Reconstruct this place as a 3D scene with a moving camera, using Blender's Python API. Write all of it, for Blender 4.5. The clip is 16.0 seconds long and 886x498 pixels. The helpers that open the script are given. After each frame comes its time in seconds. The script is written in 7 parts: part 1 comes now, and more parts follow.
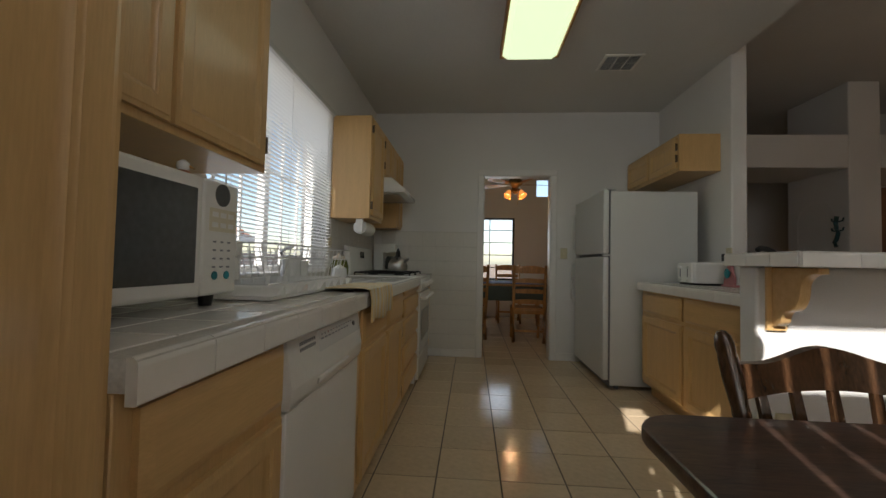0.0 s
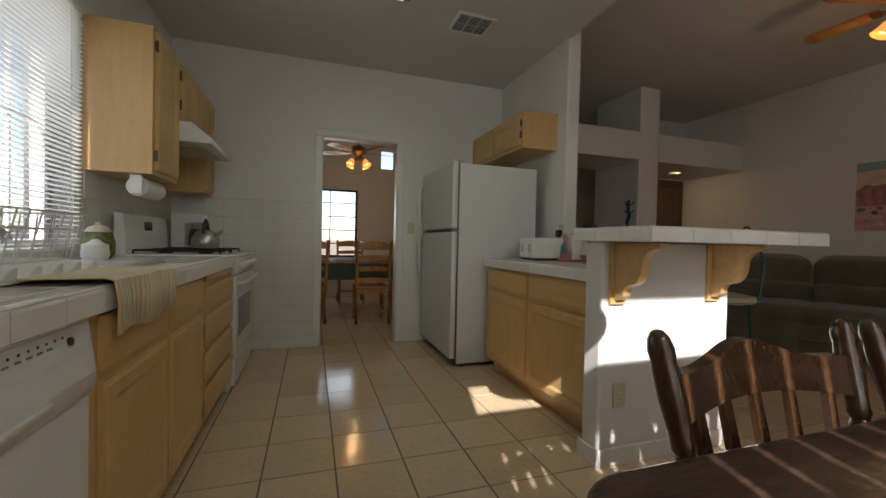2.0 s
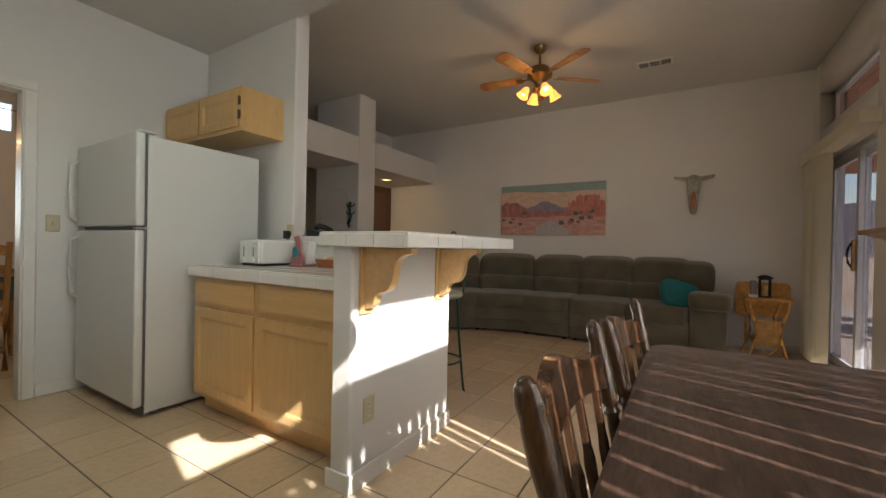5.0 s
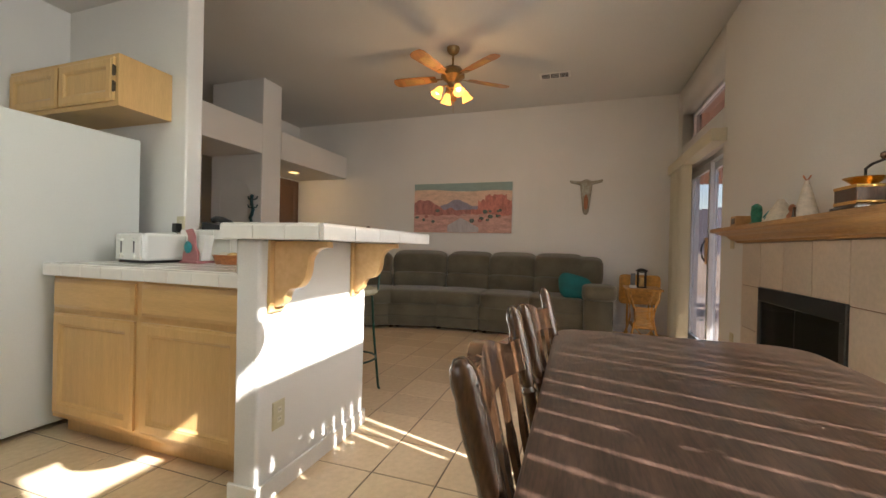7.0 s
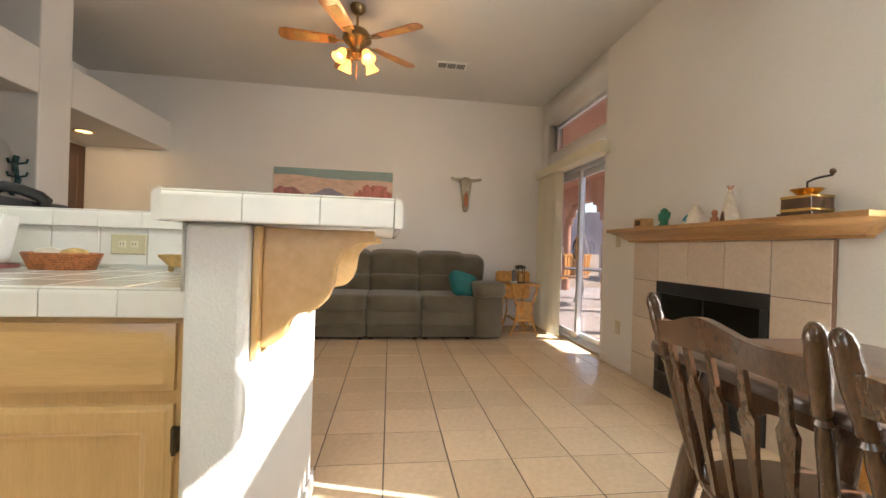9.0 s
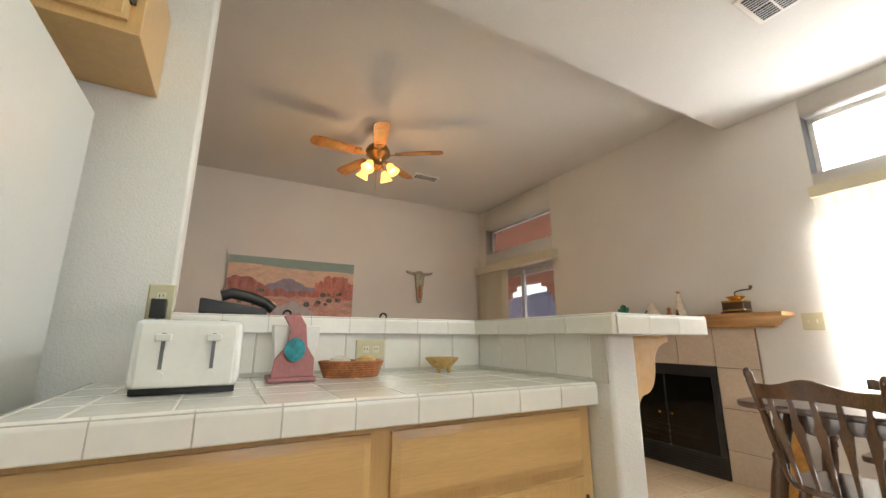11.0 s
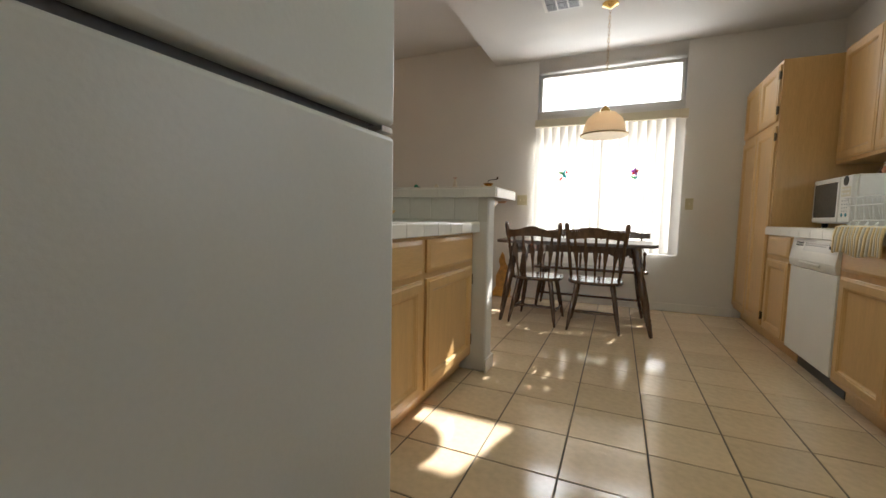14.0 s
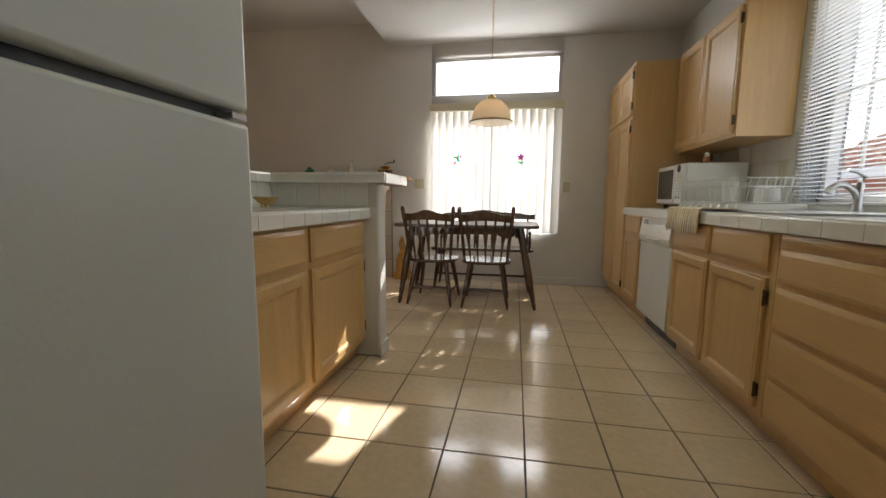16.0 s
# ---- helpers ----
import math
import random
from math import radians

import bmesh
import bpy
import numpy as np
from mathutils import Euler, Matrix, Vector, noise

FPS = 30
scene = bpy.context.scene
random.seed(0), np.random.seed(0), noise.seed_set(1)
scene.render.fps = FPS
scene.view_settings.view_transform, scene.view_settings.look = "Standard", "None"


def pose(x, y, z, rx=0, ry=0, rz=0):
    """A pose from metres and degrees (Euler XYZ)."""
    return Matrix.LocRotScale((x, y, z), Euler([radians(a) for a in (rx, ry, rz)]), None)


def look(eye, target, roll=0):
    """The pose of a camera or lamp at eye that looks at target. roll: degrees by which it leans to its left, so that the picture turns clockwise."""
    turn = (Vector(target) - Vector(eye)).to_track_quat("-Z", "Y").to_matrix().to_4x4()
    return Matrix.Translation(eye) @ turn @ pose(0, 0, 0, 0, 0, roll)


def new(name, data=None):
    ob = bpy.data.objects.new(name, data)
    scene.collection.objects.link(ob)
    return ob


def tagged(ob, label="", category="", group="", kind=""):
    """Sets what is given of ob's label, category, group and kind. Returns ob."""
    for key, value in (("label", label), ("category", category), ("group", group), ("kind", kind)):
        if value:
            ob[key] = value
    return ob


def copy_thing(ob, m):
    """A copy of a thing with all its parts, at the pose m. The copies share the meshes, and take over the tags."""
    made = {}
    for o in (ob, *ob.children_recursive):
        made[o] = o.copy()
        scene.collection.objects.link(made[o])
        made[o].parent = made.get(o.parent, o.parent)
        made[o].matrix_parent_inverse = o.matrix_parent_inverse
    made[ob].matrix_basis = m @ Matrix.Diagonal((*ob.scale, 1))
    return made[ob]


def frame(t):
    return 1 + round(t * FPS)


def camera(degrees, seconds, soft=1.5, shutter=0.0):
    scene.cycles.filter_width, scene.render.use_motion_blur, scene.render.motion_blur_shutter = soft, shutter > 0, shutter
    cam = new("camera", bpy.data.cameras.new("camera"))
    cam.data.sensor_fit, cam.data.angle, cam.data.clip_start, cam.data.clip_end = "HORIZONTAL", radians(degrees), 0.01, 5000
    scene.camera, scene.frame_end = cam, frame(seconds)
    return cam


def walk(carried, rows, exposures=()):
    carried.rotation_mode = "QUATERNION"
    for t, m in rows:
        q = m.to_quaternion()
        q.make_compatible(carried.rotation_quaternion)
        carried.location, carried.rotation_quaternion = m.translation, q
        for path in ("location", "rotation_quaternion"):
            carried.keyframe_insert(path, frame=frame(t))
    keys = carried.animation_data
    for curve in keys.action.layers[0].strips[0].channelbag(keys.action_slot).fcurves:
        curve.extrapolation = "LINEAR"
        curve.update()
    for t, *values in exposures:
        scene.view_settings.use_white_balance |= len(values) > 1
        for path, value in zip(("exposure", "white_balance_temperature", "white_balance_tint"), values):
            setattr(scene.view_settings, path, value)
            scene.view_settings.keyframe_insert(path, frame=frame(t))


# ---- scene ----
cam = camera(96.5, 16.0)
PATH = [
    (0, (2.227, 0.155, 1.047), (2.082, 2.148, 1.114), 1.2),
    (0.5, (2.242, 0.173, 1.041), (2.201, 2.172, 1.08), 1.2),
    (1, (2.26, 0.237, 1.021), (2.315, 2.237, 1.023), 1.3),
    (1.5, (2.251, 0.415, 1.03), (2.559, 2.391, 0.992), 1.5),
    (2, (2.267, 0.594, 1.039), (2.898, 2.491, 1.003), 1.3),
    (2.5, (2.291, 0.748, 1.044), (3.145, 2.556, 1.01), 1.2),
    (3, (2.334, 0.838, 1.047), (3.371, 2.548, 1.02), 1.1),
    (3.5, (2.358, 0.851, 1.054), (3.598, 2.421, 1.035), 1.3),
    (4, (2.343, 0.88, 1.061), (3.803, 2.247, 1.054), 1.4),
    (4.5, (2.32, 0.898, 1.067), (3.934, 2.078, 1.059), 1.3),
    (7, (2.314, 0.936, 1.044), (4.21, 1.571, 1.034), 1.3),
    (7.5, (2.355, 1.016, 1.048), (4.3, 1.48, 1.037), 1.4),
    (8, (2.514, 1.159, 1.031), (4.499, 1.405, 1.011), 1.5),
    (8.5, (2.64, 1.414, 1.027), (4.639, 1.401, 1.011), 1.7),
    (9, (2.684, 1.804, 1.02), (4.666, 1.538, 1.018), 1.8),
    (9.5, (2.615, 2.181, 1.022), (4.566, 1.77, 1.18), 1.8),
    (9.7, (2.587, 2.35, 1.042), (4.52, 1.891, 1.264), 1.6),
    (11.8, (2.783, 3.748, 1.054), (4.165, 2.358, 1.449), 0.4),
    (12, (2.753, 3.888, 1.069), (4.014, 2.377, 1.427), 0.6),
    (12.5, (2.725, 4.145, 1.021), (3.79, 2.47, 1.267), 0.8),
    (13, (2.782, 4.352, 1.008), (3.721, 2.589, 1.113), 1.1),
    (13.5, (2.817, 4.461, 0.966), (3.654, 2.644, 0.934), 1.3),
    (14, (2.852, 4.469, 0.936), (3.655, 2.645, 0.777), 1.1),
    (14.5, (2.84, 4.485, 0.941), (3.565, 2.634, 0.723), 0.9),
    (15, (2.819, 4.475, 0.939), (3.432, 2.586, 0.702), 0.6),
    (15.5, (2.792, 4.455, 0.943), (3.284, 2.531, 0.707), 0.6),
    (16, (2.76, 4.455, 0.961), (3.114, 2.502, 0.717), 0.5),
]
walk(cam, [(t, look(eye, target, roll)) for t, eye, target, roll in PATH],
     exposures=[(0, 0.58), (2.5, 1.1), (4.5, 1.7), (7.0, 2.45), (9.0, 3.0), (9.7, 3.0), (12.0, 2.5), (12.5, 2.28), (14.0, 1.84), (16.0, 1.57)])

# ---- light ----
world = bpy.data.worlds.new("sky")
scene.world = world
world.use_nodes = True
wn = world.node_tree.nodes
sky = wn.new("ShaderNodeTexSky")
sky.sky_type, sky.sun_disc = "NISHITA", False
sky.sun_elevation, sky.sun_rotation = radians(34.5), radians(195.9)
world.node_tree.links.new(sky.outputs[0], wn["Background"].inputs[0])
wn["Background"].inputs[1].default_value = 0.15
sun = new("sun", bpy.data.lights.new("sun", "SUN"))
sun.data.energy, sun.data.angle, sun.data.color = 4.6, radians(0.53), (1.0, 0.96, 0.91)
sun.matrix_basis = look((0, 0, 0), (0.285, 1.0, -0.714))


def window_light(name, x, y, z, w, h, energy, face, color=(0.93, 0.97, 1.0)):
    """Sky light that enters by a window's opening; face is the way it shines."""
    lamp = new(name, bpy.data.lights.new(name, "AREA"))
    lamp.data.shape, lamp.data.size, lamp.data.size_y = "RECTANGLE", w, h
    lamp.data.energy, lamp.data.color = energy, color
    lamp.matrix_basis = look((x, y, z), (x + face[0], y + face[1], z + face[2]))
    return lamp


def bulb(name, x, y, z, energy, color=(1.0, 0.62, 0.28), r=0.03):
    lamp = new(name, bpy.data.lights.new(name, "POINT"))
    lamp.data.energy, lamp.data.color, lamp.data.shadow_soft_size = energy, color, r
    lamp.location = (x, y, z)
    return lamp


window_light("skylight_south_window", 3.0, -0.52, 1.22, 1.4, 1.4, 14, (0, 1, -0.05), (0.98, 0.99, 1.0))
window_light("skylight_transom", 3.0, -0.52, 2.39, 1.4, 0.44, 6, (0, 1, -0.25), (0.95, 0.98, 1.0))
window_light("skylight_west_window", 1.10 - 0.06, 2.435, 1.58, 1.3, 1.15, 1.9, (1, 0, -0.1))
window_light("fluorescent_tubes", 2.66, 2.79, 2.64, 0.4, 1.1, 1.0, (0, 0, -1), (0.93, 1.0, 0.86))
window_light("skylight_dining", 2.58, 8.2, 1.35, 0.95, 1.2, 4, (0, -1, 0))
window_light("can_light", 7.2, 4.95, 2.1, 0.12, 0.12, 1.0, (0.35, 0, -1), (1.0, 0.66, 0.32))

# ---- materials ----
def material(name, color, rough=0.5, metal=0.0, vary=0.08, scale=6.0, grain=60.0, bump=0.0, stretch=(1, 1, 1), coat=0.0,
             transmission=0.0, rand=0.0, second=None, mix=0.5, sheen=0.0):
    """A surface with stains at one scale and grain at another; stretch draws the grain out along an axis."""
    m = bpy.data.materials.new(name)
    m.use_nodes = True
    n, l = m.node_tree.nodes, m.node_tree.links
    b = n["Principled BSDF"]
    b.inputs["Roughness"].default_value, b.inputs["Metallic"].default_value = rough, metal
    b.inputs["Coat Weight"].default_value, b.inputs["Coat Roughness"].default_value = coat, 0.08
    b.inputs["Transmission Weight"].default_value = transmission
    b.inputs["Sheen Weight"].default_value = sheen
    tc, mp = n.new("ShaderNodeTexCoord"), n.new("ShaderNodeMapping")
    mp.inputs["Scale"].default_value = stretch
    l.new(tc.outputs["Object"], mp.inputs["Vector"])
    big, fine = n.new("ShaderNodeTexNoise"), n.new("ShaderNodeTexNoise")
    for t, s, d in ((big, scale, 3), (fine, grain, 4)):
        t.inputs["Scale"].default_value, t.inputs["Detail"].default_value = s, d
        l.new(mp.outputs[0], t.inputs["Vector"])
    add = n.new("ShaderNodeMath")
    add.operation = "MULTIPLY_ADD"
    l.new(fine.outputs["Fac"], add.inputs[0])
    add.inputs[1].default_value = 0.5
    half = n.new("ShaderNodeMath")
    half.operation = "MULTIPLY"
    half.inputs[1].default_value = 0.5
    l.new(big.outputs["Fac"], half.inputs[0])
    l.new(half.outputs[0], add.inputs[2])
    ramp = n.new("ShaderNodeValToRGB")
    c2 = second or color
    lo = [max(0, c * (1 - 1.6 * vary)) for c in color]
    hi = [min(1, c * (1 + 1.2 * vary)) for c in c2]
    ramp.color_ramp.elements[0].position, ramp.color_ramp.elements[1].position = 0.36, 0.64
    ramp.color_ramp.elements[0].color, ramp.color_ramp.elements[1].color = (*lo, 1), (*hi, 1)
    l.new(add.outputs[0], ramp.inputs[0])
    out = ramp.outputs[0]
    if rand:
        info, hsv, mr = n.new("ShaderNodeObjectInfo"), n.new("ShaderNodeHueSaturation"), n.new("ShaderNodeMapRange")
        mr.inputs["To Min"].default_value, mr.inputs["To Max"].default_value = 1 - rand, 1 + rand
        l.new(info.outputs["Random"], mr.inputs["Value"])
        l.new(mr.outputs[0], hsv.inputs["Value"])
        l.new(out, hsv.inputs["Color"])
        out = hsv.outputs[0]
    l.new(out, b.inputs["Base Color"])
    r2 = n.new("ShaderNodeMapRange")
    r2.inputs["To Min"].default_value, r2.inputs["To Max"].default_value = max(0.02, rough * 0.8), min(1, rough * 1.25)
    l.new(big.outputs["Fac"], r2.inputs["Value"])
    l.new(r2.outputs[0], b.inputs["Roughness"])
    if bump:
        bp = n.new("ShaderNodeBump")
        bp.inputs["Strength"].default_value, bp.inputs["Distance"].default_value = 1.0, bump
        l.new(fine.outputs["Fac"], bp.inputs["Height"])
        l.new(bp.outputs[0], b.inputs["Normal"])
    return m


def emitter(name, color, strength):
    m = bpy.data.materials.new(name)
    m.use_nodes = True
    b = m.node_tree.nodes["Principled BSDF"]
    b.inputs["Base Color"].default_value = (*[min(1, c) for c in color], 1)
    b.inputs["Emission Color"].default_value, b.inputs["Emission Strength"].default_value = (*color, 1), strength
    return m


def glass(name, color=(1, 1, 1), rough=0.0):
    m = bpy.data.materials.new(name)
    m.use_nodes = True
    n, l = m.node_tree.nodes, m.node_tree.links
    t, g, x, f = (n.new(k) for k in ("ShaderNodeBsdfTransparent", "ShaderNodeBsdfGlossy", "ShaderNodeMixShader", "ShaderNodeLayerWeight"))
    t.inputs[0].default_value = (*color, 1)
    g.inputs["Roughness"].default_value = rough
    f.inputs[0].default_value = 0.5
    p, s = n.new("ShaderNodeMath"), n.new("ShaderNodeMath")
    p.operation, s.operation = "POWER", "MULTIPLY_ADD"
    p.inputs[1].default_value, s.inputs[1].default_value, s.inputs[2].default_value = 4.0, 0.6, 0.05
    l.new(f.outputs["Facing"], p.inputs[0])
    l.new(p.outputs[0], s.inputs[0])
    l.new(s.outputs[0], x.inputs[0])
    l.new(t.outputs[0], x.inputs[1])
    l.new(g.outputs[0], x.inputs[2])
    l.new(x.outputs[0], n["Material Output"].inputs[0])
    return m


def translucent(name, color, share=0.5):
    m = bpy.data.materials.new(name)
    m.use_nodes = True
    n, l = m.node_tree.nodes, m.node_tree.links
    t, d, x = (n.new(k) for k in ("ShaderNodeBsdfTranslucent", "ShaderNodeBsdfDiffuse", "ShaderNodeMixShader"))
    t.inputs[0].default_value = d.inputs[0].default_value = (*color, 1)
    x.inputs[0].default_value = share
    l.new(d.outputs[0], x.inputs[1])
    l.new(t.outputs[0], x.inputs[2])
    l.new(x.outputs[0], n["Material Output"].inputs[0])
    return m


M = {}
M["wall"] = material("wall_paint", (0.72, 0.705, 0.675), 0.6, vary=0.03, scale=1.5, grain=170, bump=0.0016)
M["ceiling"] = material("ceiling_paint", (0.66, 0.65, 0.625), 0.8, vary=0.03, scale=1.2, grain=120, bump=0.002)
M["trim"] = material("trim_paint", (0.76, 0.74, 0.70), 0.35, vary=0.03, scale=4, grain=80)
M["tile"] = material("floor_tile", (0.69, 0.535, 0.36), 0.12, vary=0.06, scale=3.5, grain=35, bump=0.0003, rand=0.06)
M["grout"] = material("floor_grout", (0.13, 0.11, 0.09), 0.9, vary=0.2, scale=5, grain=150, bump=0.001)
M["ctile"] = material("counter_tile", (0.80, 0.775, 0.725), 0.12, vary=0.02, scale=8, grain=25, bump=0.0006, rand=0.015)
M["cgrout"] = material("counter_grout", (0.58, 0.555, 0.505), 0.9, vary=0.1, grain=150)
M["wtile"] = material("wall_tile", (0.71, 0.69, 0.63), 0.25, vary=0.02, scale=8, grain=25, bump=0.0003, rand=0.012)
M["wbed"] = material("wall_tile_joint", (0.62, 0.60, 0.545), 0.85, vary=0.06, grain=150)
M["umber"] = material("hall_opening_brown", (0.11, 0.055, 0.032), 0.4, vary=0.08, scale=4, grain=60)
M["sun_blue"] = translucent("blue_glass", (0.03, 0.42, 0.42), 0.7)
M["sun_green"] = translucent("green_glass", (0.08, 0.45, 0.10), 0.7)
M["sun_red"] = translucent("red_glass", (0.7, 0.05, 0.05), 0.7)
M["sun_violet"] = translucent("violet_glass", (0.35, 0.08, 0.5), 0.7)
M["hearth"] = material("hearth_tile", (0.60, 0.50, 0.40), 0.3, vary=0.06, scale=4, grain=50, bump=0.0006, rand=0.05)
M["oak"] = material("pickled_oak", (0.60, 0.378, 0.155), 0.38, vary=0.03, scale=5, grain=45, stretch=(6, 6, 0.5), second=(0.64, 0.41, 0.175), bump=0.00015, coat=0.15)
M["oak_h"] = material("pickled_oak_level", (0.60, 0.378, 0.155), 0.38, vary=0.03, scale=5, grain=45, stretch=(6, 0.5, 6), second=(0.64, 0.41, 0.175), bump=0.00015, coat=0.15)
M["corbel"] = material("corbel_wood", (0.62, 0.38, 0.15), 0.4, vary=0.06, scale=4, grain=40, stretch=(5, 1, 1), second=(0.64, 0.42, 0.2), coat=0.15)
M["mantel"] = material("mantel_oak", (0.42, 0.22, 0.08), 0.4, vary=0.12, scale=4, grain=40, stretch=(0.6, 6, 6), second=(0.50, 0.28, 0.11), bump=0.0004)
M["dark"] = material("dark_wood", (0.055, 0.027, 0.013), 0.22, vary=0.15, scale=5, grain=40, stretch=(5, 5, 1), second=(0.08, 0.038, 0.018), coat=0.5)
M["dark_x"] = material("dark_wood_top", (0.034, 0.02, 0.015), 0.33, vary=0.35, scale=4, grain=30, stretch=(1, 7, 7), second=(0.078, 0.045, 0.033), bump=0.0004, coat=0.4)
M["chairseat"] = material("seat_wood", (0.06, 0.03, 0.015), 0.2, vary=0.3, scale=4, grain=30, stretch=(6, 1, 6), second=(0.1, 0.05, 0.03), coat=0.6)
M["honey"] = material("honey_wood", (0.42, 0.19, 0.05), 0.35, vary=0.15, scale=4, grain=40, stretch=(5, 5, 1), second=(0.52, 0.26, 0.08), coat=0.3)
M["enamel"] = material("white_enamel", (0.78, 0.78, 0.76), 0.22, vary=0.015, scale=3, grain=220, bump=0.0002)
M["fridge"] = material("fridge_enamel", (0.64, 0.645, 0.62), 0.34, vary=0.015, scale=3, grain=110, bump=0.0004)
M["gasket"] = material("grey_gasket", (0.16, 0.16, 0.17), 0.6, vary=0.1)
M["white_plastic"] = material("white_plastic", (0.76, 0.75, 0.71), 0.32, vary=0.02)
M["cream"] = material("cream_plastic", (0.66, 0.61, 0.46), 0.4, vary=0.03)
M["almond"] = material("almond_plate", (0.55, 0.50, 0.33), 0.4, vary=0.03)
M["black"] = material("black_plastic", (0.018, 0.018, 0.02), 0.3, vary=0.2, grain=150)
M["smoke"] = material("smoked_glass", (0.085, 0.09, 0.09), 0.08, vary=0.1)
M["iron"] = material("black_iron", (0.03, 0.03, 0.03), 0.45, metal=0.6, vary=0.2)
M["chrome"] = material("chrome", (0.75, 0.75, 0.76), 0.18, metal=1.0, vary=0.05)
M["steel"] = material("brushed_steel", (0.55, 0.55, 0.55), 0.3, metal=1.0, vary=0.08, stretch=(1, 1, 12))
M["alu"] = material("aluminium", (0.62, 0.63, 0.65), 0.4, metal=0.6, vary=0.05)
M["brass"] = material("brass", (0.72, 0.48, 0.16), 0.22, metal=1.0, vary=0.1)
M["abrass"] = material("antique_brass", (0.26, 0.18, 0.08), 0.3, metal=0.9, vary=0.2)
M["hinge"] = material("hinge_metal", (0.10, 0.075, 0.045), 0.4, metal=0.8, vary=0.2)
M["sofa"] = material("sofa_fabric", (0.11, 0.094, 0.06), 0.95, vary=0.22, scale=3.5, grain=260, bump=0.0014, second=(0.135, 0.116, 0.076), sheen=0.3)
M["teal"] = material("teal_cloth", (0.012, 0.16, 0.17), 0.85, vary=0.2, grain=200, bump=0.001)
M["wicker"] = material("wicker", (0.52, 0.26, 0.05), 0.45, vary=0.25, scale=20, grain=160, bump=0.001, coat=0.2)
M["wicker_d"] = material("basket_cane", (0.38, 0.13, 0.04), 0.5, vary=0.35, scale=30, grain=160, bump=0.001)
M["paper"] = material("paper", (0.78, 0.77, 0.74), 0.9, vary=0.03)
M["towel"] = material("yellow_towel", (0.80, 0.64, 0.34), 0.95, vary=0.1, grain=300, bump=0.002)
M["towel_w"] = material("white_towel", (0.75, 0.71, 0.62), 0.95, vary=0.08, grain=300, bump=0.002)
M["blade"] = material("fan_blade", (0.32, 0.13, 0.035), 0.35, vary=0.2, scale=4, grain=40, stretch=(1, 6, 6), second=(0.42, 0.19, 0.06), coat=0.3)
M["cane"] = material("cane_inset", (0.45, 0.27, 0.09), 0.6, vary=0.25, grain=120)
M["pink"] = material("dusty_pink", (0.42, 0.17, 0.17), 0.6, vary=0.08)
M["turq"] = material("turquoise", (0.02, 0.24, 0.28), 0.5, vary=0.25, scale=25)
M["cactus"] = material("cactus_green", (0.02, 0.20, 0.12), 0.5, vary=0.2, scale=30)
M["lizard"] = material("lizard_glaze", (0.012, 0.06, 0.07), 0.35, vary=0.3, scale=30)
M["bone"] = material("skull_clay", (0.42, 0.33, 0.24), 0.7, vary=0.25, scale=9, second=(0.35, 0.36, 0.30))
M["rust"] = material("rust_clay", (0.40, 0.16, 0.08), 0.7, vary=0.25, scale=12)
M["hide"] = material("hide", (0.66, 0.58, 0.47), 0.8, vary=0.12, scale=14)
M["bread"] = material("bread", (0.62, 0.40, 0.15), 0.7, vary=0.2, scale=12)
M["green"] = material("olive_glaze", (0.16, 0.17, 0.05), 0.25, vary=0.3, scale=30)
M["cloth"] = material("green_tablecloth", (0.09, 0.115, 0.10), 0.9, vary=0.12, grain=200, bump=0.001)
M["cloth2"] = material("blue_runner", (0.12, 0.14, 0.26), 0.85, vary=0.2, grain=200)
M["stucco"] = material("terracotta_stucco", (0.42, 0.215, 0.145), 0.9, vary=0.1, scale=2, grain=90, bump=0.004)
M["blockwall"] = material("block_wall", (0.42, 0.36, 0.32), 0.9, vary=0.15, scale=2, grain=60, bump=0.004)
M["concrete"] = material("patio_concrete", (0.42, 0.37, 0.33), 0.85, vary=0.1, scale=2, grain=60, bump=0.002)
M["dirt"] = material("desert_ground", (0.36, 0.27, 0.19), 0.95, vary=0.2, scale=0.4, grain=12, bump=0.01)
M["rooftile"] = material("clay_roof", (0.42, 0.20, 0.12), 0.85, vary=0.3, scale=5, grain=40, bump=0.004, rand=0.2)
M["mountain"] = material("mountain", (0.15, 0.13, 0.145), 0.95, vary=0.3, scale=0.02, grain=0.2)
M["leaf"] = material("leaves", (0.06, 0.10, 0.03), 0.6, vary=0.4, scale=3)
M["bark"] = material("bark", (0.10, 0.07, 0.05), 0.9, vary=0.3, scale=10, bump=0.005)
M["firebrick"] = material("firebrick", (0.05, 0.045, 0.04), 0.9, vary=0.3, grain=40, bump=0.002)
M["stoolpaint"] = material("green_metal", (0.015, 0.07, 0.05), 0.35, metal=0.3, vary=0.2)
M["seatpad"] = material("seat_pad", (0.45, 0.42, 0.30), 0.8, vary=0.1)
M["glass"] = glass("window_glass")
M["sglass"] = glass("screened_glass", (0.25, 0.225, 0.22))
M["sidevane"] = translucent("cream_vane", (0.62, 0.58, 0.46), 0.15)
M["hgrout"] = material("hearth_grout", (0.25, 0.15, 0.10), 0.9, vary=0.15, grain=120)
M["dglass"] = glass("firescreen_glass", (0.45, 0.47, 0.45), 0.02)
M["vane"] = translucent("vertical_vane", (0.82, 0.80, 0.75), 0.11)
M["slat"] = translucent("blind_slat", (0.88, 0.88, 0.86), 0.32)
M["bulbglass"] = emitter("lit_glass", (1.0, 0.36, 0.075), 0.5)
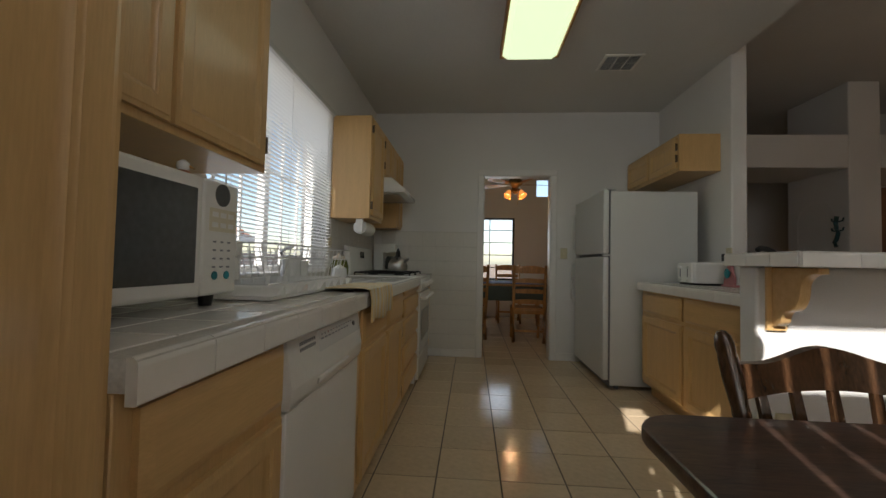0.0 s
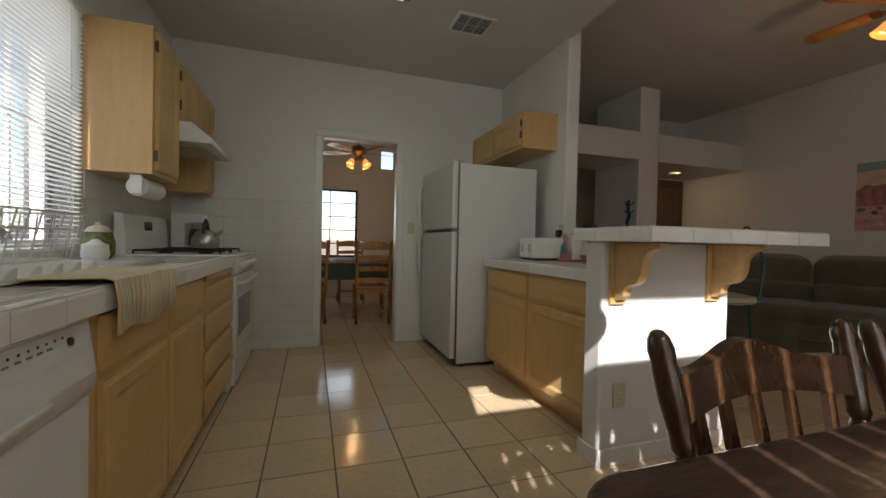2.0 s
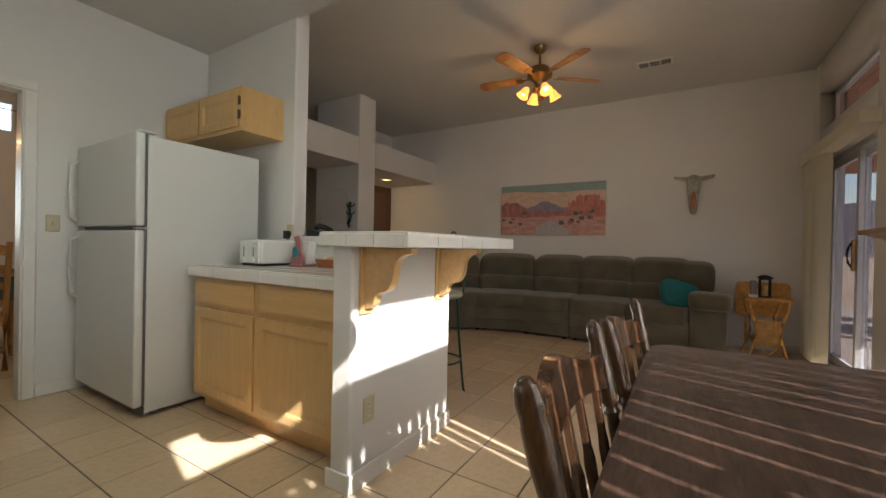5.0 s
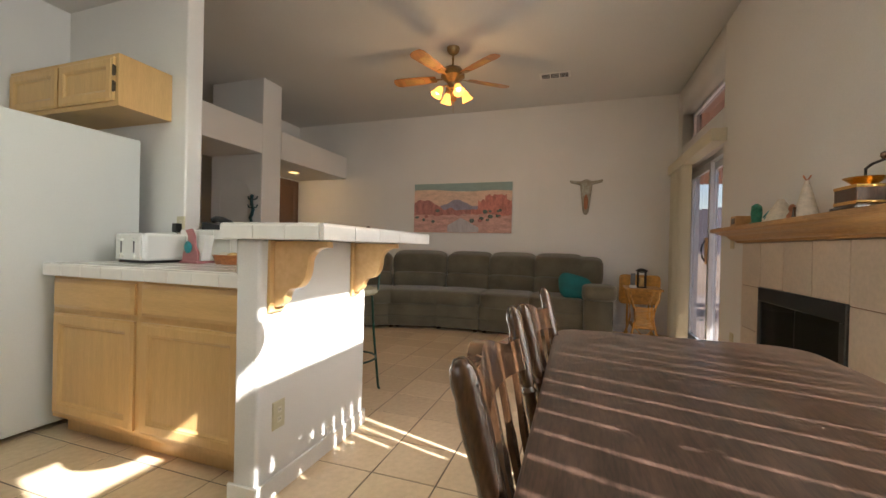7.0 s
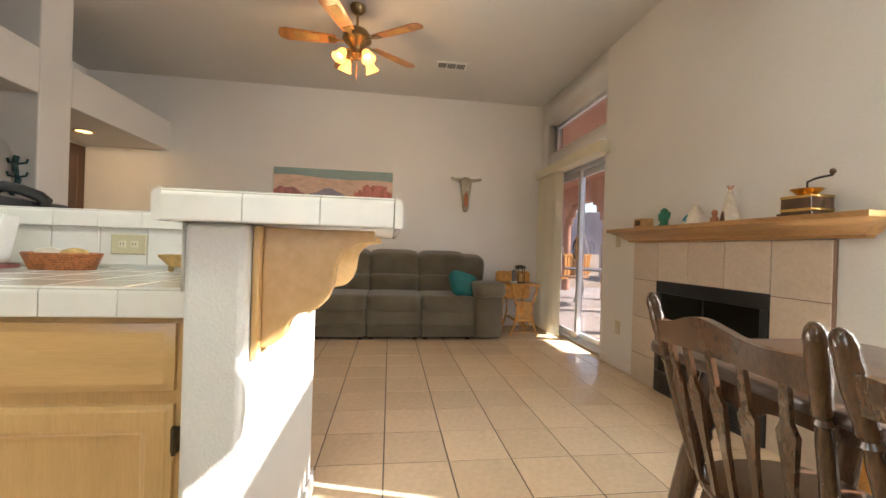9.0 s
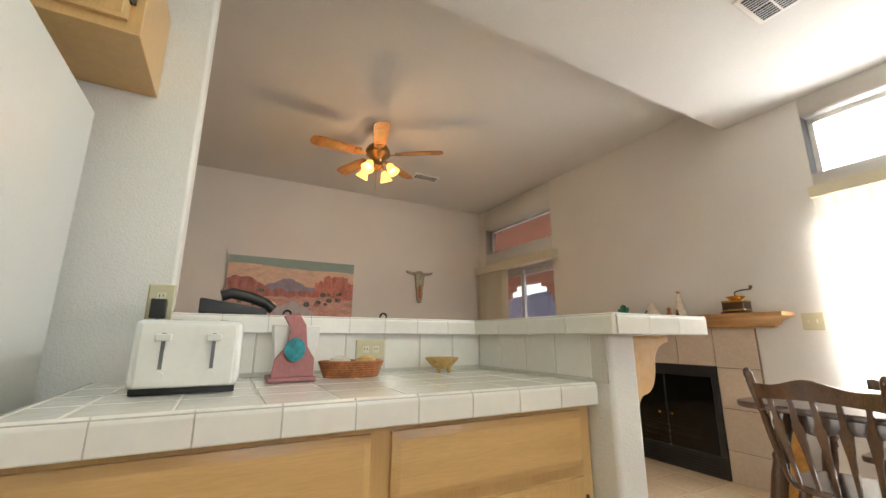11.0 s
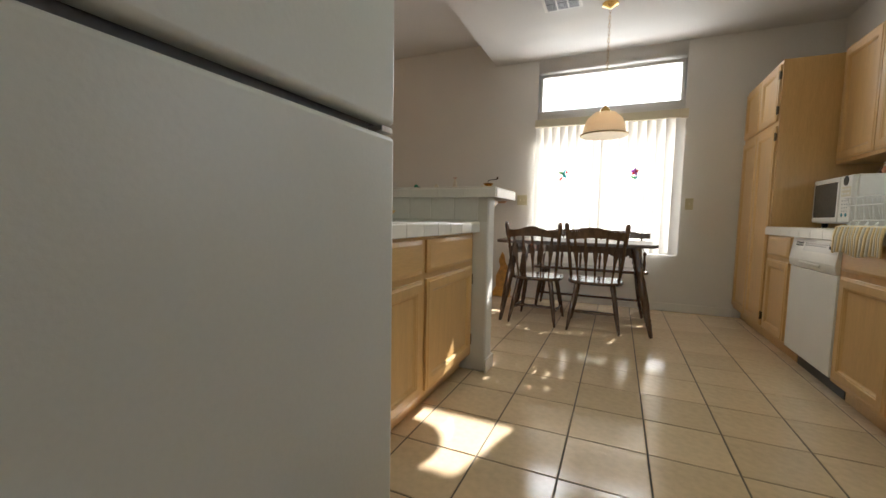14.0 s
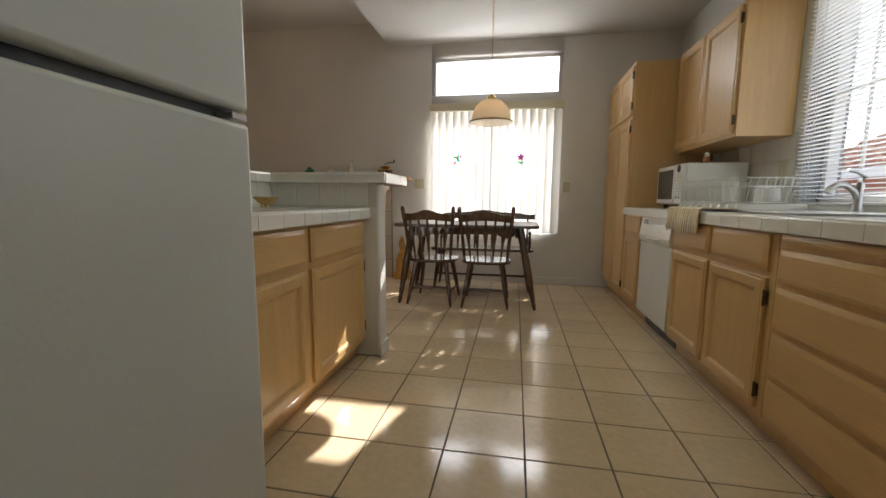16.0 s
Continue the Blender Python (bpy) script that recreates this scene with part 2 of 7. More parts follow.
M["bulbhot"] = emitter("lit_glass_hot", (1.0, 0.6, 0.24), 2.2)
M["pendglass"] = translucent("opal_glass", (0.93, 0.88, 0.8), 0.65)
M["tube"] = emitter("fluorescent_diffuser", (0.80, 0.95, 0.62), 0.66)
M["canlens"] = emitter("can_lens", (1.0, 0.7, 0.3), 0.5)
M["lcd"] = material("lcd", (0.03, 0.06, 0.06), 0.2, vary=0.1)
M["ink"] = material("grey_ink", (0.22, 0.23, 0.25), 0.6, vary=0.1)
M["red"] = material("red_dot", (0.25, 0.02, 0.02), 0.4, vary=0.1)

# ---- builders ----
W = {}


def thing(name, label, category, loc=(0, 0, 0), group="", kind=""):
    ob = new(name)
    ob.empty_display_size = 0.05
    ob.location = loc
    W[ob] = Matrix.Translation(loc)
    return tagged(ob, label, category, group, kind)


def mesh_of(name, bm, mat):
    me = bpy.data.meshes.new(name)
    bm.normal_update()
    bm.to_mesh(me)
    bm.free()
    me.materials.append(M[mat])
    return me


def flat_faces(bm):
    """The broad plane faces of a mesh, which keep their own normal beside eased edges."""
    total, flat = sum(f.calc_area() for f in bm.faces) or 1, set()
    for f in bm.faces:
        a = f.calc_area()
        if a < 0.02 * total:
            continue
        curved = False
        for e in f.edges:
            if len(e.link_faces) == 2:
                o = e.link_faces[0] if e.link_faces[1] == f else e.link_faces[1]
                ang = e.calc_face_angle(0)
                if radians(1) < ang < radians(42) and 0.25 < o.calc_area() / a < 4:
                    curved = True
        if not curved:
            flat.add(f.index)
    return flat


def smooth(ob, flat, angle=40):
    ob.data.polygons.foreach_set("use_smooth", [True] * len(ob.data.polygons))
    ob.data.set_sharp_from_angle(angle=radians(angle))
    ob.data.polygons.foreach_set("use_smooth", [i not in flat for i in range(len(ob.data.polygons))])
    return ob


def part(name, bm, mat, parent=None, label="", soft=True):
    """One mesh, in the world's coordinates, under a thing or a part."""
    bm.normal_update()
    bm.faces.index_update()
    flat = flat_faces(bm) if soft else set()
    ob = new(name, mesh_of(name, bm, mat))
    if parent is not None:
        ob.parent = parent
        ob.matrix_parent_inverse = W[parent].inverted()
    W[ob] = W[parent].copy() if parent is not None and parent.type == "MESH" else Matrix()
    W[ob] = Matrix()
    if label:
        ob["label"] = label
    return smooth(ob, flat) if soft else ob


def solid(name, bm, mat, label, category, kind="structure", group=""):
    return tagged(part(name, bm, mat), label, category, group, kind)


def box(bm, x0, x1, y0, y1, z0, z1, bevel=0.0, seg=2):
    r = bmesh.ops.create_cube(bm, size=1, matrix=Matrix.LocRotScale(((x0 + x1) / 2, (y0 + y1) / 2, (z0 + z1) / 2), None, (abs(x1 - x0), abs(y1 - y0), abs(z1 - z0))))
    if bevel:
        es = {e for v in r["verts"] for e in v.link_edges}
        bmesh.ops.bevel(bm, geom=list(es), offset=bevel, segments=seg, affect="EDGES", profile=0.5)
    return bm


def B(*a, **k):
    return box(bmesh.new(), *a, **k)


def tube(bm, p, q, r0, r1=None, n=12):
    p, q = Vector(p), Vector(q)
    r1 = r0 if r1 is None else r1
    d = q - p
    m = Matrix.Translation((p + q) / 2) @ d.to_track_quat("Z", "Y").to_matrix().to_4x4()
    bmesh.ops.create_cone(bm, cap_ends=True, segments=n, radius1=r0, radius2=r1, depth=d.length, matrix=m)
    return bm


def lathe(bm, profile, m=None, n=20):
    """Turns a profile of (radius, height) round the z axis of m."""
    m = m or Matrix()
    rings = []
    for r, h in profile:
        rings.append([bm.verts.new(m @ Vector((max(r, 1e-4) * math.cos(2 * math.pi * i / n), max(r, 1e-4) * math.sin(2 * math.pi * i / n), h))) for i in range(n)])
    for a, b in zip(rings, rings[1:]):
        for i in range(n):
            bm.faces.new((a[i], a[(i + 1) % n], b[(i + 1) % n], b[i]))
    bm.faces.new(rings[0][::-1])
    bm.faces.new(rings[-1])
    return bm


def turned(bm, p, q, profile, n=14):
    """A turned spindle from p to q; profile of (share of length, radius)."""
    p, q = Vector(p), Vector(q)
    d = q - p
    m = Matrix.Translation(p) @ d.to_track_quat("Z", "Y").to_matrix().to_4x4()
    return lathe(bm, [(r, s * d.length) for s, r in profile], m, n)


def prism(bm, pts, axis, a, b):
    """Extrudes a flat outline along an axis from a to b; pts are the two other coordinates in order."""
    def v(p, h):
        return {"x": (h, p[0], p[1]), "y": (p[0], h, p[1]), "z": (p[0], p[1], h)}[axis]
    lo, hi = [bm.verts.new(v(p, a)) for p in pts], [bm.verts.new(v(p, b)) for p in pts]
    n = len(pts)
    bm.faces.new(lo[::-1])
    bm.faces.new(hi)
    for i in range(n):
        bm.faces.new((lo[i], lo[(i + 1) % n], hi[(i + 1) % n], hi[i]))
    bmesh.ops.recalc_face_normals(bm, faces=bm.faces)
    return bm


def bevelled(bm, w, seg=2, angle=35):
    es = [e for e in bm.edges if len(e.link_faces) == 2 and e.calc_face_angle() > radians(angle)]
    bmesh.ops.bevel(bm, geom=es, offset=w, segments=seg, affect="EDGES", profile=0.5)
    return bm


def sweep(bm, pts, r, n=8, closed=False):
    """A round bar along a line of points."""
    pts = [Vector(p) for p in pts]
    rings = []
    for i, p in enumerate(pts):
        a = pts[i - 1] if i or closed else p
        b = pts[(i + 1) % len(pts)] if i < len(pts) - 1 or closed else p
        q = (b - a).to_track_quat("Z", "Y") if (b - a).length else Vector((0, 0, 1)).to_track_quat("Z", "Y")
        rings.append([bm.verts.new(p + q @ Vector((r * math.cos(2 * math.pi * k / n), r * math.sin(2 * math.pi * k / n), 0))) for k in range(n)])
    pairs = list(zip(rings, rings[1:])) + ([(rings[-1], rings[0])] if closed else [])
    for a, b in pairs:
        for k in range(n):
            bm.faces.new((a[k], a[(k + 1) % n], b[(k + 1) % n], b[k]))
    if not closed:
        bm.faces.new(rings[0][::-1])
        bm.faces.new(rings[-1])
    return bm


def panel(bm, axis, face, side, u0, u1, z0, z1, rings):
    """A board on a wall plane: rings of (inset, height above the plane), bridged, the last one filled. side: +1 or -1."""
    loops = []
    for i, h in rings:
        c = [(u0 + i, z0 + i), (u1 - i, z0 + i), (u1 - i, z1 - i), (u0 + i, z1 - i)]
        loops.append([bm.verts.new((face + side * h, u, z) if axis == "x" else (u, face + side * h, z)) for u, z in c])
    bm.faces.new(loops[0])
    for a, b in zip(loops, loops[1:]):
        for k in range(4):
            bm.faces.new((a[k], a[(k + 1) % 4], b[(k + 1) % 4], b[k]))
    bm.faces.new(loops[-1])
    bmesh.ops.recalc_face_normals(bm, faces=bm.faces)
    return bm


DOOR = [(0, 0), (0, 0.013), (0.008, 0.015), (0.013, 0.02), (0.05, 0.02), (0.053, 0.017), (0.058, 0.0165), (0.066, 0.007), (0.07, 0.006)]
FRONT = [(0, 0), (0, 0.011), (0.004, 0.013), (0.016, 0.0205), (0.019, 0.021)]


def wall_pieces(axis, p0, p1, u0, u1, z0, z1, openings=()):
    """A wall with openings (ua, ub, za, zb) that go right through it."""
    bm = bmesh.new()
    us = sorted({u0, u1, *[u for o in openings for u in o[:2]]})
    for a, b in zip(us, us[1:]):
        cuts = sorted([(o[2], o[3]) for o in openings if o[0] <= a + 1e-6 and o[1] >= b - 1e-6])
        z = z0
        for lo, hi in cuts + [(z1, z1)]:
            if lo > z + 1e-6:
                if axis == "x":
                    box(bm, p0, p1, a, b, z, lo)
                else:
                    box(bm, a, b, p0, p1, z, lo)
            z = hi
    bmesh.ops.remove_doubles(bm, verts=bm.verts, dist=1e-5)
    seen = {}
    for f in bm.faces:
        c = f.calc_center_median()
        seen.setdefault((round(c.x, 4), round(c.y, 4), round(c.z, 4)), []).append(f)
    bmesh.ops.delete(bm, geom=[f for fs in seen.values() if len(fs) > 1 for f in fs], context="FACES")
    return bm


def tile_mesh(name, a, b, t, mat, bevel=0.0022):
    """A tile a by b, its face t above its bed, edges eased."""
    bm = bmesh.new()
    loops = []
    for i, h in ((0, -0.004), (0, t - bevel), (bevel, t)):
        loops.append([bm.verts.new((x, y, h)) for x, y in ((i, i), (a - i, i), (a - i, b - i), (i, b - i))])
    for p, q in zip(loops, loops[1:]):
        for k in range(4):
            bm.faces.new((p[k], p[(k + 1) % 4], q[(k + 1) % 4], q[k]))
    bm.faces.new(loops[-1])
    return mesh_of(name, bm, mat)


def lay(name, me, m, parent):
    ob = new(name, me)
    ob.parent = parent
    ob.matrix_parent_inverse = W[parent].inverted()
    ob.matrix_basis = m
    return ob

# ---- structure ----
SW, NW, WW, EW = -0.25, 4.6, 1.10, 7.92      # inner faces of the south, north, west and east walls
KC, LC = 2.745, 3.02                           # kitchen and living room ceilings
S_OPEN = [(2.29, 3.765, 0.585, 1.99), (2.29, 3.765, 2.165, 2.61), (6.3, 7.74, 0.0, 2.02), (6.3, 7.74, 2.3, 2.7)]
wall_south = solid("wall_south", wall_pieces("y", SW - 0.2, SW, WW - 0.2, EW + 0.2, 0, LC, S_OPEN), "wall", "off-white textured wall with window, transoms and patio door", "wall")
wall_west = solid("wall_west", wall_pieces("x", WW - 0.2, WW, SW - 0.2, 4.72, 0, LC, [(1.74, 3.13, 0.97, 2.2)]), "wall", "off-white kitchen wall with a window over the sink", "wall")
wall_north = solid("wall_north", wall_pieces("y", NW, NW + 0.12, WW, 4.37, 0, LC, [(2.345, 3.1, 0, 2.04)]), "wall", "off-white kitchen wall with a cased doorway", "wall")
wall_fridge = solid("wall_fridge", bevelled(B(4.25, 4.37, 3.39, 4.6, 0, LC), 0.012, 3), "wall", "off-white stub wall beside the refrigerator with rounded corners", "wall")
wall_east = solid("wall_east", wall_pieces("x", EW, EW + 0.15, SW - 0.2, 7.0, 0, LC), "wall", "long off-white living room wall", "wall")
solid("ceiling_kitchen", B(WW - 0.2, 4.27, SW - 0.2, 4.72, KC, LC + 0.1), "ceiling", "white textured lower kitchen ceiling", "ceiling")
solid("ceiling_living", B(4.272, EW + 0.15, SW - 0.2, 7.0, LC, LC + 0.15), "ceiling", "white textured living room ceiling", "ceiling")

# entry partition with plant shelves
solid("wall_column", bevelled(wall_pieces("x", 6.1, 6.41, 4.5, 5.3, 0, LC), 0.012, 2), "wall", "off-white column wall with an arched niche", "wall")
solid("shelf_beam_west", B(4.37, 6.1, 4.5, 5.3, 2.11, 2.46, bevel=0.01), "wall", "off-white plant shelf beam over the entry", "shelf")
solid("shelf_beam_east", B(6.41, EW, 4.5, 5.44, 2.11, 2.46, bevel=0.01), "wall", "off-white plant shelf beam over the hall", "shelf")
solid("wall_entry", wall_pieces("y", 6.5, 6.62, 4.25, EW, 0, LC), "wall", "off-white wall at the back of the entry", "wall")
solid("wall_entry_west", wall_pieces("x", 4.25, 4.37, 4.72, 6.62, 0, LC), "wall", "off-white side wall of the entry", "wall")
solid("wall_hall_east", wall_pieces("y", 5.44, 5.56, 7.0, EW, 0, LC), "wall", "off-white hall return wall", "wall")

# arched niche: a raised-lip recess on the column wall
arch = []
for i in range(17):
    a = math.pi * i / 16
    arch.append((4.9 + 0.25 * math.cos(a), 1.57 + 0.25 * math.sin(a)))
outline = [(5.15, 1.05)] + arch + [(4.65, 1.05)]
nb = bmesh.new()
inner, outer, back = [], [], []
for y, z in outline:
    outer.append(nb.verts.new((6.088, y, z)))
    inner.append(nb.verts.new((6.096, 4.9 + (y - 4.9) * 0.93, 1.05 + (z - 1.05) * 0.965)))
for i in range(len(outline) - 1):
    nb.faces.new((outer[i], outer[i + 1], inner[i + 1], inner[i]))
nb.faces.new(inner)
solid("niche_arch", nb, "wall", "arched shallow wall niche", "niche")

# dining room beyond the doorway
solid("wall_dining_north", wall_pieces("y", 8.0, 8.15, 0.9, 4.8, 0, 3.0, [(2.1, 3.06, 0.72, 1.95), (3.45, 3.75, 2.35, 2.75)]), "wall", "dim off-white dining room wall with a window", "wall")
solid("wall_dining_west", wall_pieces("x", 0.8, 0.95, 4.72, 8.15, 0, 3.0), "wall", "dim off-white dining room side wall", "wall")
solid("wall_dining_east", wall_pieces("x", 4.1, 4.22, 4.72, 8.15, 0, 3.0), "wall", "dim off-white dining room side wall", "wall")
solid("ceiling_dining", B(0.8, 4.25, 4.72, 8.15, 3.0, 3.1), "ceiling", "dim dining room ceiling", "ceiling")

# pony walls of the breakfast bar
pony = wall_pieces("y", 2.1, 2.22, 3.55, 4.37, 0, 1.06)
solid("wall_pony", bevelled(pony, 0.014, 3), "wall", "white textured low wall under the breakfast bar", "low wall")
solid("wall_pony_east", B(4.25, 4.37, 2.22, 3.388, 0, 1.06), "wall", "white textured low wall under the bar ledge", "low wall")


def baseboard(*spans):
    bm = bmesh.new()
    for s in spans:
        box(bm, *s, 0, 0.085)
    return bevelled(bm, 0.004, 1)


solid("baseboard_north", baseboard((1.9, 2.29, NW - 0.013, NW - 0.002), (3.16, 3.42, NW - 0.013, NW - 0.002)), "trim", "white painted baseboard", "baseboard")
solid("baseboard_south", baseboard((1.78, 4.24, SW + 0.002, SW + 0.013), (5.76, 6.28, SW + 0.002, SW + 0.013)), "trim", "white painted baseboard", "baseboard")
solid("baseboard_east", baseboard((EW - 0.013, EW - 0.002, -0.2, 5.4)), "trim", "white painted baseboard", "baseboard")
solid("baseboard_pony", baseboard((3.537, 3.55, 2.09, 2.235), (3.55, 4.38, 2.087, 2.1), (4.37, 4.383, 2.1, 4.4)), "trim", "white painted baseboard", "baseboard")

# doorway casing
cs = bmesh.new()
for y0, y1 in ((NW - 0.018, NW - 0.001), (NW + 0.121, NW + 0.138)):
    box(cs, 2.288, 2.35, y0, y1, 0, 2.035)
    box(cs, 3.095, 3.157, y0, y1, 0, 2.035)
    box(cs, 2.288, 3.157, y0, y1, 2.035, 2.097)
box(cs, 2.345, 2.36, NW - 0.001, NW + 0.121, 0, 2.025)
box(cs, 3.085, 3.1, NW - 0.001, NW + 0.121, 0, 2.025)
box(cs, 2.345, 3.1, NW - 0.001, NW + 0.121, 2.025, 2.04)
solid("doorway_casing", bevelled(cs, 0.004, 1), "trim", "white painted door casing", "trim")


def window(name, label, axis, face, u0, u1, z0, z1, mid=True, frame_mat="alu", bars=(0, 0)):
    """A window with its frame, panes and sill, set in an opening."""
    mid_u = (u0 + u1) / 2
    c = (face, mid_u, z0) if axis == "x" else (mid_u, face, z0)
    w = thing(name, label, "window", c, kind="structure")

    def bx(bm, a, b, lo, hi, d=0.03):
        return box(bm, face - d, face + d, a, b, lo, hi, bevel=0.003, seg=1) if axis == "x" else box(bm, a, b, face - d, face + d, lo, hi, bevel=0.003, seg=1)
    fb = bmesh.new()
    f = 0.035
    bx(fb, u0, u1, z0, z0 + f)
    bx(fb, u0, u1, z1 - f, z1)
    bx(fb, u0, u0 + f, z0 + f, z1 - f)
    bx(fb, u1 - f, u1, z0 + f, z1 - f)
    if mid:
        bx(fb, mid_u - 0.028, mid_u + 0.028, z0 + f, z1 - f, 0.025)
    part("window_frame", fb, frame_mat, w)
    nx, nz = bars
    if nx:
        gb = bmesh.new()
        for i in range(1, nx):
            u = u0 + (u1 - u0) * i / nx
            bx(gb, u - 0.008, u + 0.008, z0 + f, z1 - f, 0.008)
        for i in range(1, nz):
            z = z0 + (z1 - z0) * i / nz
            bx(gb, u0 + f, u1 - f, z - 0.008, z + 0.008, 0.008)
        part("glazing_bar", gb, frame_mat, w)
    for a, b in ([(u0 + f, mid_u - 0.028), (mid_u + 0.028, u1 - f)] if mid else [(u0 + f, u1 - f)]):
        pb = bmesh.new()
        if axis == "x":
            vs = [(face, a, z0 + f), (face, b, z0 + f), (face, b, z1 - f), (face, a, z1 - f)]
        else:
            vs = [(a, face, z0 + f), (b, face, z0 + f), (b, face, z1 - f), (a, face, z1 - f)]
        pb.faces.new([pb.verts.new(v) for v in vs])
        p = part("pane", pb, "sglass" if name == "window_3" else "glass", w, soft=False)
        p.visible_shadow = False
    return w


window("window_1", "aluminium sliding window behind vertical blinds", "y", SW - 0.14, 2.29, 3.765, 0.585, 1.99)
window("window_2", "fixed transom window above the blinds", "y", SW - 0.14, 2.29, 3.765, 2.165, 2.61, mid=False, frame_mat="trim")
window("window_3", "fixed transom window above the patio door", "y", SW - 0.14, 6.3, 7.74, 2.3, 2.7, mid=False)
window("window_4", "white sliding window over the kitchen sink", "x", WW - 0.13, 1.74, 3.13, 0.97, 2.2, frame_mat="trim", bars=(6, 2))
window("window_5", "dark-gridded dining room window with bright daylight", "y", 8.08, 2.1, 3.06, 0.72, 1.95, mid=False, frame_mat="iron", bars=(2, 5))
window("window_6", "small high dining room window", "y", 8.08, 3.45, 3.75, 2.35, 2.75, mid=False, frame_mat="trim")
sb = bmesh.new()
box(sb, WW - 0.12, WW + 0.012, 1.742, 3.128, 0.955, 0.969, bevel=0.003)
solid("window_sill", sb, "trim", "white tiled sill of the kitchen window", "sill")

# patio sliding door
door = thing("door_1", "aluminium sliding patio door, closed, with a wooden handle", "sliding door", (7.0, SW - 0.14, 0), kind="structure")
fb = bmesh.new()
for a, b, lo, hi in ((6.3, 7.74, 1.97, 2.02), (6.3, 6.34, 0.02, 1.97), (7.7, 7.74, 0.02, 1.97)):
    box(fb, a, b, SW - 0.19, SW - 0.09, lo, hi, bevel=0.003, seg=1)
box(fb, 6.3, 7.74, SW - 0.2, SW - 0.06, 0.0, 0.025, bevel=0.004, seg=1)
part("door_frame", fb, "alu", door)
for (a, b), y in (((6.34, 7.08), SW - 0.165), ((6.98, 7.7), SW - 0.115)):
    pf = bmesh.new()
    box(pf, a, b, y - 0.018, y + 0.018, 0.03, 0.1, bevel=0.003, seg=1)
    box(pf, a, b, y - 0.018, y + 0.018, 1.9, 1.97, bevel=0.003, seg=1)
    box(pf, a, a + 0.055, y - 0.018, y + 0.018, 0.1, 1.9, bevel=0.003, seg=1)
    box(pf, b - 0.055, b, y - 0.018, y + 0.018, 0.1, 1.9, bevel=0.003, seg=1)
    leaf_ = part("leaf", pf, "alu", door)
    pb = bmesh.new()
    pb.faces.new([pb.verts.new(v) for v in ((a + 0.05, y, 0.1), (b - 0.05, y, 0.1), (b - 0.05, y, 1.9), (a + 0.05, y, 1.9))])
    part("pane", pb, "sglass", leaf_, soft=False).visible_shadow = False
hb = box(bmesh.new(), 7.0, 7.03, SW - 0.095, SW - 0.07, 0.93, 1.2, bevel=0.004)
part("handle", hb, "mantel", door, "brown wooden handle")
hs = sweep(bmesh.new(), [(7.015, SW - 0.075, 1.17), (7.0, SW - 0.045, 1.13), (7.0, SW - 0.035, 1.07), (7.0, SW - 0.045, 1.0), (7.015, SW - 0.075, 0.96)], 0.01)
part("handle_bar", hs, "iron", door, "black curved pull bar")

# ground outside
solid("ground", B(-400, 400, -400, 400, -0.35, -0.16), "dirt", "pale desert ground out to the horizon", "ground")
solid("patio_slab", B(3.9, 14, -6.2, SW - 0.2, -0.16, -0.03), "concrete", "pale concrete patio slab", "patio")

# ---- kitchen ----
CX = 1.77                                     # face of the west base cabinets


def hinge(parent, axis, face, side, u, z):
    bm = bmesh.new()
    d = side * 0.012
    if axis == "x":
        box(bm, min(face, face + d), max(face, face + d), u - 0.008, u + 0.008, z - 0.028, z + 0.028, bevel=0.002)
        tube(bm, (face + d, u, z - 0.032), (face + d, u, z + 0.032), 0.005, n=8)
    else:
        box(bm, u - 0.008, u + 0.008, min(face, face + d), max(face, face + d), z - 0.028, z + 0.028, bevel=0.002)
    return part("hinge", bm, "hinge", parent, "dark bronze hinge")


def cabinet(name, label, xb, xf, y0, y1, z0, z1, fronts, toe=0.0, group="", bottom_open=False):
    """A cabinet between its back xb and its face xf. fronts: (kind, y0, y1, z0, z1, hinge side or 0)."""
    side = 1 if xf > xb else -1
    c = thing(name, label, "cabinet", ((xb + xf) / 2, (y0 + y1) / 2, z0), group)
    bm = bmesh.new()
    if toe:
        box(bm, min(xb, xf - side * 0.07), max(xb, xf - side * 0.07), y0, y1, z0, z0 + toe)
        box(bm, min(xb, xf), max(xb, xf), y0, y1, z0 + toe, z1, bevel=0.002, seg=1)
    else:
        box(bm, min(xb, xf), max(xb, xf), y0, y1, z0, z1, bevel=0.002, seg=1)
    part("body", bm, "oak", c)
    for kind, a, b, lo, hi, hs in fronts:
        if kind == "door":
            d = part("door", panel(bmesh.new(), "x", xf + side * 0.0005, side, a, b, lo, hi, DOOR), "oak", c)
            if hs:
                u = b + 0.004 if hs > 0 else a - 0.004
                for z in (lo + 0.08, hi - 0.08):
                    hinge(d, "x", xf + side * 0.003, side, u, z)
        else:
            part("drawer_front", panel(bmesh.new(), "x", xf + side * 0.0005, side, a, b, lo, hi, FRONT), "oak_h", c)
    return c


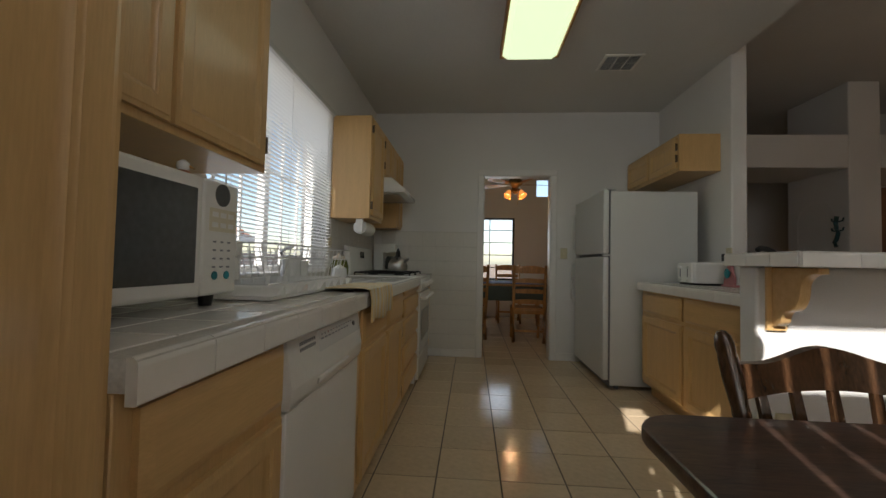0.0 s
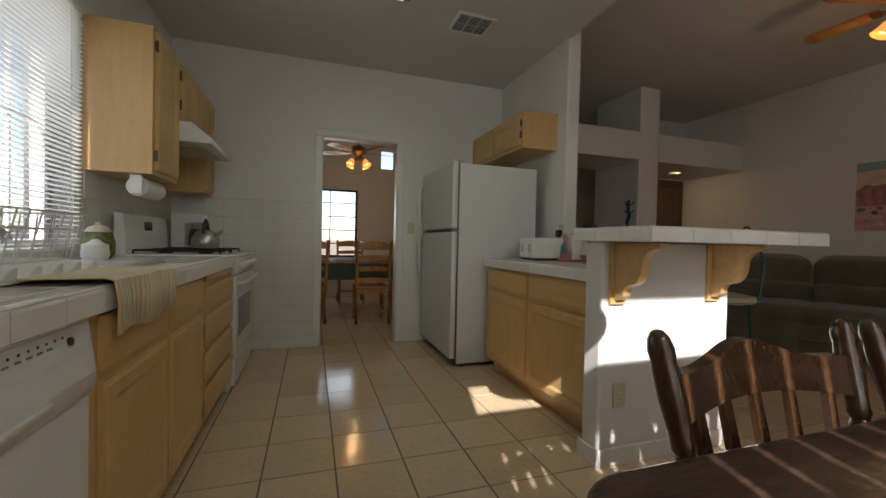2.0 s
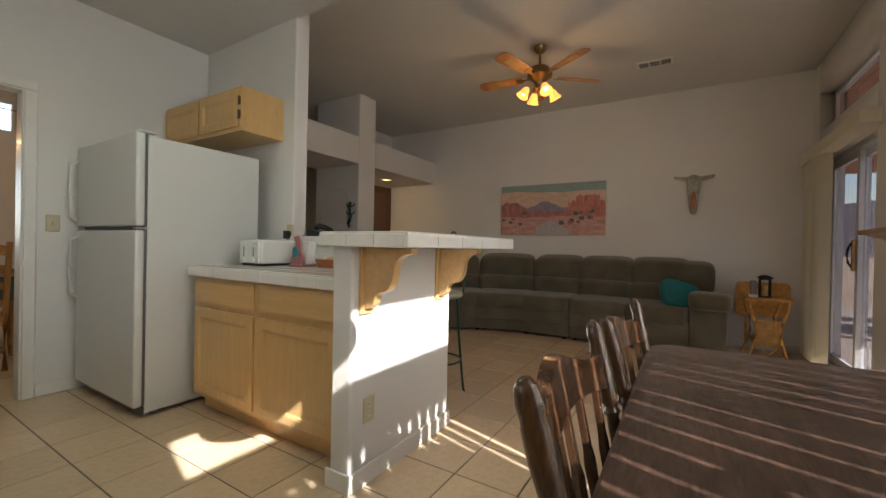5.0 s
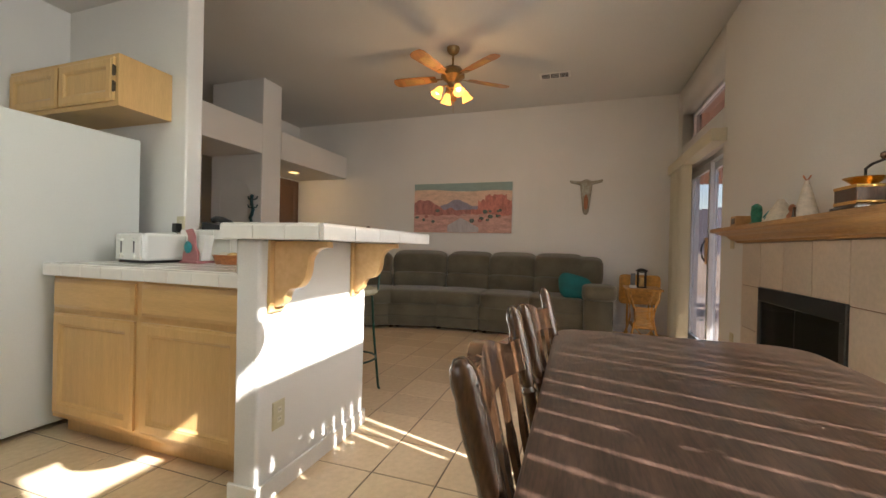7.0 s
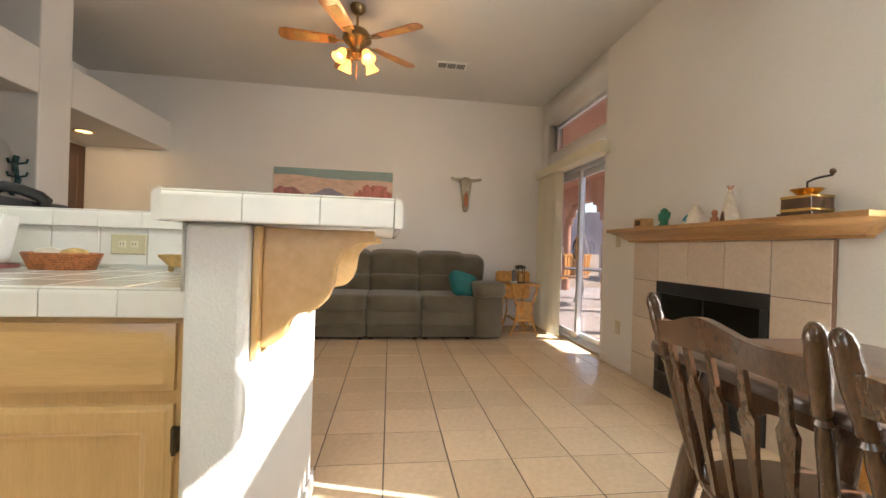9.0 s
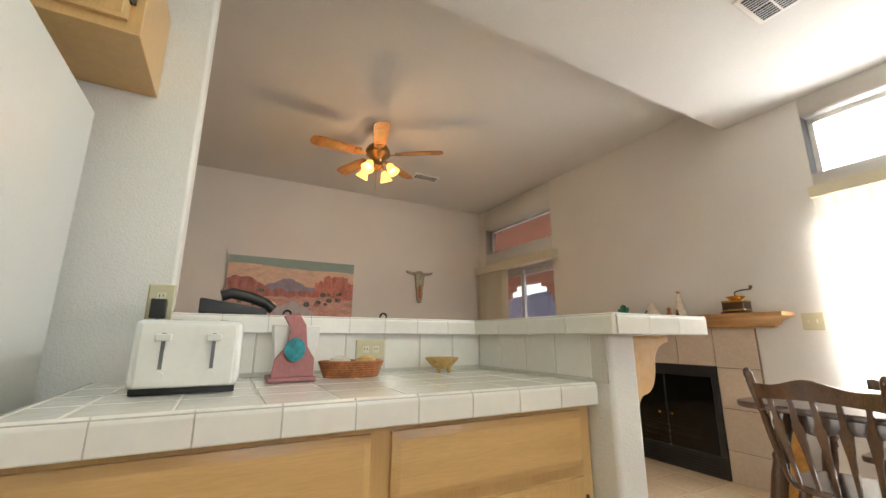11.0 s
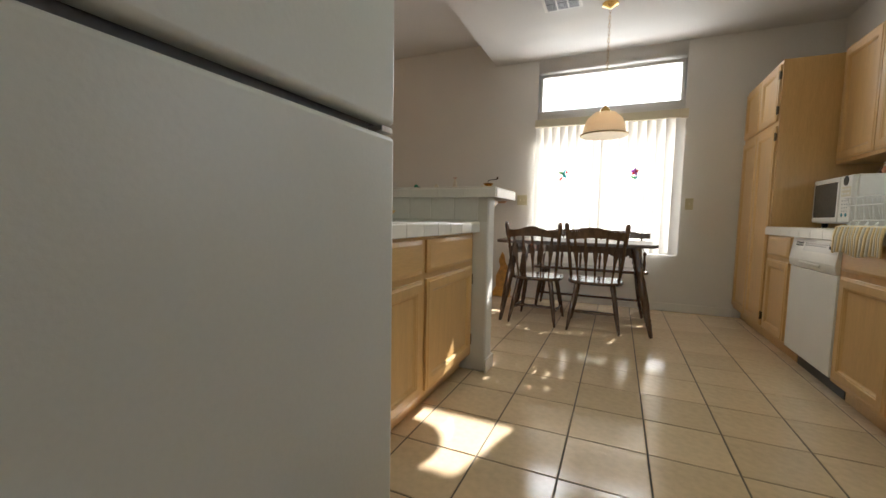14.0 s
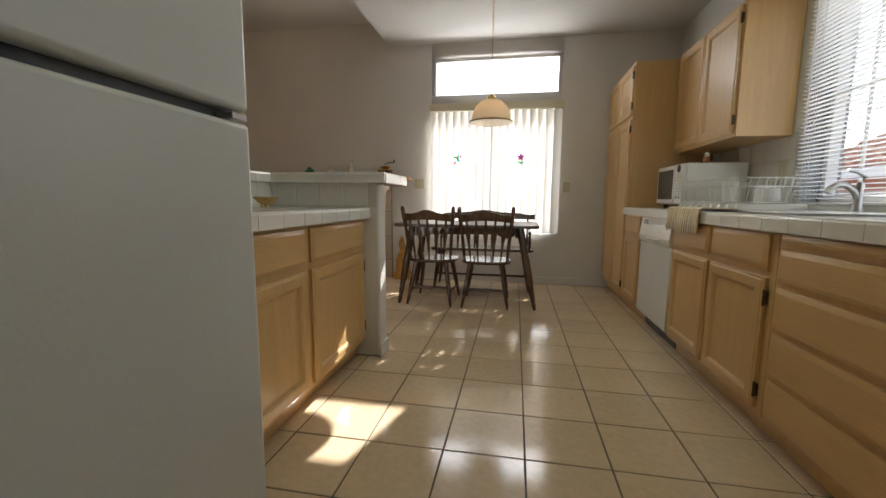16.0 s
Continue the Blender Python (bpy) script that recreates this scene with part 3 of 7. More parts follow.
cabinet("pantry_cabinet", "tall light oak pantry cabinet with paired doors", WW + 0.003, CX, SW + 0.004, 0.632, 0.003, 2.17,
        [("door", -0.22, 0.19, 0.13, 1.68, 0), ("door", 0.205, 0.61, 0.13, 1.68, 1), ("door", -0.22, 0.19, 1.72, 2.14, 0), ("door", 0.205, 0.61, 1.72, 2.14, 1)], toe=0.1)
cabinet("base_cabinet", "narrow light oak base cabinet beside the dishwasher", WW + 0.003, CX, 0.638, 1.105, 0.003, 0.868,
        [("drawer", 0.67, 1.08, 0.7, 0.84, 0), ("door", 0.67, 1.08, 0.13, 0.67, 0)], toe=0.1, group="base cabinets")
cabinet("base_cabinet", "light oak sink cabinet with two doors", WW + 0.003, CX, 1.735, 2.76, 0.003, 0.868,
        [("drawer", 1.78, 2.235, 0.7, 0.84, 0), ("drawer", 2.27, 2.72, 0.7, 0.84, 0), ("door", 1.78, 2.235, 0.13, 0.67, 0), ("door", 2.27, 2.72, 0.13, 0.67, 1)], toe=0.1, group="base cabinets")
cabinet("drawer_cabinet", "light oak cabinet with four drawers and a cutting board slot", WW + 0.003, CX, 2.763, 3.475, 0.003, 0.868,
        [("drawer", 2.79, 3.45, 0.815, 0.845, 0), ("drawer", 2.79, 3.45, 0.67, 0.79, 0), ("drawer", 2.79, 3.45, 0.49, 0.645, 0), ("drawer", 2.79, 3.45, 0.31, 0.465, 0), ("drawer", 2.79, 3.45, 0.13, 0.285, 0)], toe=0.1, group="base cabinets")
cabinet("base_cabinet", "small light oak cabinet between stove and wall", WW + 0.003, CX - 0.02, 4.25, 4.585, 0.003, 0.868,
        [("door", 4.27, 4.56, 0.13, 0.84, 0)], toe=0.1, group="base cabinets")
UF = 1.42
cabinet("wall_cabinet", "light oak wall cabinet with two doors above the microwave", WW + 0.003, UF, 0.638, 1.625, 1.375, 2.19,
        [("door", 0.675, 1.125, 1.4, 2.165, 0), ("door", 1.14, 1.6, 1.4, 2.165, 1)], group="wall cabinets")
cabinet("wall_cabinet", "light oak wall cabinet beside the range hood", WW + 0.003, UF, 3.2, 3.62, 1.38, 2.2,
        [("door", 3.225, 3.6, 1.405, 2.175, -1)], group="wall cabinets")
cabinet("wall_cabinet", "short light oak wall cabinet over the range hood", WW + 0.003, UF, 3.623, 4.31, 1.8, 2.2,
        [("door", 3.645, 3.955, 1.825, 2.175, -1), ("door", 3.97, 4.29, 1.825, 2.175, 0)], group="wall cabinets")
cabinet("wall_cabinet", "narrow light oak wall cabinet in the corner", WW + 0.003, UF, 4.313, 4.59, 1.4, 2.2,
        [("door", 4.335, 4.57, 1.425, 2.175, 0)], group="wall cabinets")
cabinet("fridge_cabinet", "short light oak cabinet above the refrigerator", 4.247, 3.92, 3.52, 4.59, 1.84, 2.15,
        [("door", 3.55, 4.05, 1.87, 2.125, -1), ("door", 4.065, 4.565, 1.87, 2.125, 0)], group="wall cabinets")
cabinet("base_cabinet", "light oak base cabinet with two drawers and two doors", 4.245, 3.645, 2.224, 3.543, 0.003, 0.868,
        [("drawer", 2.27, 2.87, 0.685, 0.835, 0), ("drawer", 2.92, 3.52, 0.685, 0.835, 0), ("door", 2.27, 2.87, 0.13, 0.655, -1), ("door", 2.92, 3.52, 0.13, 0.655, 0)], toe=0.1, group="base cabinets")


def counter_edge(parent, axis, face, side, u0, u1, z0, z1, step=0.1545):
    """Rounded edge tiles along a counter's front."""
    n = max(1, round((u1 - u0) / step))
    w = (u1 - u0) / n
    bd = (min(face, face + side * 0.0145), max(face, face + side * 0.0145))
    eb = B(*bd, u0 + 0.002, u1 - 0.002, z0 + 0.002, z1 - 0.004) if axis == "x" else B(u0 + 0.002, u1 - 0.002, *bd, z0 + 0.002, z1 - 0.004)
    part("edge_bed", eb, "cgrout", parent)
    for i in range(n):
        a, b = u0 + i * w + 0.0014, u0 + (i + 1) * w - 0.0014
        bm = bmesh.new()
        nose = [(face, z0), (face + side * 0.014, z0), (face + side * 0.017, z0 + 0.003)] + [(face + side * (0.003 + 0.014 * math.cos(q)), z1 - 0.014 + 0.014 * math.sin(q)) for q in (0, 0.4, 0.8, 1.2, 1.57)] + [(face, z1)]
        if axis == "x":
            prism(bm, nose, "y", a, b)
        else:
            prism(bm, nose, "x", a, b)
        part("edge_tile", bm, "ctile", parent)


counter_west = thing("countertop", "white glazed tile countertop along the window wall", "countertop", (1.45, 2.1, 0.87))
cb = bmesh.new()
for x0, x1, y0, y1 in ((WW + 0.003, 1.785, 0.638, 1.9), (WW + 0.003, 1.2, 1.9, 2.7), (1.64, 1.785, 1.9, 2.7), (WW + 0.003, 1.785, 2.7, 3.478)):
    box(cb, x0, x1, y0, y1, 0.869, 0.913)
part("bed", cb, "cgrout", counter_west)
counter_edge(counter_west, "x", 1.785, 1, 0.638, 3.478, 0.852, 0.9165)
counter_corner = thing("countertop", "small white tile countertop beside the stove", "countertop", (1.45, 4.42, 0.87))
part("slab", B(WW + 0.003, 1.785, 4.248, 4.588, 0.869, 0.915, bevel=0.004), "ctile", counter_corner)
counter_east = thing("countertop", "white glazed tile countertop below the bar", "countertop", (3.95, 2.9, 0.87))
part("bed", B(3.62, 4.246, 2.223, 3.545, 0.869, 0.913), "cgrout", counter_east)
counter_edge(counter_east, "x", 3.62, -1, 2.223, 3.562, 0.852, 0.9165)
counter_edge(counter_east, "y", 3.545, 1, 3.62, 4.246, 0.852, 0.9165)
wall_tiles_west = thing("tile_backsplash", "off-white tile backsplash along the window wall", "backsplash", (WW, 2.7, 0.92), kind="structure")
part("bed", wall_pieces("x", WW + 0.001, WW + 0.004, 0.74, 4.59, 0.915, 1.392, [(1.74, 3.13, 0.955, 1.392)]), "wbed", wall_tiles_west)
wall_tiles_north = thing("tile_wainscot", "off-white wall tiles beside the doorway", "wainscot", (1.8, NW, 0.09), kind="structure")
part("bed", B(1.2, 2.286, NW - 0.004, NW - 0.001, 0.086, 1.392), "wbed", wall_tiles_north)
backsplash = thing("tile_backsplash", "white glazed tiles between counter and bar ledge", "backsplash", (4.2, 2.7, 0.92), kind="structure")
bb = B(4.2425, 4.249, 2.2275, 3.295, 0.915, 1.058)
box(bb, 3.56, 4.249, 2.221, 2.2275, 0.915, 1.058)
part("bed", bb, "wbed", backsplash)

# breakfast bar ledge
bar = thing("bar_ledge", "white glazed tile bar ledge in an L shape", "bar counter", (4.2, 2.2, 1.06))
bbm = bmesh.new()
box(bbm, 3.516, 4.55, 1.796, 2.24, 1.062, 1.112)
box(bbm, 4.236, 4.55, 2.24, 3.385, 1.062, 1.112)
part("bed", bbm, "cgrout", bar)
counter_edge(bar, "y", 1.796, -1, 3.502, 4.565, 1.058, 1.121, 0.2)
counter_edge(bar, "y", 2.24, 1, 3.502, 4.236, 1.058, 1.121, 0.2)
counter_edge(bar, "x", 3.516, -1, 1.797, 2.239, 1.058, 1.121, 0.15)
counter_edge(bar, "x", 4.236, -1, 2.257, 3.385, 1.058, 1.121, 0.15)
counter_edge(bar, "x", 4.55, 1, 1.797, 3.385, 1.058, 1.121, 0.2)
tp = bmesh.new()
for i in range(7):
    for j in range(3):
        x0, x1 = 3.517 + i * 0.1476, 3.517 + (i + 1) * 0.1476 - 0.003
        y0, y1 = 1.797 + j * 0.1475, 1.797 + (j + 1) * 0.1475 - 0.003
        box(tp, x0, x1, y0, y1, 1.11, 1.119, bevel=0.002, seg=1)
for i in range(2):
    for j in range(7):
        x0, y0 = 4.237 + i * 0.156, 2.242 + j * 0.15
        box(tp, x0, x0 + 0.153, y0, y0 + 0.147, 1.11, 1.119, bevel=0.002, seg=1)
part("top_tile", tp, "ctile", bar)


def corbel(x):
    """A scrolled bracket under the bar."""
    c = thing("corbel", "light oak scrolled corbel under the bar ledge", "corbel", (x, 2.1, 0.76), "corbels")
    pts = [(2.085, 1.055), (1.84, 1.055), (1.838, 1.03)]
    for k in range(7):
        a = math.pi / 2 * k / 6
        pts.append((1.855 + 0.07 * math.sin(a), 1.03 - 0.055 * (1 - math.cos(a)) - 0.01 * k / 6))
    for k in range(1, 8):
        a = math.pi / 2 * k / 7
        pts.append((1.925 + 0.065 * (1 - math.cos(a)), 0.965 - 0.1 * math.sin(a)))
    for k in range(1, 6):
        a = math.pi / 2 * k / 5
        pts.append((1.99 + 0.04 * math.sin(a), 0.865 - 0.05 * (1 - math.cos(a))))
    pts += [(2.04, 0.805), (2.06, 0.79), (2.085, 0.785)]
    part("bracket", bevelled(prism(bmesh.new(), pts, "x", x - 0.022, x + 0.022), 0.004, 2, 50), "corbel", c)
    part("back_plate", B(x - 0.045, x + 0.045, 2.083, 2.098, 0.765, 1.057, bevel=0.004), "oak", c)


corbel(3.63)
corbel(4.24)

# refrigerator
fridge = thing("refrigerator", "white top-freezer refrigerator with textured doors", "refrigerator", (3.8, 4.1, 0))
FX, FY0, FY1 = 3.352, 3.632, 4.555
part("body", B(3.414, 4.13, FY0 + 0.004, FY1 - 0.004, 0.03, 1.69, bevel=0.006), "fridge", fridge)
part("freezer_door", B(FX, 3.399, FY0, FY1, 1.15, 1.705, bevel=0.012, seg=3), "fridge", fridge)
part("fresh_door", B(FX, 3.399, FY0, FY1, 0.075, 1.125, bevel=0.012, seg=3), "fridge", fridge)
part("gasket", B(3.396, 3.416, FY0 + 0.01, FY1 - 0.01, 0.08, 1.7), "gasket", fridge)
part("kick_grille", B(3.41, 3.44, FY0 + 0.01, FY1 - 0.01, 0.012, 0.068, bevel=0.003), "gasket", fridge)
hb = bmesh.new()
box(hb, FX + 0.004, 3.434, FY0 + 0.004, FY0 + 0.05, 1.131, 1.145, bevel=0.002)
part("hinge", hb, "steel", fridge, "steel middle hinge")
part("top_hinge", B(3.37, 3.46, FY0 + 0.006, FY0 + 0.06, 1.706, 1.72, bevel=0.003), "fridge", fridge)
for z0, z1 in ((1.19, 1.6), (0.66, 1.09)):
    h = sweep(bmesh.new(), [(FX, FY1 - 0.035, z0), (FX - 0.035, FY1 - 0.035, z0 + 0.03), (FX - 0.045, FY1 - 0.035, (z0 + z1) / 2), (FX - 0.035, FY1 - 0.035, z1 - 0.03), (FX, FY1 - 0.035, z1)], 0.013)
    part("handle", h, "white_plastic", fridge, "white curved door handle")
for y in (FY0 + 0.05, FY1 - 0.05):
    part("foot", tube(bmesh.new(), (3.48, y, 0), (3.48, y, 0.032), 0.02), "gasket", fridge)

# dishwasher
dw = thing("dishwasher", "white built-in dishwasher with a push-button panel", "dishwasher", (1.5, 1.44, 0))
part("body", B(WW + 0.02, 1.745, 1.14, 1.745, 0.1, 0.862), "enamel", dw)
part("door_panel", bevelled(B(1.745, 1.778, 1.133, 1.752, 0.115, 0.665), 0.005), "enamel", dw)
pan = prism(bmesh.new(), [(1.745, 0.668), (1.783, 0.668), (1.79, 0.69), (1.792, 0.72), (1.772, 0.86), (1.745, 0.865)], "y", 1.133, 1.752)
ctl = part("control_panel", bevelled(pan, 0.004), "white_plastic", dw)
vs = bmesh.new()
for z in (0.801, 0.817):
    for k in range(8):
        box(vs, 1.772, 1.7812 if z < 0.81 else 1.7793, 1.2 + k * 0.0135, 1.2075 + k * 0.0135, z, z + 0.009)
part("vent_slot", vs, "gasket", ctl)
for k in range(9):
    part("button", B(1.772, 1.7832, 1.345 + k * 0.03, 1.36 + k * 0.03, 0.808, 0.812), "ink", ctl)
part("dial", tube(bmesh.new(), (1.77, 1.66, 0.808), (1.786, 1.66, 0.81), 0.009), "black", ctl)
part("kick_plate", B(1.6, 1.7, 1.14, 1.745, 0.003, 0.1), "black", dw)
inset = prism(bmesh.new(), [(1.7755, 0.775), (1.7862, 0.775), (1.7772, 0.838), (1.772, 0.838)], "y", 1.325, 1.735)
part("button_plate", inset, "enamel", ctl)
for k in range(12):
    part("indicator", tube(bmesh.new(), (1.776, 1.352 + k * 0.026, 0.8215), (1.7808, 1.352 + k * 0.026, 0.822), 0.0028, n=8), "red" if k in (2, 4, 7) else "black", ctl)
part("handle_lip", bevelled(prism(bmesh.new(), [(1.78, 0.686), (1.796, 0.69), (1.798, 0.705), (1.782, 0.712)], "y", 1.3, 1.58), 0.002, 1), "white_plastic", ctl)
dw.location.y -= 0.022

# sink and faucet
sink = thing("kitchen_sink", "stainless double kitchen sink set in the tile counter", "sink", (1.42, 2.3, 0.9))
sk = bmesh.new()
box(sk, 1.2, 1.64, 1.9, 2.7, 0.916, 0.924, bevel=0.003)
part("rim", sk, "steel", sink)
bs = bmesh.new()
for y0, y1 in ((1.92, 2.29), (2.31, 2.68)):
    box(bs, 1.24, 1.6, y0, y1, 0.72, 0.9255, bevel=0.02, seg=3)
part("basin", bs, "enamel", sink)
fau = thing("faucet", "chrome pull-out kitchen faucet with a lever", "faucet", (1.19, 2.28, 0.92))
part("base", lathe(bmesh.new(), [(0.032, 0.922), (0.03, 0.935), (0.022, 0.95), (0.02, 1.05), (0.024, 1.08), (0.016, 1.1)], pose(1.19, 2.28, 0), 16), "steel", fau)
part("spout", sweep(bmesh.new(), [(1.19, 2.28, 1.0), (1.22, 2.28, 1.05), (1.27, 2.28, 1.085), (1.31, 2.28, 1.085), (1.345, 2.28, 1.065), (1.36, 2.28, 1.035)], 0.019, 12), "steel", fau)
part("lever", sweep(bmesh.new(), [(1.19, 2.28, 1.09), (1.165, 2.28, 1.13), (1.21, 2.28, 1.16), (1.26, 2.28, 1.175)], 0.011, 10), "steel", fau)

fau.scale = (0.75, 0.75, 0.78)

# stove
stove = thing("gas_stove", "white freestanding gas stove with black grates", "stove", (1.45, 3.86, 0))
part("body", B(WW + 0.03, 1.765, 3.485, 4.243, 0.02, 0.9, bevel=0.004), "enamel", stove)
part("cooktop", B(WW + 0.03, 1.79, 3.483, 4.245, 0.9, 0.922, bevel=0.008, seg=3), "enamel", stove)
kp = prism(bmesh.new(), [(1.765, 0.79), (1.8, 0.79), (1.815, 0.83), (1.8, 0.9), (1.765, 0.9)], "y", 3.485, 4.243)
kpo = part("knob_panel", bevelled(kp, 0.004), "enamel", stove)
for k in range(5):
    part("knob", tube(bmesh.new(), (1.8, 3.58 + 0.142 * k, 0.848), (1.842, 3.58 + 0.142 * k, 0.852), 0.022, 0.018, 14), "white_plastic", kpo)
ov = part("oven_door", B(1.766, 1.8, 3.49, 4.238, 0.25, 0.78, bevel=0.008, seg=3), "enamel", stove)
part("oven_window", B(1.799, 1.803, 3.6, 4.13, 0.36, 0.62, bevel=0.002), "smoke", ov)
part("handle", sweep(bmesh.new(), [(1.8, 3.53, 0.735), (1.84, 3.54, 0.735), (1.84, 4.19, 0.735), (1.8, 4.2, 0.735)], 0.012), "white_plastic", ov)
part("drawer", B(1.766, 1.796, 3.49, 4.238, 0.05, 0.235, bevel=0.008), "enamel", stove)
bg = prism(bmesh.new(), [(WW + 0.03, 0.92), (WW + 0.09, 0.92), (WW + 0.09, 1.03), (WW + 0.075, 1.17), (WW + 0.03, 1.18)], "y", 3.485, 4.243)
bgo = part("backguard", bevelled(bg, 0.008, 3), "enamel", stove)
part("clock", B(1.183, 1.187, 3.8, 3.93, 1.07, 1.13), "lcd", bgo)
for gy in (3.68, 4.05):
    gr = bmesh.new()
    for dx in (1.27, 1.46, 1.65):
        tube(gr, (dx, gy - 0.16, 0.945), (dx, gy + 0.16, 0.945), 0.006, n=6)
    for dy in (-0.16, 0, 0.16):
        tube(gr, (1.22, gy + dy, 0.945), (1.7, gy + dy, 0.945), 0.006, n=6)
    for dx in (1.22, 1.7):
        for dy in (-0.16, 0.16):
            tube(gr, (dx, gy + dy, 0.92), (dx, gy + dy, 0.948), 0.006, n=6)
    part("grate", gr, "iron", stove)
    for dx in (1.34, 1.58):
        part("burner", lathe(bmesh.new(), [(0.05, 0.921), (0.045, 0.93), (0.03, 0.938)], pose(dx, gy, 0), 14), "iron", stove)
kettle = thing("kettle", "steel kettle with a black handle", "kettle", (1.5, 4.03, 0.952))
part("pot", lathe(bmesh.new(), [(0.085, 0.952), (0.098, 0.97), (0.095, 1.02), (0.065, 1.075), (0.03, 1.09)], pose(1.5, 4.03, 0), 20), "steel", kettle)
part("handle", sweep(bmesh.new(), [(1.5, 3.96, 1.06), (1.5, 3.97, 1.13), (1.5, 4.03, 1.165), (1.5, 4.09, 1.13), (1.5, 4.1, 1.06)], 0.011), "black", kettle)
part("lid", lathe(bmesh.new(), [(0.035, 1.088), (0.02, 1.1), (0.012, 1.115), (0.014, 1.125)], pose(1.5, 4.03, 0), 14), "black", kettle)
part("spout", tube(bmesh.new(), (1.56, 4.0, 1.03), (1.62, 3.97, 1.08), 0.018, 0.011), "steel", kettle)
cm = thing("coffee_maker", "white coffee maker with a carafe in the corner", "coffee maker", (1.3, 4.42, 0.916))
part("housing", bevelled(prism(bmesh.new(), [(1.18, 0.917), (1.42, 0.917), (1.42, 0.95), (1.28, 0.96), (1.28, 1.14), (1.41, 1.15), (1.41, 1.23), (1.18, 1.23)], "y", 4.33, 4.5), 0.008), "white_plastic", cm)
part("carafe", lathe(bmesh.new(), [(0.055, 0.952), (0.065, 0.98), (0.06, 1.06), (0.045, 1.1)], pose(1.35, 4.415, 0), 16), "smoke", cm)
part("carafe_handle", sweep(bmesh.new(), [(1.41, 4.415, 1.08), (1.46, 4.415, 1.07), (1.46, 4.415, 0.99), (1.41, 4.415, 0.98)], 0.009), "white_plastic", cm)
hood = thing("range_hood", "white under-cabinet range hood", "range hood", (1.35, 3.96, 1.66))
part("canopy", bevelled(prism(bmesh.new(), [(WW + 0.003, 1.798), (1.5, 1.798), (1.62, 1.7), (1.62, 1.665), (WW + 0.003, 1.665)], "y", 3.625, 4.309), 0.005), "enamel", hood)
part("filter", B(1.2, 1.55, 3.75, 4.2, 1.659, 1.664), "steel", hood)

# microwave and things on the west counter
mw = thing("microwave", "white countertop microwave with a dark window", "microwave", (1.35, 1.0, 0.918))
part("case", B(1.13, 1.53, 0.745, 1.265, 0.945, 1.25, bevel=0.008), "white_plastic", mw)
dr = part("door", B(1.53, 1.56, 0.747, 1.115, 0.95, 1.247, bevel=0.01, seg=3), "white_plastic", mw)
part("window", B(1.559, 1.5625, 0.775, 1.09, 0.985, 1.215, bevel=0.002), "smoke", dr)
cp = part("control_panel", B(1.53, 1.558, 1.118, 1.263, 0.95, 1.247, bevel=0.008, seg=3), "white_plastic", mw)
part("display", tube(bmesh.new(), (1.557, 1.19, 1.213), (1.5605, 1.19, 1.213), 0.03, n=24), "smoke", cp)
for r in range(4):
    for c in range(3):
        part("button", B(1.557, 1.5595, 1.158 + c * 0.03, 1.169 + c * 0.03, 1.02 + r * 0.022, 1.0245 + r * 0.022), "ink", cp)
for c in range(3):
    for r in range(2):
        part("button", B(1.5585, 1.5605, 1.15 + c * 0.033, 1.174 + c * 0.033, 1.126 + r * 0.027, 1.139 + r * 0.027, bevel=0.0008, seg=1), "white_plastic", cp)
part("keypad_plate", B(1.557, 1.5588, 1.14, 1.252, 1.115, 1.176, bevel=0.001, seg=1), "cream", cp)
for c in range(2):
    part("start_button", tube(bmesh.new(), (1.557, 1.167 + c * 0.05, 1.0), (1.5605, 1.167 + c * 0.05, 1.0), 0.011, n=16), "turq", cp)
for x in (1.18, 1.5):
    for y in (0.8, 1.22):
        part("foot", tube(bmesh.new(), (x, y, 0.916), (x, y, 0.946), 0.016, 0.02), "black", mw)
mw.location.y -= 0.025
fig = thing("figurine", "small painted bird figurine with a white head on the microwave", "figurine", (1.4, 1.22, 1.251))
fg = lathe(bmesh.new(), [(0.02, 1.251), (0.024, 1.27), (0.018, 1.29), (0.012, 1.295)], pose(1.4, 1.22, 0), 12)
part("body", fg, "rust", fig)
part("head", lathe(bmesh.new(), [(0.012, 1.292), (0.018, 1.303), (0.016, 1.316), (0.006, 1.324)], pose(1.4, 1.22, 0), 12), "enamel", fig, "white painted head")
part("beak", tube(bmesh.new(), (1.415, 1.225, 1.306), (1.428, 1.232, 1.3), 0.005, 0.001, 8), "wicker", fig)
fg = thing("figurine", "small dark glazed figurine on the microwave", "figurine", (1.37, 1.12, 1.251))
part("body", lathe(bmesh.new(), [(0.028, 1.251), (0.03, 1.268), (0.02, 1.28), (0.022, 1.29), (0.01, 1.3)], pose(1.37, 1.12, 0), 12), "chairseat", fg)

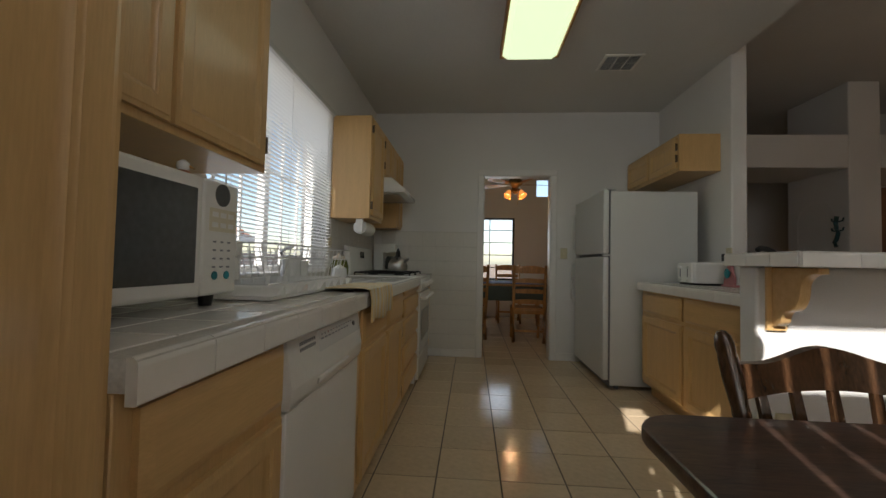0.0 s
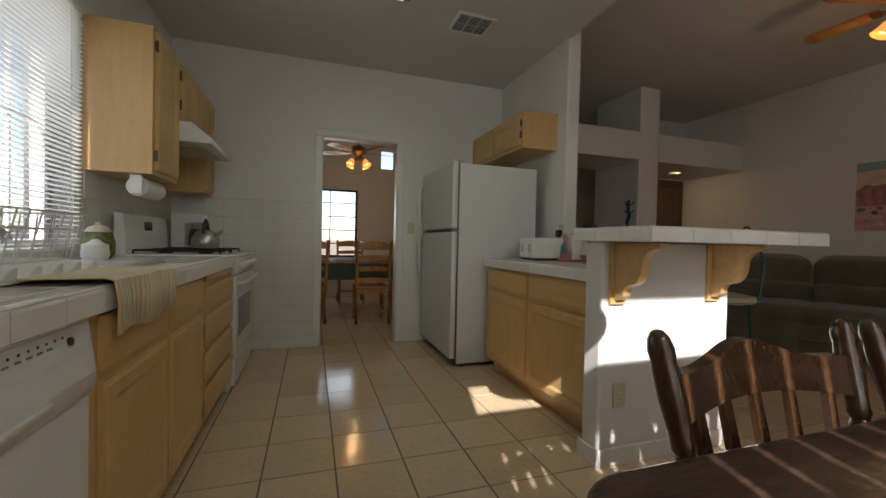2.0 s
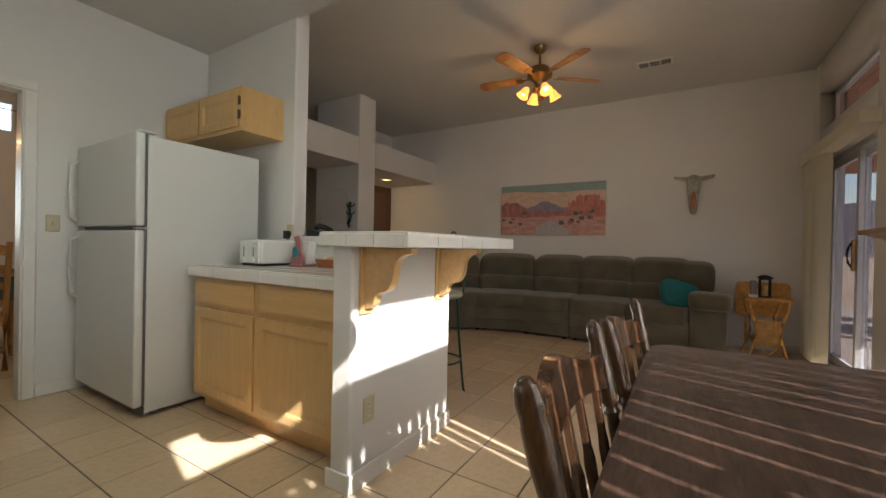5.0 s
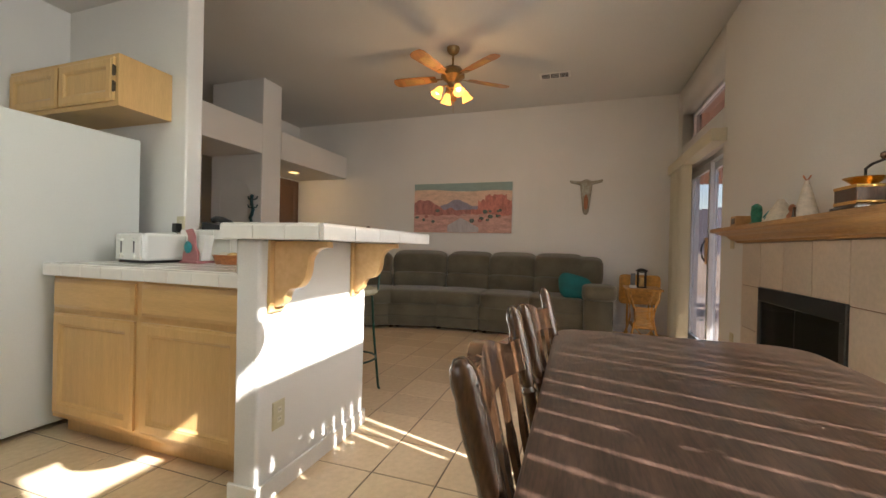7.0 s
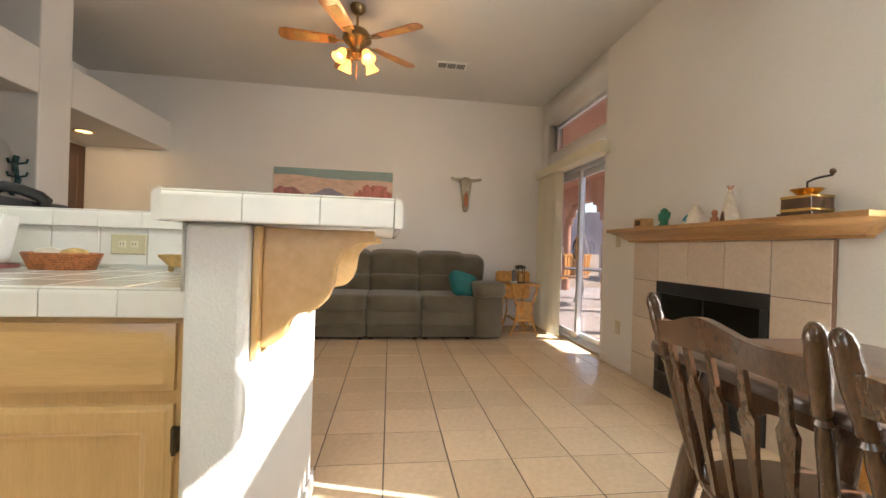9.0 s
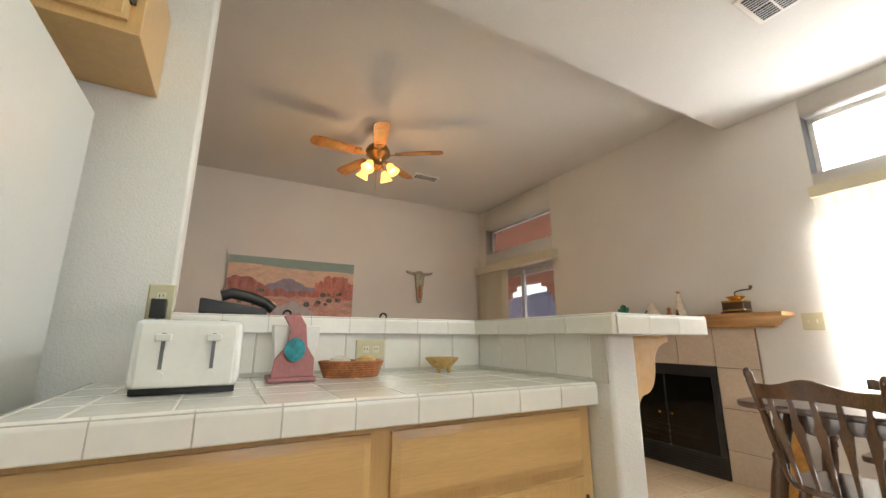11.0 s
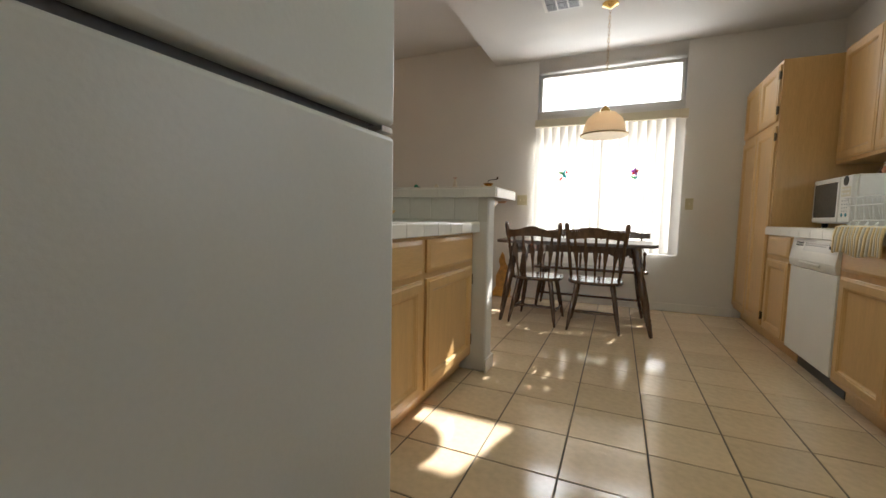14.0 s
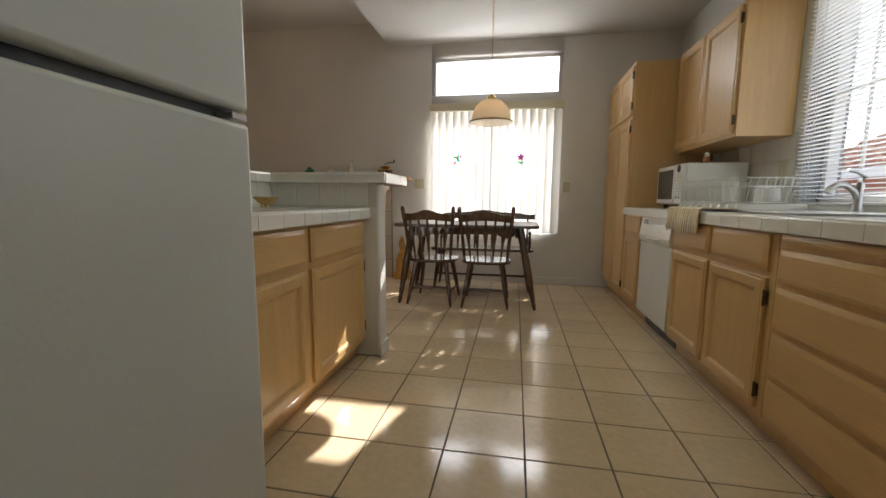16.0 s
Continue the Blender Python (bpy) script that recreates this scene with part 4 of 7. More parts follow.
rack = thing("dish_rack", "white wire dish rack on a moulded tray", "dish rack", (1.45, 1.72, 0.918))
part("tray", B(1.3, 1.62, 1.325, 2.14, 0.918, 0.927, bevel=0.003, seg=1), "white_plastic", rack)
for k in range(9):
    y = 1.33 + k * 0.09
    tr = prism(bmesh.new(), [(y, 0.9275), (y + 0.086, 0.9275), (y + 0.086, 0.957), (y + 0.074, 0.957), (y + 0.058, 0.95), (y + 0.032, 0.934), (y, 0.93)], "x", 1.3, 1.62)
    part("tray_rib", bevelled(tr, 0.002, 1), "white_plastic", rack)
for z, i in ((0.965, 0.03), (1.05, 0.01), (1.095, 0.0)):
    part("rail", sweep(bmesh.new(), [(1.3 + i, 1.33 + i, z), (1.62 - i, 1.33 + i, z), (1.62 - i, 2.08 - i, z), (1.3 + i, 2.08 - i, z)], 0.003, 6, True), "enamel", rack)
for k in range(16):
    y = 1.36 + k * 0.046
    part("wire", sweep(bmesh.new(), [(1.3, y, 1.095), (1.33, y, 0.965), (1.59, y, 0.965), (1.62, y, 1.095)], 0.0022, 5), "enamel", rack)
for k in range(7):
    x = 1.34 + k * 0.04
    part("wire", sweep(bmesh.new(), [(x, 1.33, 1.095), (x, 1.36, 0.965)], 0.0022, 5), "enamel", rack)
    part("wire", sweep(bmesh.new(), [(x, 2.08, 1.095), (x, 2.05, 0.965)], 0.0022, 5), "enamel", rack)
cup = thing("utensil_cup", "white plastic utensil cup in the dish rack", "cup", (1.36, 1.5, 0.97))
part("cup", lathe(bmesh.new(), [(0.04, 0.97), (0.05, 1.1), (0.045, 1.1), (0.036, 0.98)], pose(1.36, 1.5, 0), 16), "white_plastic", cup)
for y, r, h in ((1.93, 0.04, 0.09), (2.0, 0.045, 0.07)):
    mug = thing("mug", "white mug upside down in the dish rack", "mug", (1.4, y, 0.97), "mugs")
    part("cup", lathe(bmesh.new(), [(r, 0.97), (r * 0.95, 0.97 + h), (r * 0.4, 0.97 + h + 0.004)], pose(1.4, y, 0), 16), "enamel", mug)
tw = thing("dish_towel", "yellow and white striped towel hanging over the counter", "towel", (1.8, 1.95, 0.86))
for k in range(19):
    tb = bmesh.new()
    y0, y1 = 1.755 + k * 0.0225, 1.755 + (k + 1) * 0.0225
    pts = [(1.62, 0.928), (1.7, 0.93), (1.79, 0.932), (1.808, 0.925), (1.815, 0.88)]
    for a, b in ((0.0, 0.006),):
        rows = []
        for x, z in pts + [(1.816, 0.792 + 0.008 * math.sin(k * 0.5))]:
            w = 0.006 * math.sin(k * 0.65 + z * 9)
            rows.append([tb.verts.new((x + w, y0, z)), tb.verts.new((x + 0.006 * math.sin((k + 1) * 0.65 + z * 9), y1, z))])
        for p, q in zip(rows, rows[1:]):
            tb.faces.new((p[0], p[1], q[1], q[0]))
    ob = part("stripe", tb, "towel" if k % 2 == 0 else "towel_w", tw)
    md = ob.modifiers.new("thick", "SOLIDIFY")
    md.thickness = 0.004
jar = thing("jar", "olive glazed canister with a wooden lid", "jar", (1.24, 3.05, 0.916))
part("jar", lathe(bmesh.new(), [(0.05, 0.916), (0.068, 0.94), (0.07, 1.0), (0.055, 1.05)], pose(1.24, 3.05, 0), 18), "green", jar)
part("lid", lathe(bmesh.new(), [(0.056, 1.05), (0.04, 1.075), (0.012, 1.085), (0.015, 1.1)], pose(1.24, 3.05, 0), 18), "hide", jar)
jar = thing("jar", "small white sugar jar with a lid", "jar", (1.3, 2.88, 0.916))
part("jar", lathe(bmesh.new(), [(0.045, 0.916), (0.055, 0.94), (0.05, 0.99), (0.03, 1.0), (0.012, 1.015)], pose(1.3, 2.88, 0), 18), "enamel", jar)
pt = thing("paper_towel", "white paper towel roll under the wall cabinet", "paper towel", (1.33, 3.4, 1.32))
part("roll", tube(bmesh.new(), (1.33, 3.26, 1.315), (1.33, 3.54, 1.315), 0.055, n=24), "paper", pt)
part("holder", B(1.3, 1.36, 3.235, 3.252, 1.27, 1.379, bevel=0.004), "white_plastic", pt)

# blinds of the kitchen window
blind = thing("venetian_blind", "white aluminium mini blinds, lowered with open slats", "blinds", (WW + 0.03, 2.43, 1.0))
part("headrail", B(WW + 0.006, WW + 0.045, 1.72, 3.15, 2.17, 2.205, bevel=0.004), "enamel", blind)
for k in range(52):
    z = 0.99 + k * 0.0228
    sl = bmesh.new()
    c, s = math.cos(radians(10)), math.sin(radians(10))
    vs = []
    for d, h in ((-0.0125, -0.0), (0, 0.0022), (0.0125, 0.0)):
        vs.append([sl.verts.new((WW + 0.026 + d * c, y, z + d * s + h)) for y in (1.725, 3.145)])
    for p, q in zip(vs, vs[1:]):
        sl.faces.new((p[0], q[0], q[1], p[1]))
    part("slat", sl, "slat", blind)
lad = bmesh.new()
for y in (1.85, 2.43, 3.02):
    tube(lad, (WW + 0.04, y, 0.98), (WW + 0.04, y, 2.18), 0.0012, n=5)
tube(lad, (WW + 0.05, 1.8, 1.35), (WW + 0.05, 1.8, 2.16), 0.003, n=6)
part("ladder_cord", lad, "enamel", blind)

# east counter things
toaster = thing("toaster", "white four-slot toaster with two levers", "toaster", (3.95, 3.17, 0.916))
part("case", B(3.85, 4.13, 3.03, 3.32, 0.93, 1.105, bevel=0.02, seg=3), "enamel", toaster)
part("front", B(3.835, 3.852, 3.05, 3.3, 0.935, 1.095, bevel=0.006), "white_plastic", toaster)
for y in (3.11, 3.24):
    part("lever", B(3.815, 3.838, y - 0.02, y + 0.02, 1.05, 1.068, bevel=0.003), "white_plastic", toaster)
    part("slot", B(3.832, 3.8345, y - 0.005, y + 0.005, 0.98, 1.07), "gasket", toaster)
    part("knob", tube(bmesh.new(), (3.82, y, 0.96), (3.836, y, 0.96), 0.016), "white_plastic", toaster)
    part("bread_slot", B(3.88, 4.1, y - 0.035, y - 0.01, 1.1035, 1.106), "black", toaster)
part("base", B(3.86, 4.12, 3.04, 3.31, 0.917, 0.932), "black", toaster)
toaster.location.y += 0.13
toaster.scale = (0.9, 0.78, 0.9)
nap = thing("napkin_holder", "dusty pink wooden napkin holder with a turquoise figure", "napkin holder", (4.06, 2.86, 0.916))
part("base", B(4.0, 4.12, 2.76, 2.94, 0.917, 0.932, bevel=0.003), "pink", nap)
pts = [(2.77, 0.932), (2.93, 0.932), (2.92, 0.99), (2.88, 1.03), (2.87, 1.09), (2.9, 1.13), (2.84, 1.14), (2.81, 1.1), (2.8, 1.03), (2.77, 0.99)]
part("cutout", bevelled(prism(bmesh.new(), pts, "x", 4.01, 4.025), 0.003), "pink", nap)
part("ornament", lathe(bmesh.new(), [(0.01, 0), (0.035, 0.004), (0.04, 0.01), (0.02, 0.014)], pose(4.008, 2.85, 1.02, 0, -90, 0), 10), "turq", nap)
part("paper_napkin", bevelled(prism(bmesh.new(), [(2.78, 0.933), (2.91, 0.933), (2.93, 1.1), (2.74, 1.1)], "x", 4.04, 4.1), 0.003), "paper", nap)
nap.location.y += 0.19
nap.scale = (1, 0.75, 0.9)
bas = thing("bread_basket", "woven cane basket with bread rolls", "basket", (4.1, 2.56, 0.916))
wv = bmesh.new()
for k in range(7):
    a = 0.06 + k * 0.0035
    sweep(wv, [(4.1 + a * 0.8 * math.cos(t), 2.56 + (a + 0.045) * math.sin(t), 0.92 + k * 0.0075) for t in [2 * math.pi * i / 28 for i in range(28)]], 0.0052, 6, True)
part("weave", wv, "wicker_d", bas)
part("base", lathe(bmesh.new(), [(0.06, 0.917), (0.06, 0.92)], Matrix.Translation((4.1, 2.56, 0)) @ Matrix.Diagonal((0.8, 1.7, 1, 1)), 20), "wicker_d", bas)
for dx, dy, mt in ((-0.015, -0.045, "bread"), (0.0, 0.04, "hide")):
    r = lathe(bmesh.new(), [(0.01, 0.945), (0.032, 0.95), (0.038, 0.962), (0.03, 0.978), (0.01, 0.985)], pose(4.1 + dx, 2.56 + dy, 0), 14)
    roll = thing("bread_roll", "pale bread roll in the basket", "bread", (4.1 + dx, 2.56 + dy, 0.945), "bread rolls")
    part("crust", r, mt, roll)
    roll.location.y += 0.28
bas.location.y += 0.28
bas.scale = (0.9, 0.86, 1)
bowl = thing("bowl", "small brown glazed bowl on three feet", "bowl", (4.1, 2.34, 0.916))
part("bowl", lathe(bmesh.new(), [(0.012, 0.93), (0.035, 0.936), (0.062, 0.965), (0.064, 0.972), (0.056, 0.968), (0.03, 0.944)], pose(4.1, 2.34, 0), 20), "bread", bowl)
for k in range(3):
    a = 2 * math.pi * k / 3
    part("foot", tube(bmesh.new(), (4.1 + 0.028 * math.cos(a), 2.34 + 0.028 * math.sin(a), 0.917), (4.1 + 0.024 * math.cos(a), 2.34 + 0.024 * math.sin(a), 0.937), 0.007, 0.009, 8), "bread", bowl)
bowl.location.y += 0.15
ph = thing("telephone", "black desk telephone on the bar ledge", "telephone", (4.4, 3.05, 1.121))
part("base", bevelled(prism(bmesh.new(), [(2.93, 1.121), (3.2, 1.121), (3.2, 1.19), (2.93, 1.15)], "x", 4.3, 4.5), 0.008), "black", ph)
part("handset", sweep(bmesh.new(), [(4.34, 2.9, 1.15), (4.34, 2.93, 1.175), (4.34, 3.0, 1.2), (4.34, 3.08, 1.215), (4.34, 3.12, 1.2)], 0.024, 10), "black", ph)
ph.location.y += 0.15
ph.scale = (0.85, 0.8, 0.85)


def plate(name, label, axis, face, side, u, z, w=0.072, h=0.116, kind="outlet"):
    p = thing(name, label, kind, (face, u, z) if axis == "x" else (u, face, z))
    part("plate", panel(bmesh.new(), axis, face + side * 0.0008, side, u - w / 2, u + w / 2, z - h / 2, z + h / 2, [(0, 0), (0, 0.003), (0.004, 0.006)]), "almond", p)
    if kind == "outlet":
        for d in (-0.02, 0.02):
            du, dz = (0, d) if h > w else (d, 0)
            part("socket", panel(bmesh.new(), axis, face + side * 0.0065, side, u + du - 0.012, u + du + 0.012, z + dz - 0.012, z + dz + 0.012, [(0, 0), (0, 0.0015), (0.002, 0.002)]), "cream", p)
            sl = bmesh.new()
            for e in (-0.005, 0.005):
                panel(sl, axis, face + side * 0.0086, side, u + du + e - 0.0012, u + du + e + 0.0012, z + dz - 0.002, z + dz + 0.006, [(0, 0), (0, 0.0004)])
            part("slot", sl, "black", p)
    else:
        n = max(1, round(w / 0.06))
        for k in range(n):
            uu = u + (k - (n - 1) / 2) * 0.045
            part("toggle", panel(bmesh.new(), axis, face + side * 0.0065, side, uu - 0.005, uu + 0.005, z - 0.011, z + 0.011, [(0, 0), (0.001, 0.008)]), "cream", p)


plate("outlet", "almond double outlet on the low wall", "y", 2.1, -1, 3.665, 0.33)
plate("outlet", "almond outlet on the tile backsplash", "x", 4.24, -1, 2.73, 1.0, 0.116, 0.072)
plate("outlet", "almond outlet with a plugged charger above the toaster", "x", 4.25, -1, 3.42, 1.15)
plate("outlet", "almond outlet near the fireplace", "y", SW, 1, 6.0, 0.36)
plate("outlet", "almond outlet on the window wall tiles", "x", WW + 0.008, 1, 1.58, 1.17)
plate("outlet", "almond outlet beside the window", "x", WW + 0.008, 1, 3.19, 1.17)
plate("light_switch", "almond switch plate beside the doorway", "y", NW, -1, 3.24, 1.17, kind="light switch")
plate("light_switch", "almond double switch plate beside the window", "y", SW, 1, 3.91, 1.16, 0.116, 0.116, kind="light switch")
plate("light_switch", "almond switch plate beside the mantel", "y", SW, 1, 6.03, 1.14, kind="light switch")
plate("light_switch", "almond switch plate beside the pantry", "y", SW, 1, 2.2, 1.12, kind="light switch")
chg = thing("charger", "small black plug-in charger", "charger", (4.23, 3.42, 1.13))
part("body", B(4.2, 4.241, 3.4, 3.44, 1.1, 1.16, bevel=0.004), "black", chg)
part("cord", sweep(bmesh.new(), [(4.215, 3.42, 1.1), (4.22, 3.38, 1.07), (4.24, 3.31, 1.115), (4.27, 3.28, 1.126), (4.34, 3.2, 1.126)], 0.0025, 6), "black", chg)

# kitchen ceiling
lightbox = thing("fluorescent_light", "lit fluorescent ceiling light in a wooden frame", "ceiling light", (2.65, 2.8, KC))
LX0, LX1, LY0, LY1 = 2.42, 2.88, 2.05, 3.27
fr = bmesh.new()
for a in ((LX0, LX1, LY0, LY0 + 0.02), (LX0, LX1, LY1 - 0.02, LY1), (LX0, LX0 + 0.02, LY0 + 0.02, LY1 - 0.02), (LX1 - 0.02, LX1, LY0 + 0.02, LY1 - 0.02)):
    box(fr, *a, KC - 0.075, KC - 0.001, bevel=0.004, seg=1)
part("frame", fr, "honey", lightbox)
df = prism(bmesh.new(), [(LX0 + 0.02, KC - 0.06), (LX0 + 0.06, KC - 0.09), (LX1 - 0.06, KC - 0.09), (LX1 - 0.02, KC - 0.06)], "y", LY0 + 0.02, LY1 - 0.02)
part("diffuser", df, "tube", lightbox)


def vent(x, y, w, l, z, cols, rows):
    v = thing("ceiling_vent", "white slatted ceiling air vent", "vent", (x, y, z), "ceiling vents")
    part("frame", panel_down(x - w / 2, x + w / 2, y - l / 2, y + l / 2, z), "trim", v)
    for i in range(cols):
        for j in range(rows):
            a, b = x - w / 2 + 0.025 + i * (w - 0.04) / cols, y - l / 2 + 0.025 + j * (l - 0.04) / rows
            cw, cl = (w - 0.04) / cols - 0.012, (l - 0.04) / rows - 0.012
            part("backing", B(a, a + cw, b, b + cl, z - 0.0135, z - 0.012), "black", v)
            sl = bmesh.new()
            for k in range(6):
                box(sl, a, a + cw, b + cl * k / 6, b + cl * k / 6 + 0.004, z - 0.017, z - 0.0137)
            part("slat", sl, "alu", v)


def panel_down(x0, x1, y0, y1, z):
    return bevelled(B(x0, x1, y0, y1, z - 0.012, z - 0.001), 0.004, 1)


vent(3.425, 3.49, 0.31, 0.27, KC, 3, 2)
vent(3.37, 0.96, 0.31, 0.29, KC, 3, 2)
vent(6.95, 1.2, 0.16, 0.34, LC, 1, 3)

# ---- breakfast nook ----
LEG = [(0, 0.012), (0.03, 0.017), (0.12, 0.02), (0.14, 0.026), (0.16, 0.02), (0.19, 0.027), (0.21, 0.022), (0.35, 0.031), (0.6, 0.034), (0.68, 0.03), (0.7, 0.036), (0.73, 0.03), (0.76, 0.037), (0.79, 0.03), (0.9, 0.036), (1.0, 0.036)]


def scaled(profile, k):
    return [(s, r * k) for s, r in profile]


def rounded(x0, x1, y0, y1, r, n=7):
    pts = []
    for cx, cy, a0 in ((x1 - r, y0 + r, -90), (x1 - r, y1 - r, 0), (x0 + r, y1 - r, 90), (x0 + r, y0 + r, 180)):
        for i in range(n + 1):
            a = radians(a0 + 90 * i / n)
            pts.append((cx + r * math.cos(a), cy + r * math.sin(a)))
    return pts


TX0, TX1, TY0, TY1 = 2.545, 3.87, 0.24, 1.0
table = thing("dining_table", "dark-stained wooden table with rounded corners and turned legs", "table", ((TX0 + TX1) / 2, (TY0 + TY1) / 2, 0))
part("tabletop", bevelled(prism(bmesh.new(), rounded(TX0, TX1, TY0, TY1, 0.1), "z", 0.722, 0.75), 0.006, 2, 50), "dark_x", table)
ap = bmesh.new()
for y in (TY0 + 0.12, TY1 - 0.12):
    pts = [(TX0 + 0.2, 0.721), (TX0 + 0.2, 0.66)]
    for k in range(1, 9):
        pts.append((TX0 + 0.2 + 0.17 * k / 8, 0.66 - 0.035 * math.sin(math.pi * k / 8)))
    pts += [(TX1 - 0.37, 0.65)]
    for k in range(1, 9):
        pts.append((TX1 - 0.37 + 0.17 * k / 8, 0.66 - 0.035 * math.sin(math.pi * k / 8)))
    pts += [(TX1 - 0.2, 0.721)]
    prism(ap, pts, "y", y - 0.01, y + 0.01)
for x in (TX0 + 0.2, TX1 - 0.2):
    box(ap, x - 0.01, x + 0.01, TY0 + 0.13, TY1 - 0.13, 0.63, 0.721)
part("apron", ap, "dark", table)
for sx in (0, 1):
    for sy in (0, 1):
        top = (TX0 + 0.17 if sx == 0 else TX1 - 0.17, TY0 + 0.14 if sy == 0 else TY1 - 0.14, 0.721)
        foot = (TX0 + 0.02 if sx == 0 else TX1 - 0.06, TY0 + 0.08 if sy == 0 else TY1 - 0.05, 0.0)
        part("leg", turned(bmesh.new(), foot, top, scaled(LEG, 1.0)), "dark", table)


def dining_chair():
    """A dark turned chair at the origin, its back towards +y."""
    c = thing("dining_chair", "dark-stained wooden chair with arrow spindles and turned posts", "chair", group="dark chairs at the table")
    pts = []
    for i in range(36):
        a = 2 * math.pi * i / 36
        x, y = math.cos(a), math.sin(a)
        pts.append((0.225 * math.copysign(abs(x) ** 0.7, x), 0.21 * math.copysign(abs(y) ** 0.75, y)))
    part("seat", bevelled(prism(bmesh.new(), pts, "z", 0.415, 0.445), 0.01, 3, 50), "chairseat", c)
    for sx in (-1, 1):
        for sy in (-1, 1):
            part("leg", turned(bmesh.new(), (sx * 0.205, sy * 0.225, 0), (sx * 0.14, sy * 0.14, 0.417), scaled(LEG, 0.62)), "dark", c)
    SP = [(0, 0.007), (0.1, 0.009), (0.2, 0.013), (0.25, 0.009), (0.4, 0.012), (0.5, 0.014), (0.6, 0.012), (0.75, 0.009), (0.8, 0.013), (0.9, 0.009), (1, 0.007)]
    for sx in (-1, 1):
        part("stretcher", turned(bmesh.new(), (sx * 0.188, -0.185, 0.13), (sx * 0.188, 0.185, 0.13), SP, 10), "dark", c)
    part("stretcher", turned(bmesh.new(), (-0.186, 0.0, 0.132), (0.186, 0.0, 0.132), SP, 10), "dark", c)
    part("stretcher", turned(bmesh.new(), (-0.182, 0.19, 0.17), (0.182, 0.19, 0.17), SP, 10), "dark", c)
    POST = [(0, 0.012), (0.06, 0.016), (0.3, 0.021), (0.55, 0.02), (0.6, 0.017), (0.62, 0.024), (0.64, 0.018), (0.66, 0.024), (0.69, 0.022), (0.8, 0.027), (0.88, 0.026), (0.9, 0.024), (0.915, 0.025), (0.94, 0.026), (0.975, 0.021), (0.995, 0.012), (1.0, 0.002)]
    for sx in (-1, 1):
        part("back_post", turned(bmesh.new(), (sx * 0.185, 0.165, 0.44), (sx * 0.232, 0.285, 0.96), scaled(POST, 0.74), 16), "dark", c)
    rail = []
    n = 24
    for i in range(n + 1):
        u = -1 + 2 * i / n
        rail.append((u * 0.222, 0.882 + 0.042 * math.exp(-(u / 0.45) ** 2) + 0.006 * math.exp(-((abs(u) - 0.9) / 0.2) ** 2)))
    for i in range(n, -1, -1):
        u = -1 + 2 * i / n
        rail.append((u * 0.218, 0.815 + 0.018 * math.cos(u * math.pi * 0.5)))
    rb = bmesh.new()
    lo, hi = [], []
    for x, z in rail:
        y = 0.165 + (z - 0.44) * 0.23 + 0.035 * (1 - (x / 0.225) ** 2)
        lo.append(rb.verts.new((x, y - 0.012, z)))
        hi.append(rb.verts.new((x, y + 0.012, z)))
    k = len(rail)
    for i in range(n):
        rb.faces.new((lo[i], lo[i + 1], lo[k - 2 - i], lo[k - 1 - i]))
        rb.faces.new((hi[i], hi[k - 1 - i], hi[k - 2 - i], hi[i + 1]))
    for i in range(k):
        rb.faces.new((lo[i], hi[i], hi[(i + 1) % k], lo[(i + 1) % k]))
    bmesh.ops.recalc_face_normals(rb, faces=rb.faces)
    part("crest_rail", rb, "dark", c)
    for i in range(5):
        u = (-2 + i) / 2.6
        x0, x1, y0, y1 = u * 0.17, u * 0.215, 0.185 + 0.02 * (1 - u * u), 0.165 + 0.39 * 0.23 + 0.035 * (1 - u * u)
        sp = [(-0.006, 0), (-0.008, 0.2), (-0.011, 0.42), (-0.022, 0.68), (-0.011, 0.74), (-0.009, 1.0), (0.009, 1.0), (0.011, 0.74), (0.022, 0.68), (0.011, 0.42), (0.008, 0.2), (0.006, 0)]
        sb_ = bmesh.new()
        rows = []
        for d in (-0.006, 0.006):
            rows.append([sb_.verts.new((x0 + (x1 - x0) * s + w, y0 + (y1 - y0) * s + d, 0.44 + 0.4 * s)) for w, s in sp])
        m_ = len(sp)
        for i2 in range(m_ // 2 - 1):
            sb_.faces.new((rows[0][i2], rows[0][i2 + 1], rows[0][m_ - 2 - i2], rows[0][m_ - 1 - i2]))
            sb_.faces.new((rows[1][i2 + 1], rows[1][i2], rows[1][m_ - 1 - i2], rows[1][m_ - 2 - i2]))
        for i2 in range(m_):
            sb_.faces.new((rows[0][i2], rows[1][i2], rows[1][(i2 + 1) % m_], rows[0][(i2 + 1) % m_]))
        bmesh.ops.recalc_face_normals(sb_, faces=sb_.faces)
        part("spindle", sb_, "dark", c)
    return c


chair = dining_chair()
chair.matrix_basis = pose(3.51, 0.765, 0, 0, 0, -2) @ Matrix.Diagonal((1, 1, 0.95, 1))
copy_thing(chair, pose(3.01, 0.785, 0, 0, 0, 1))

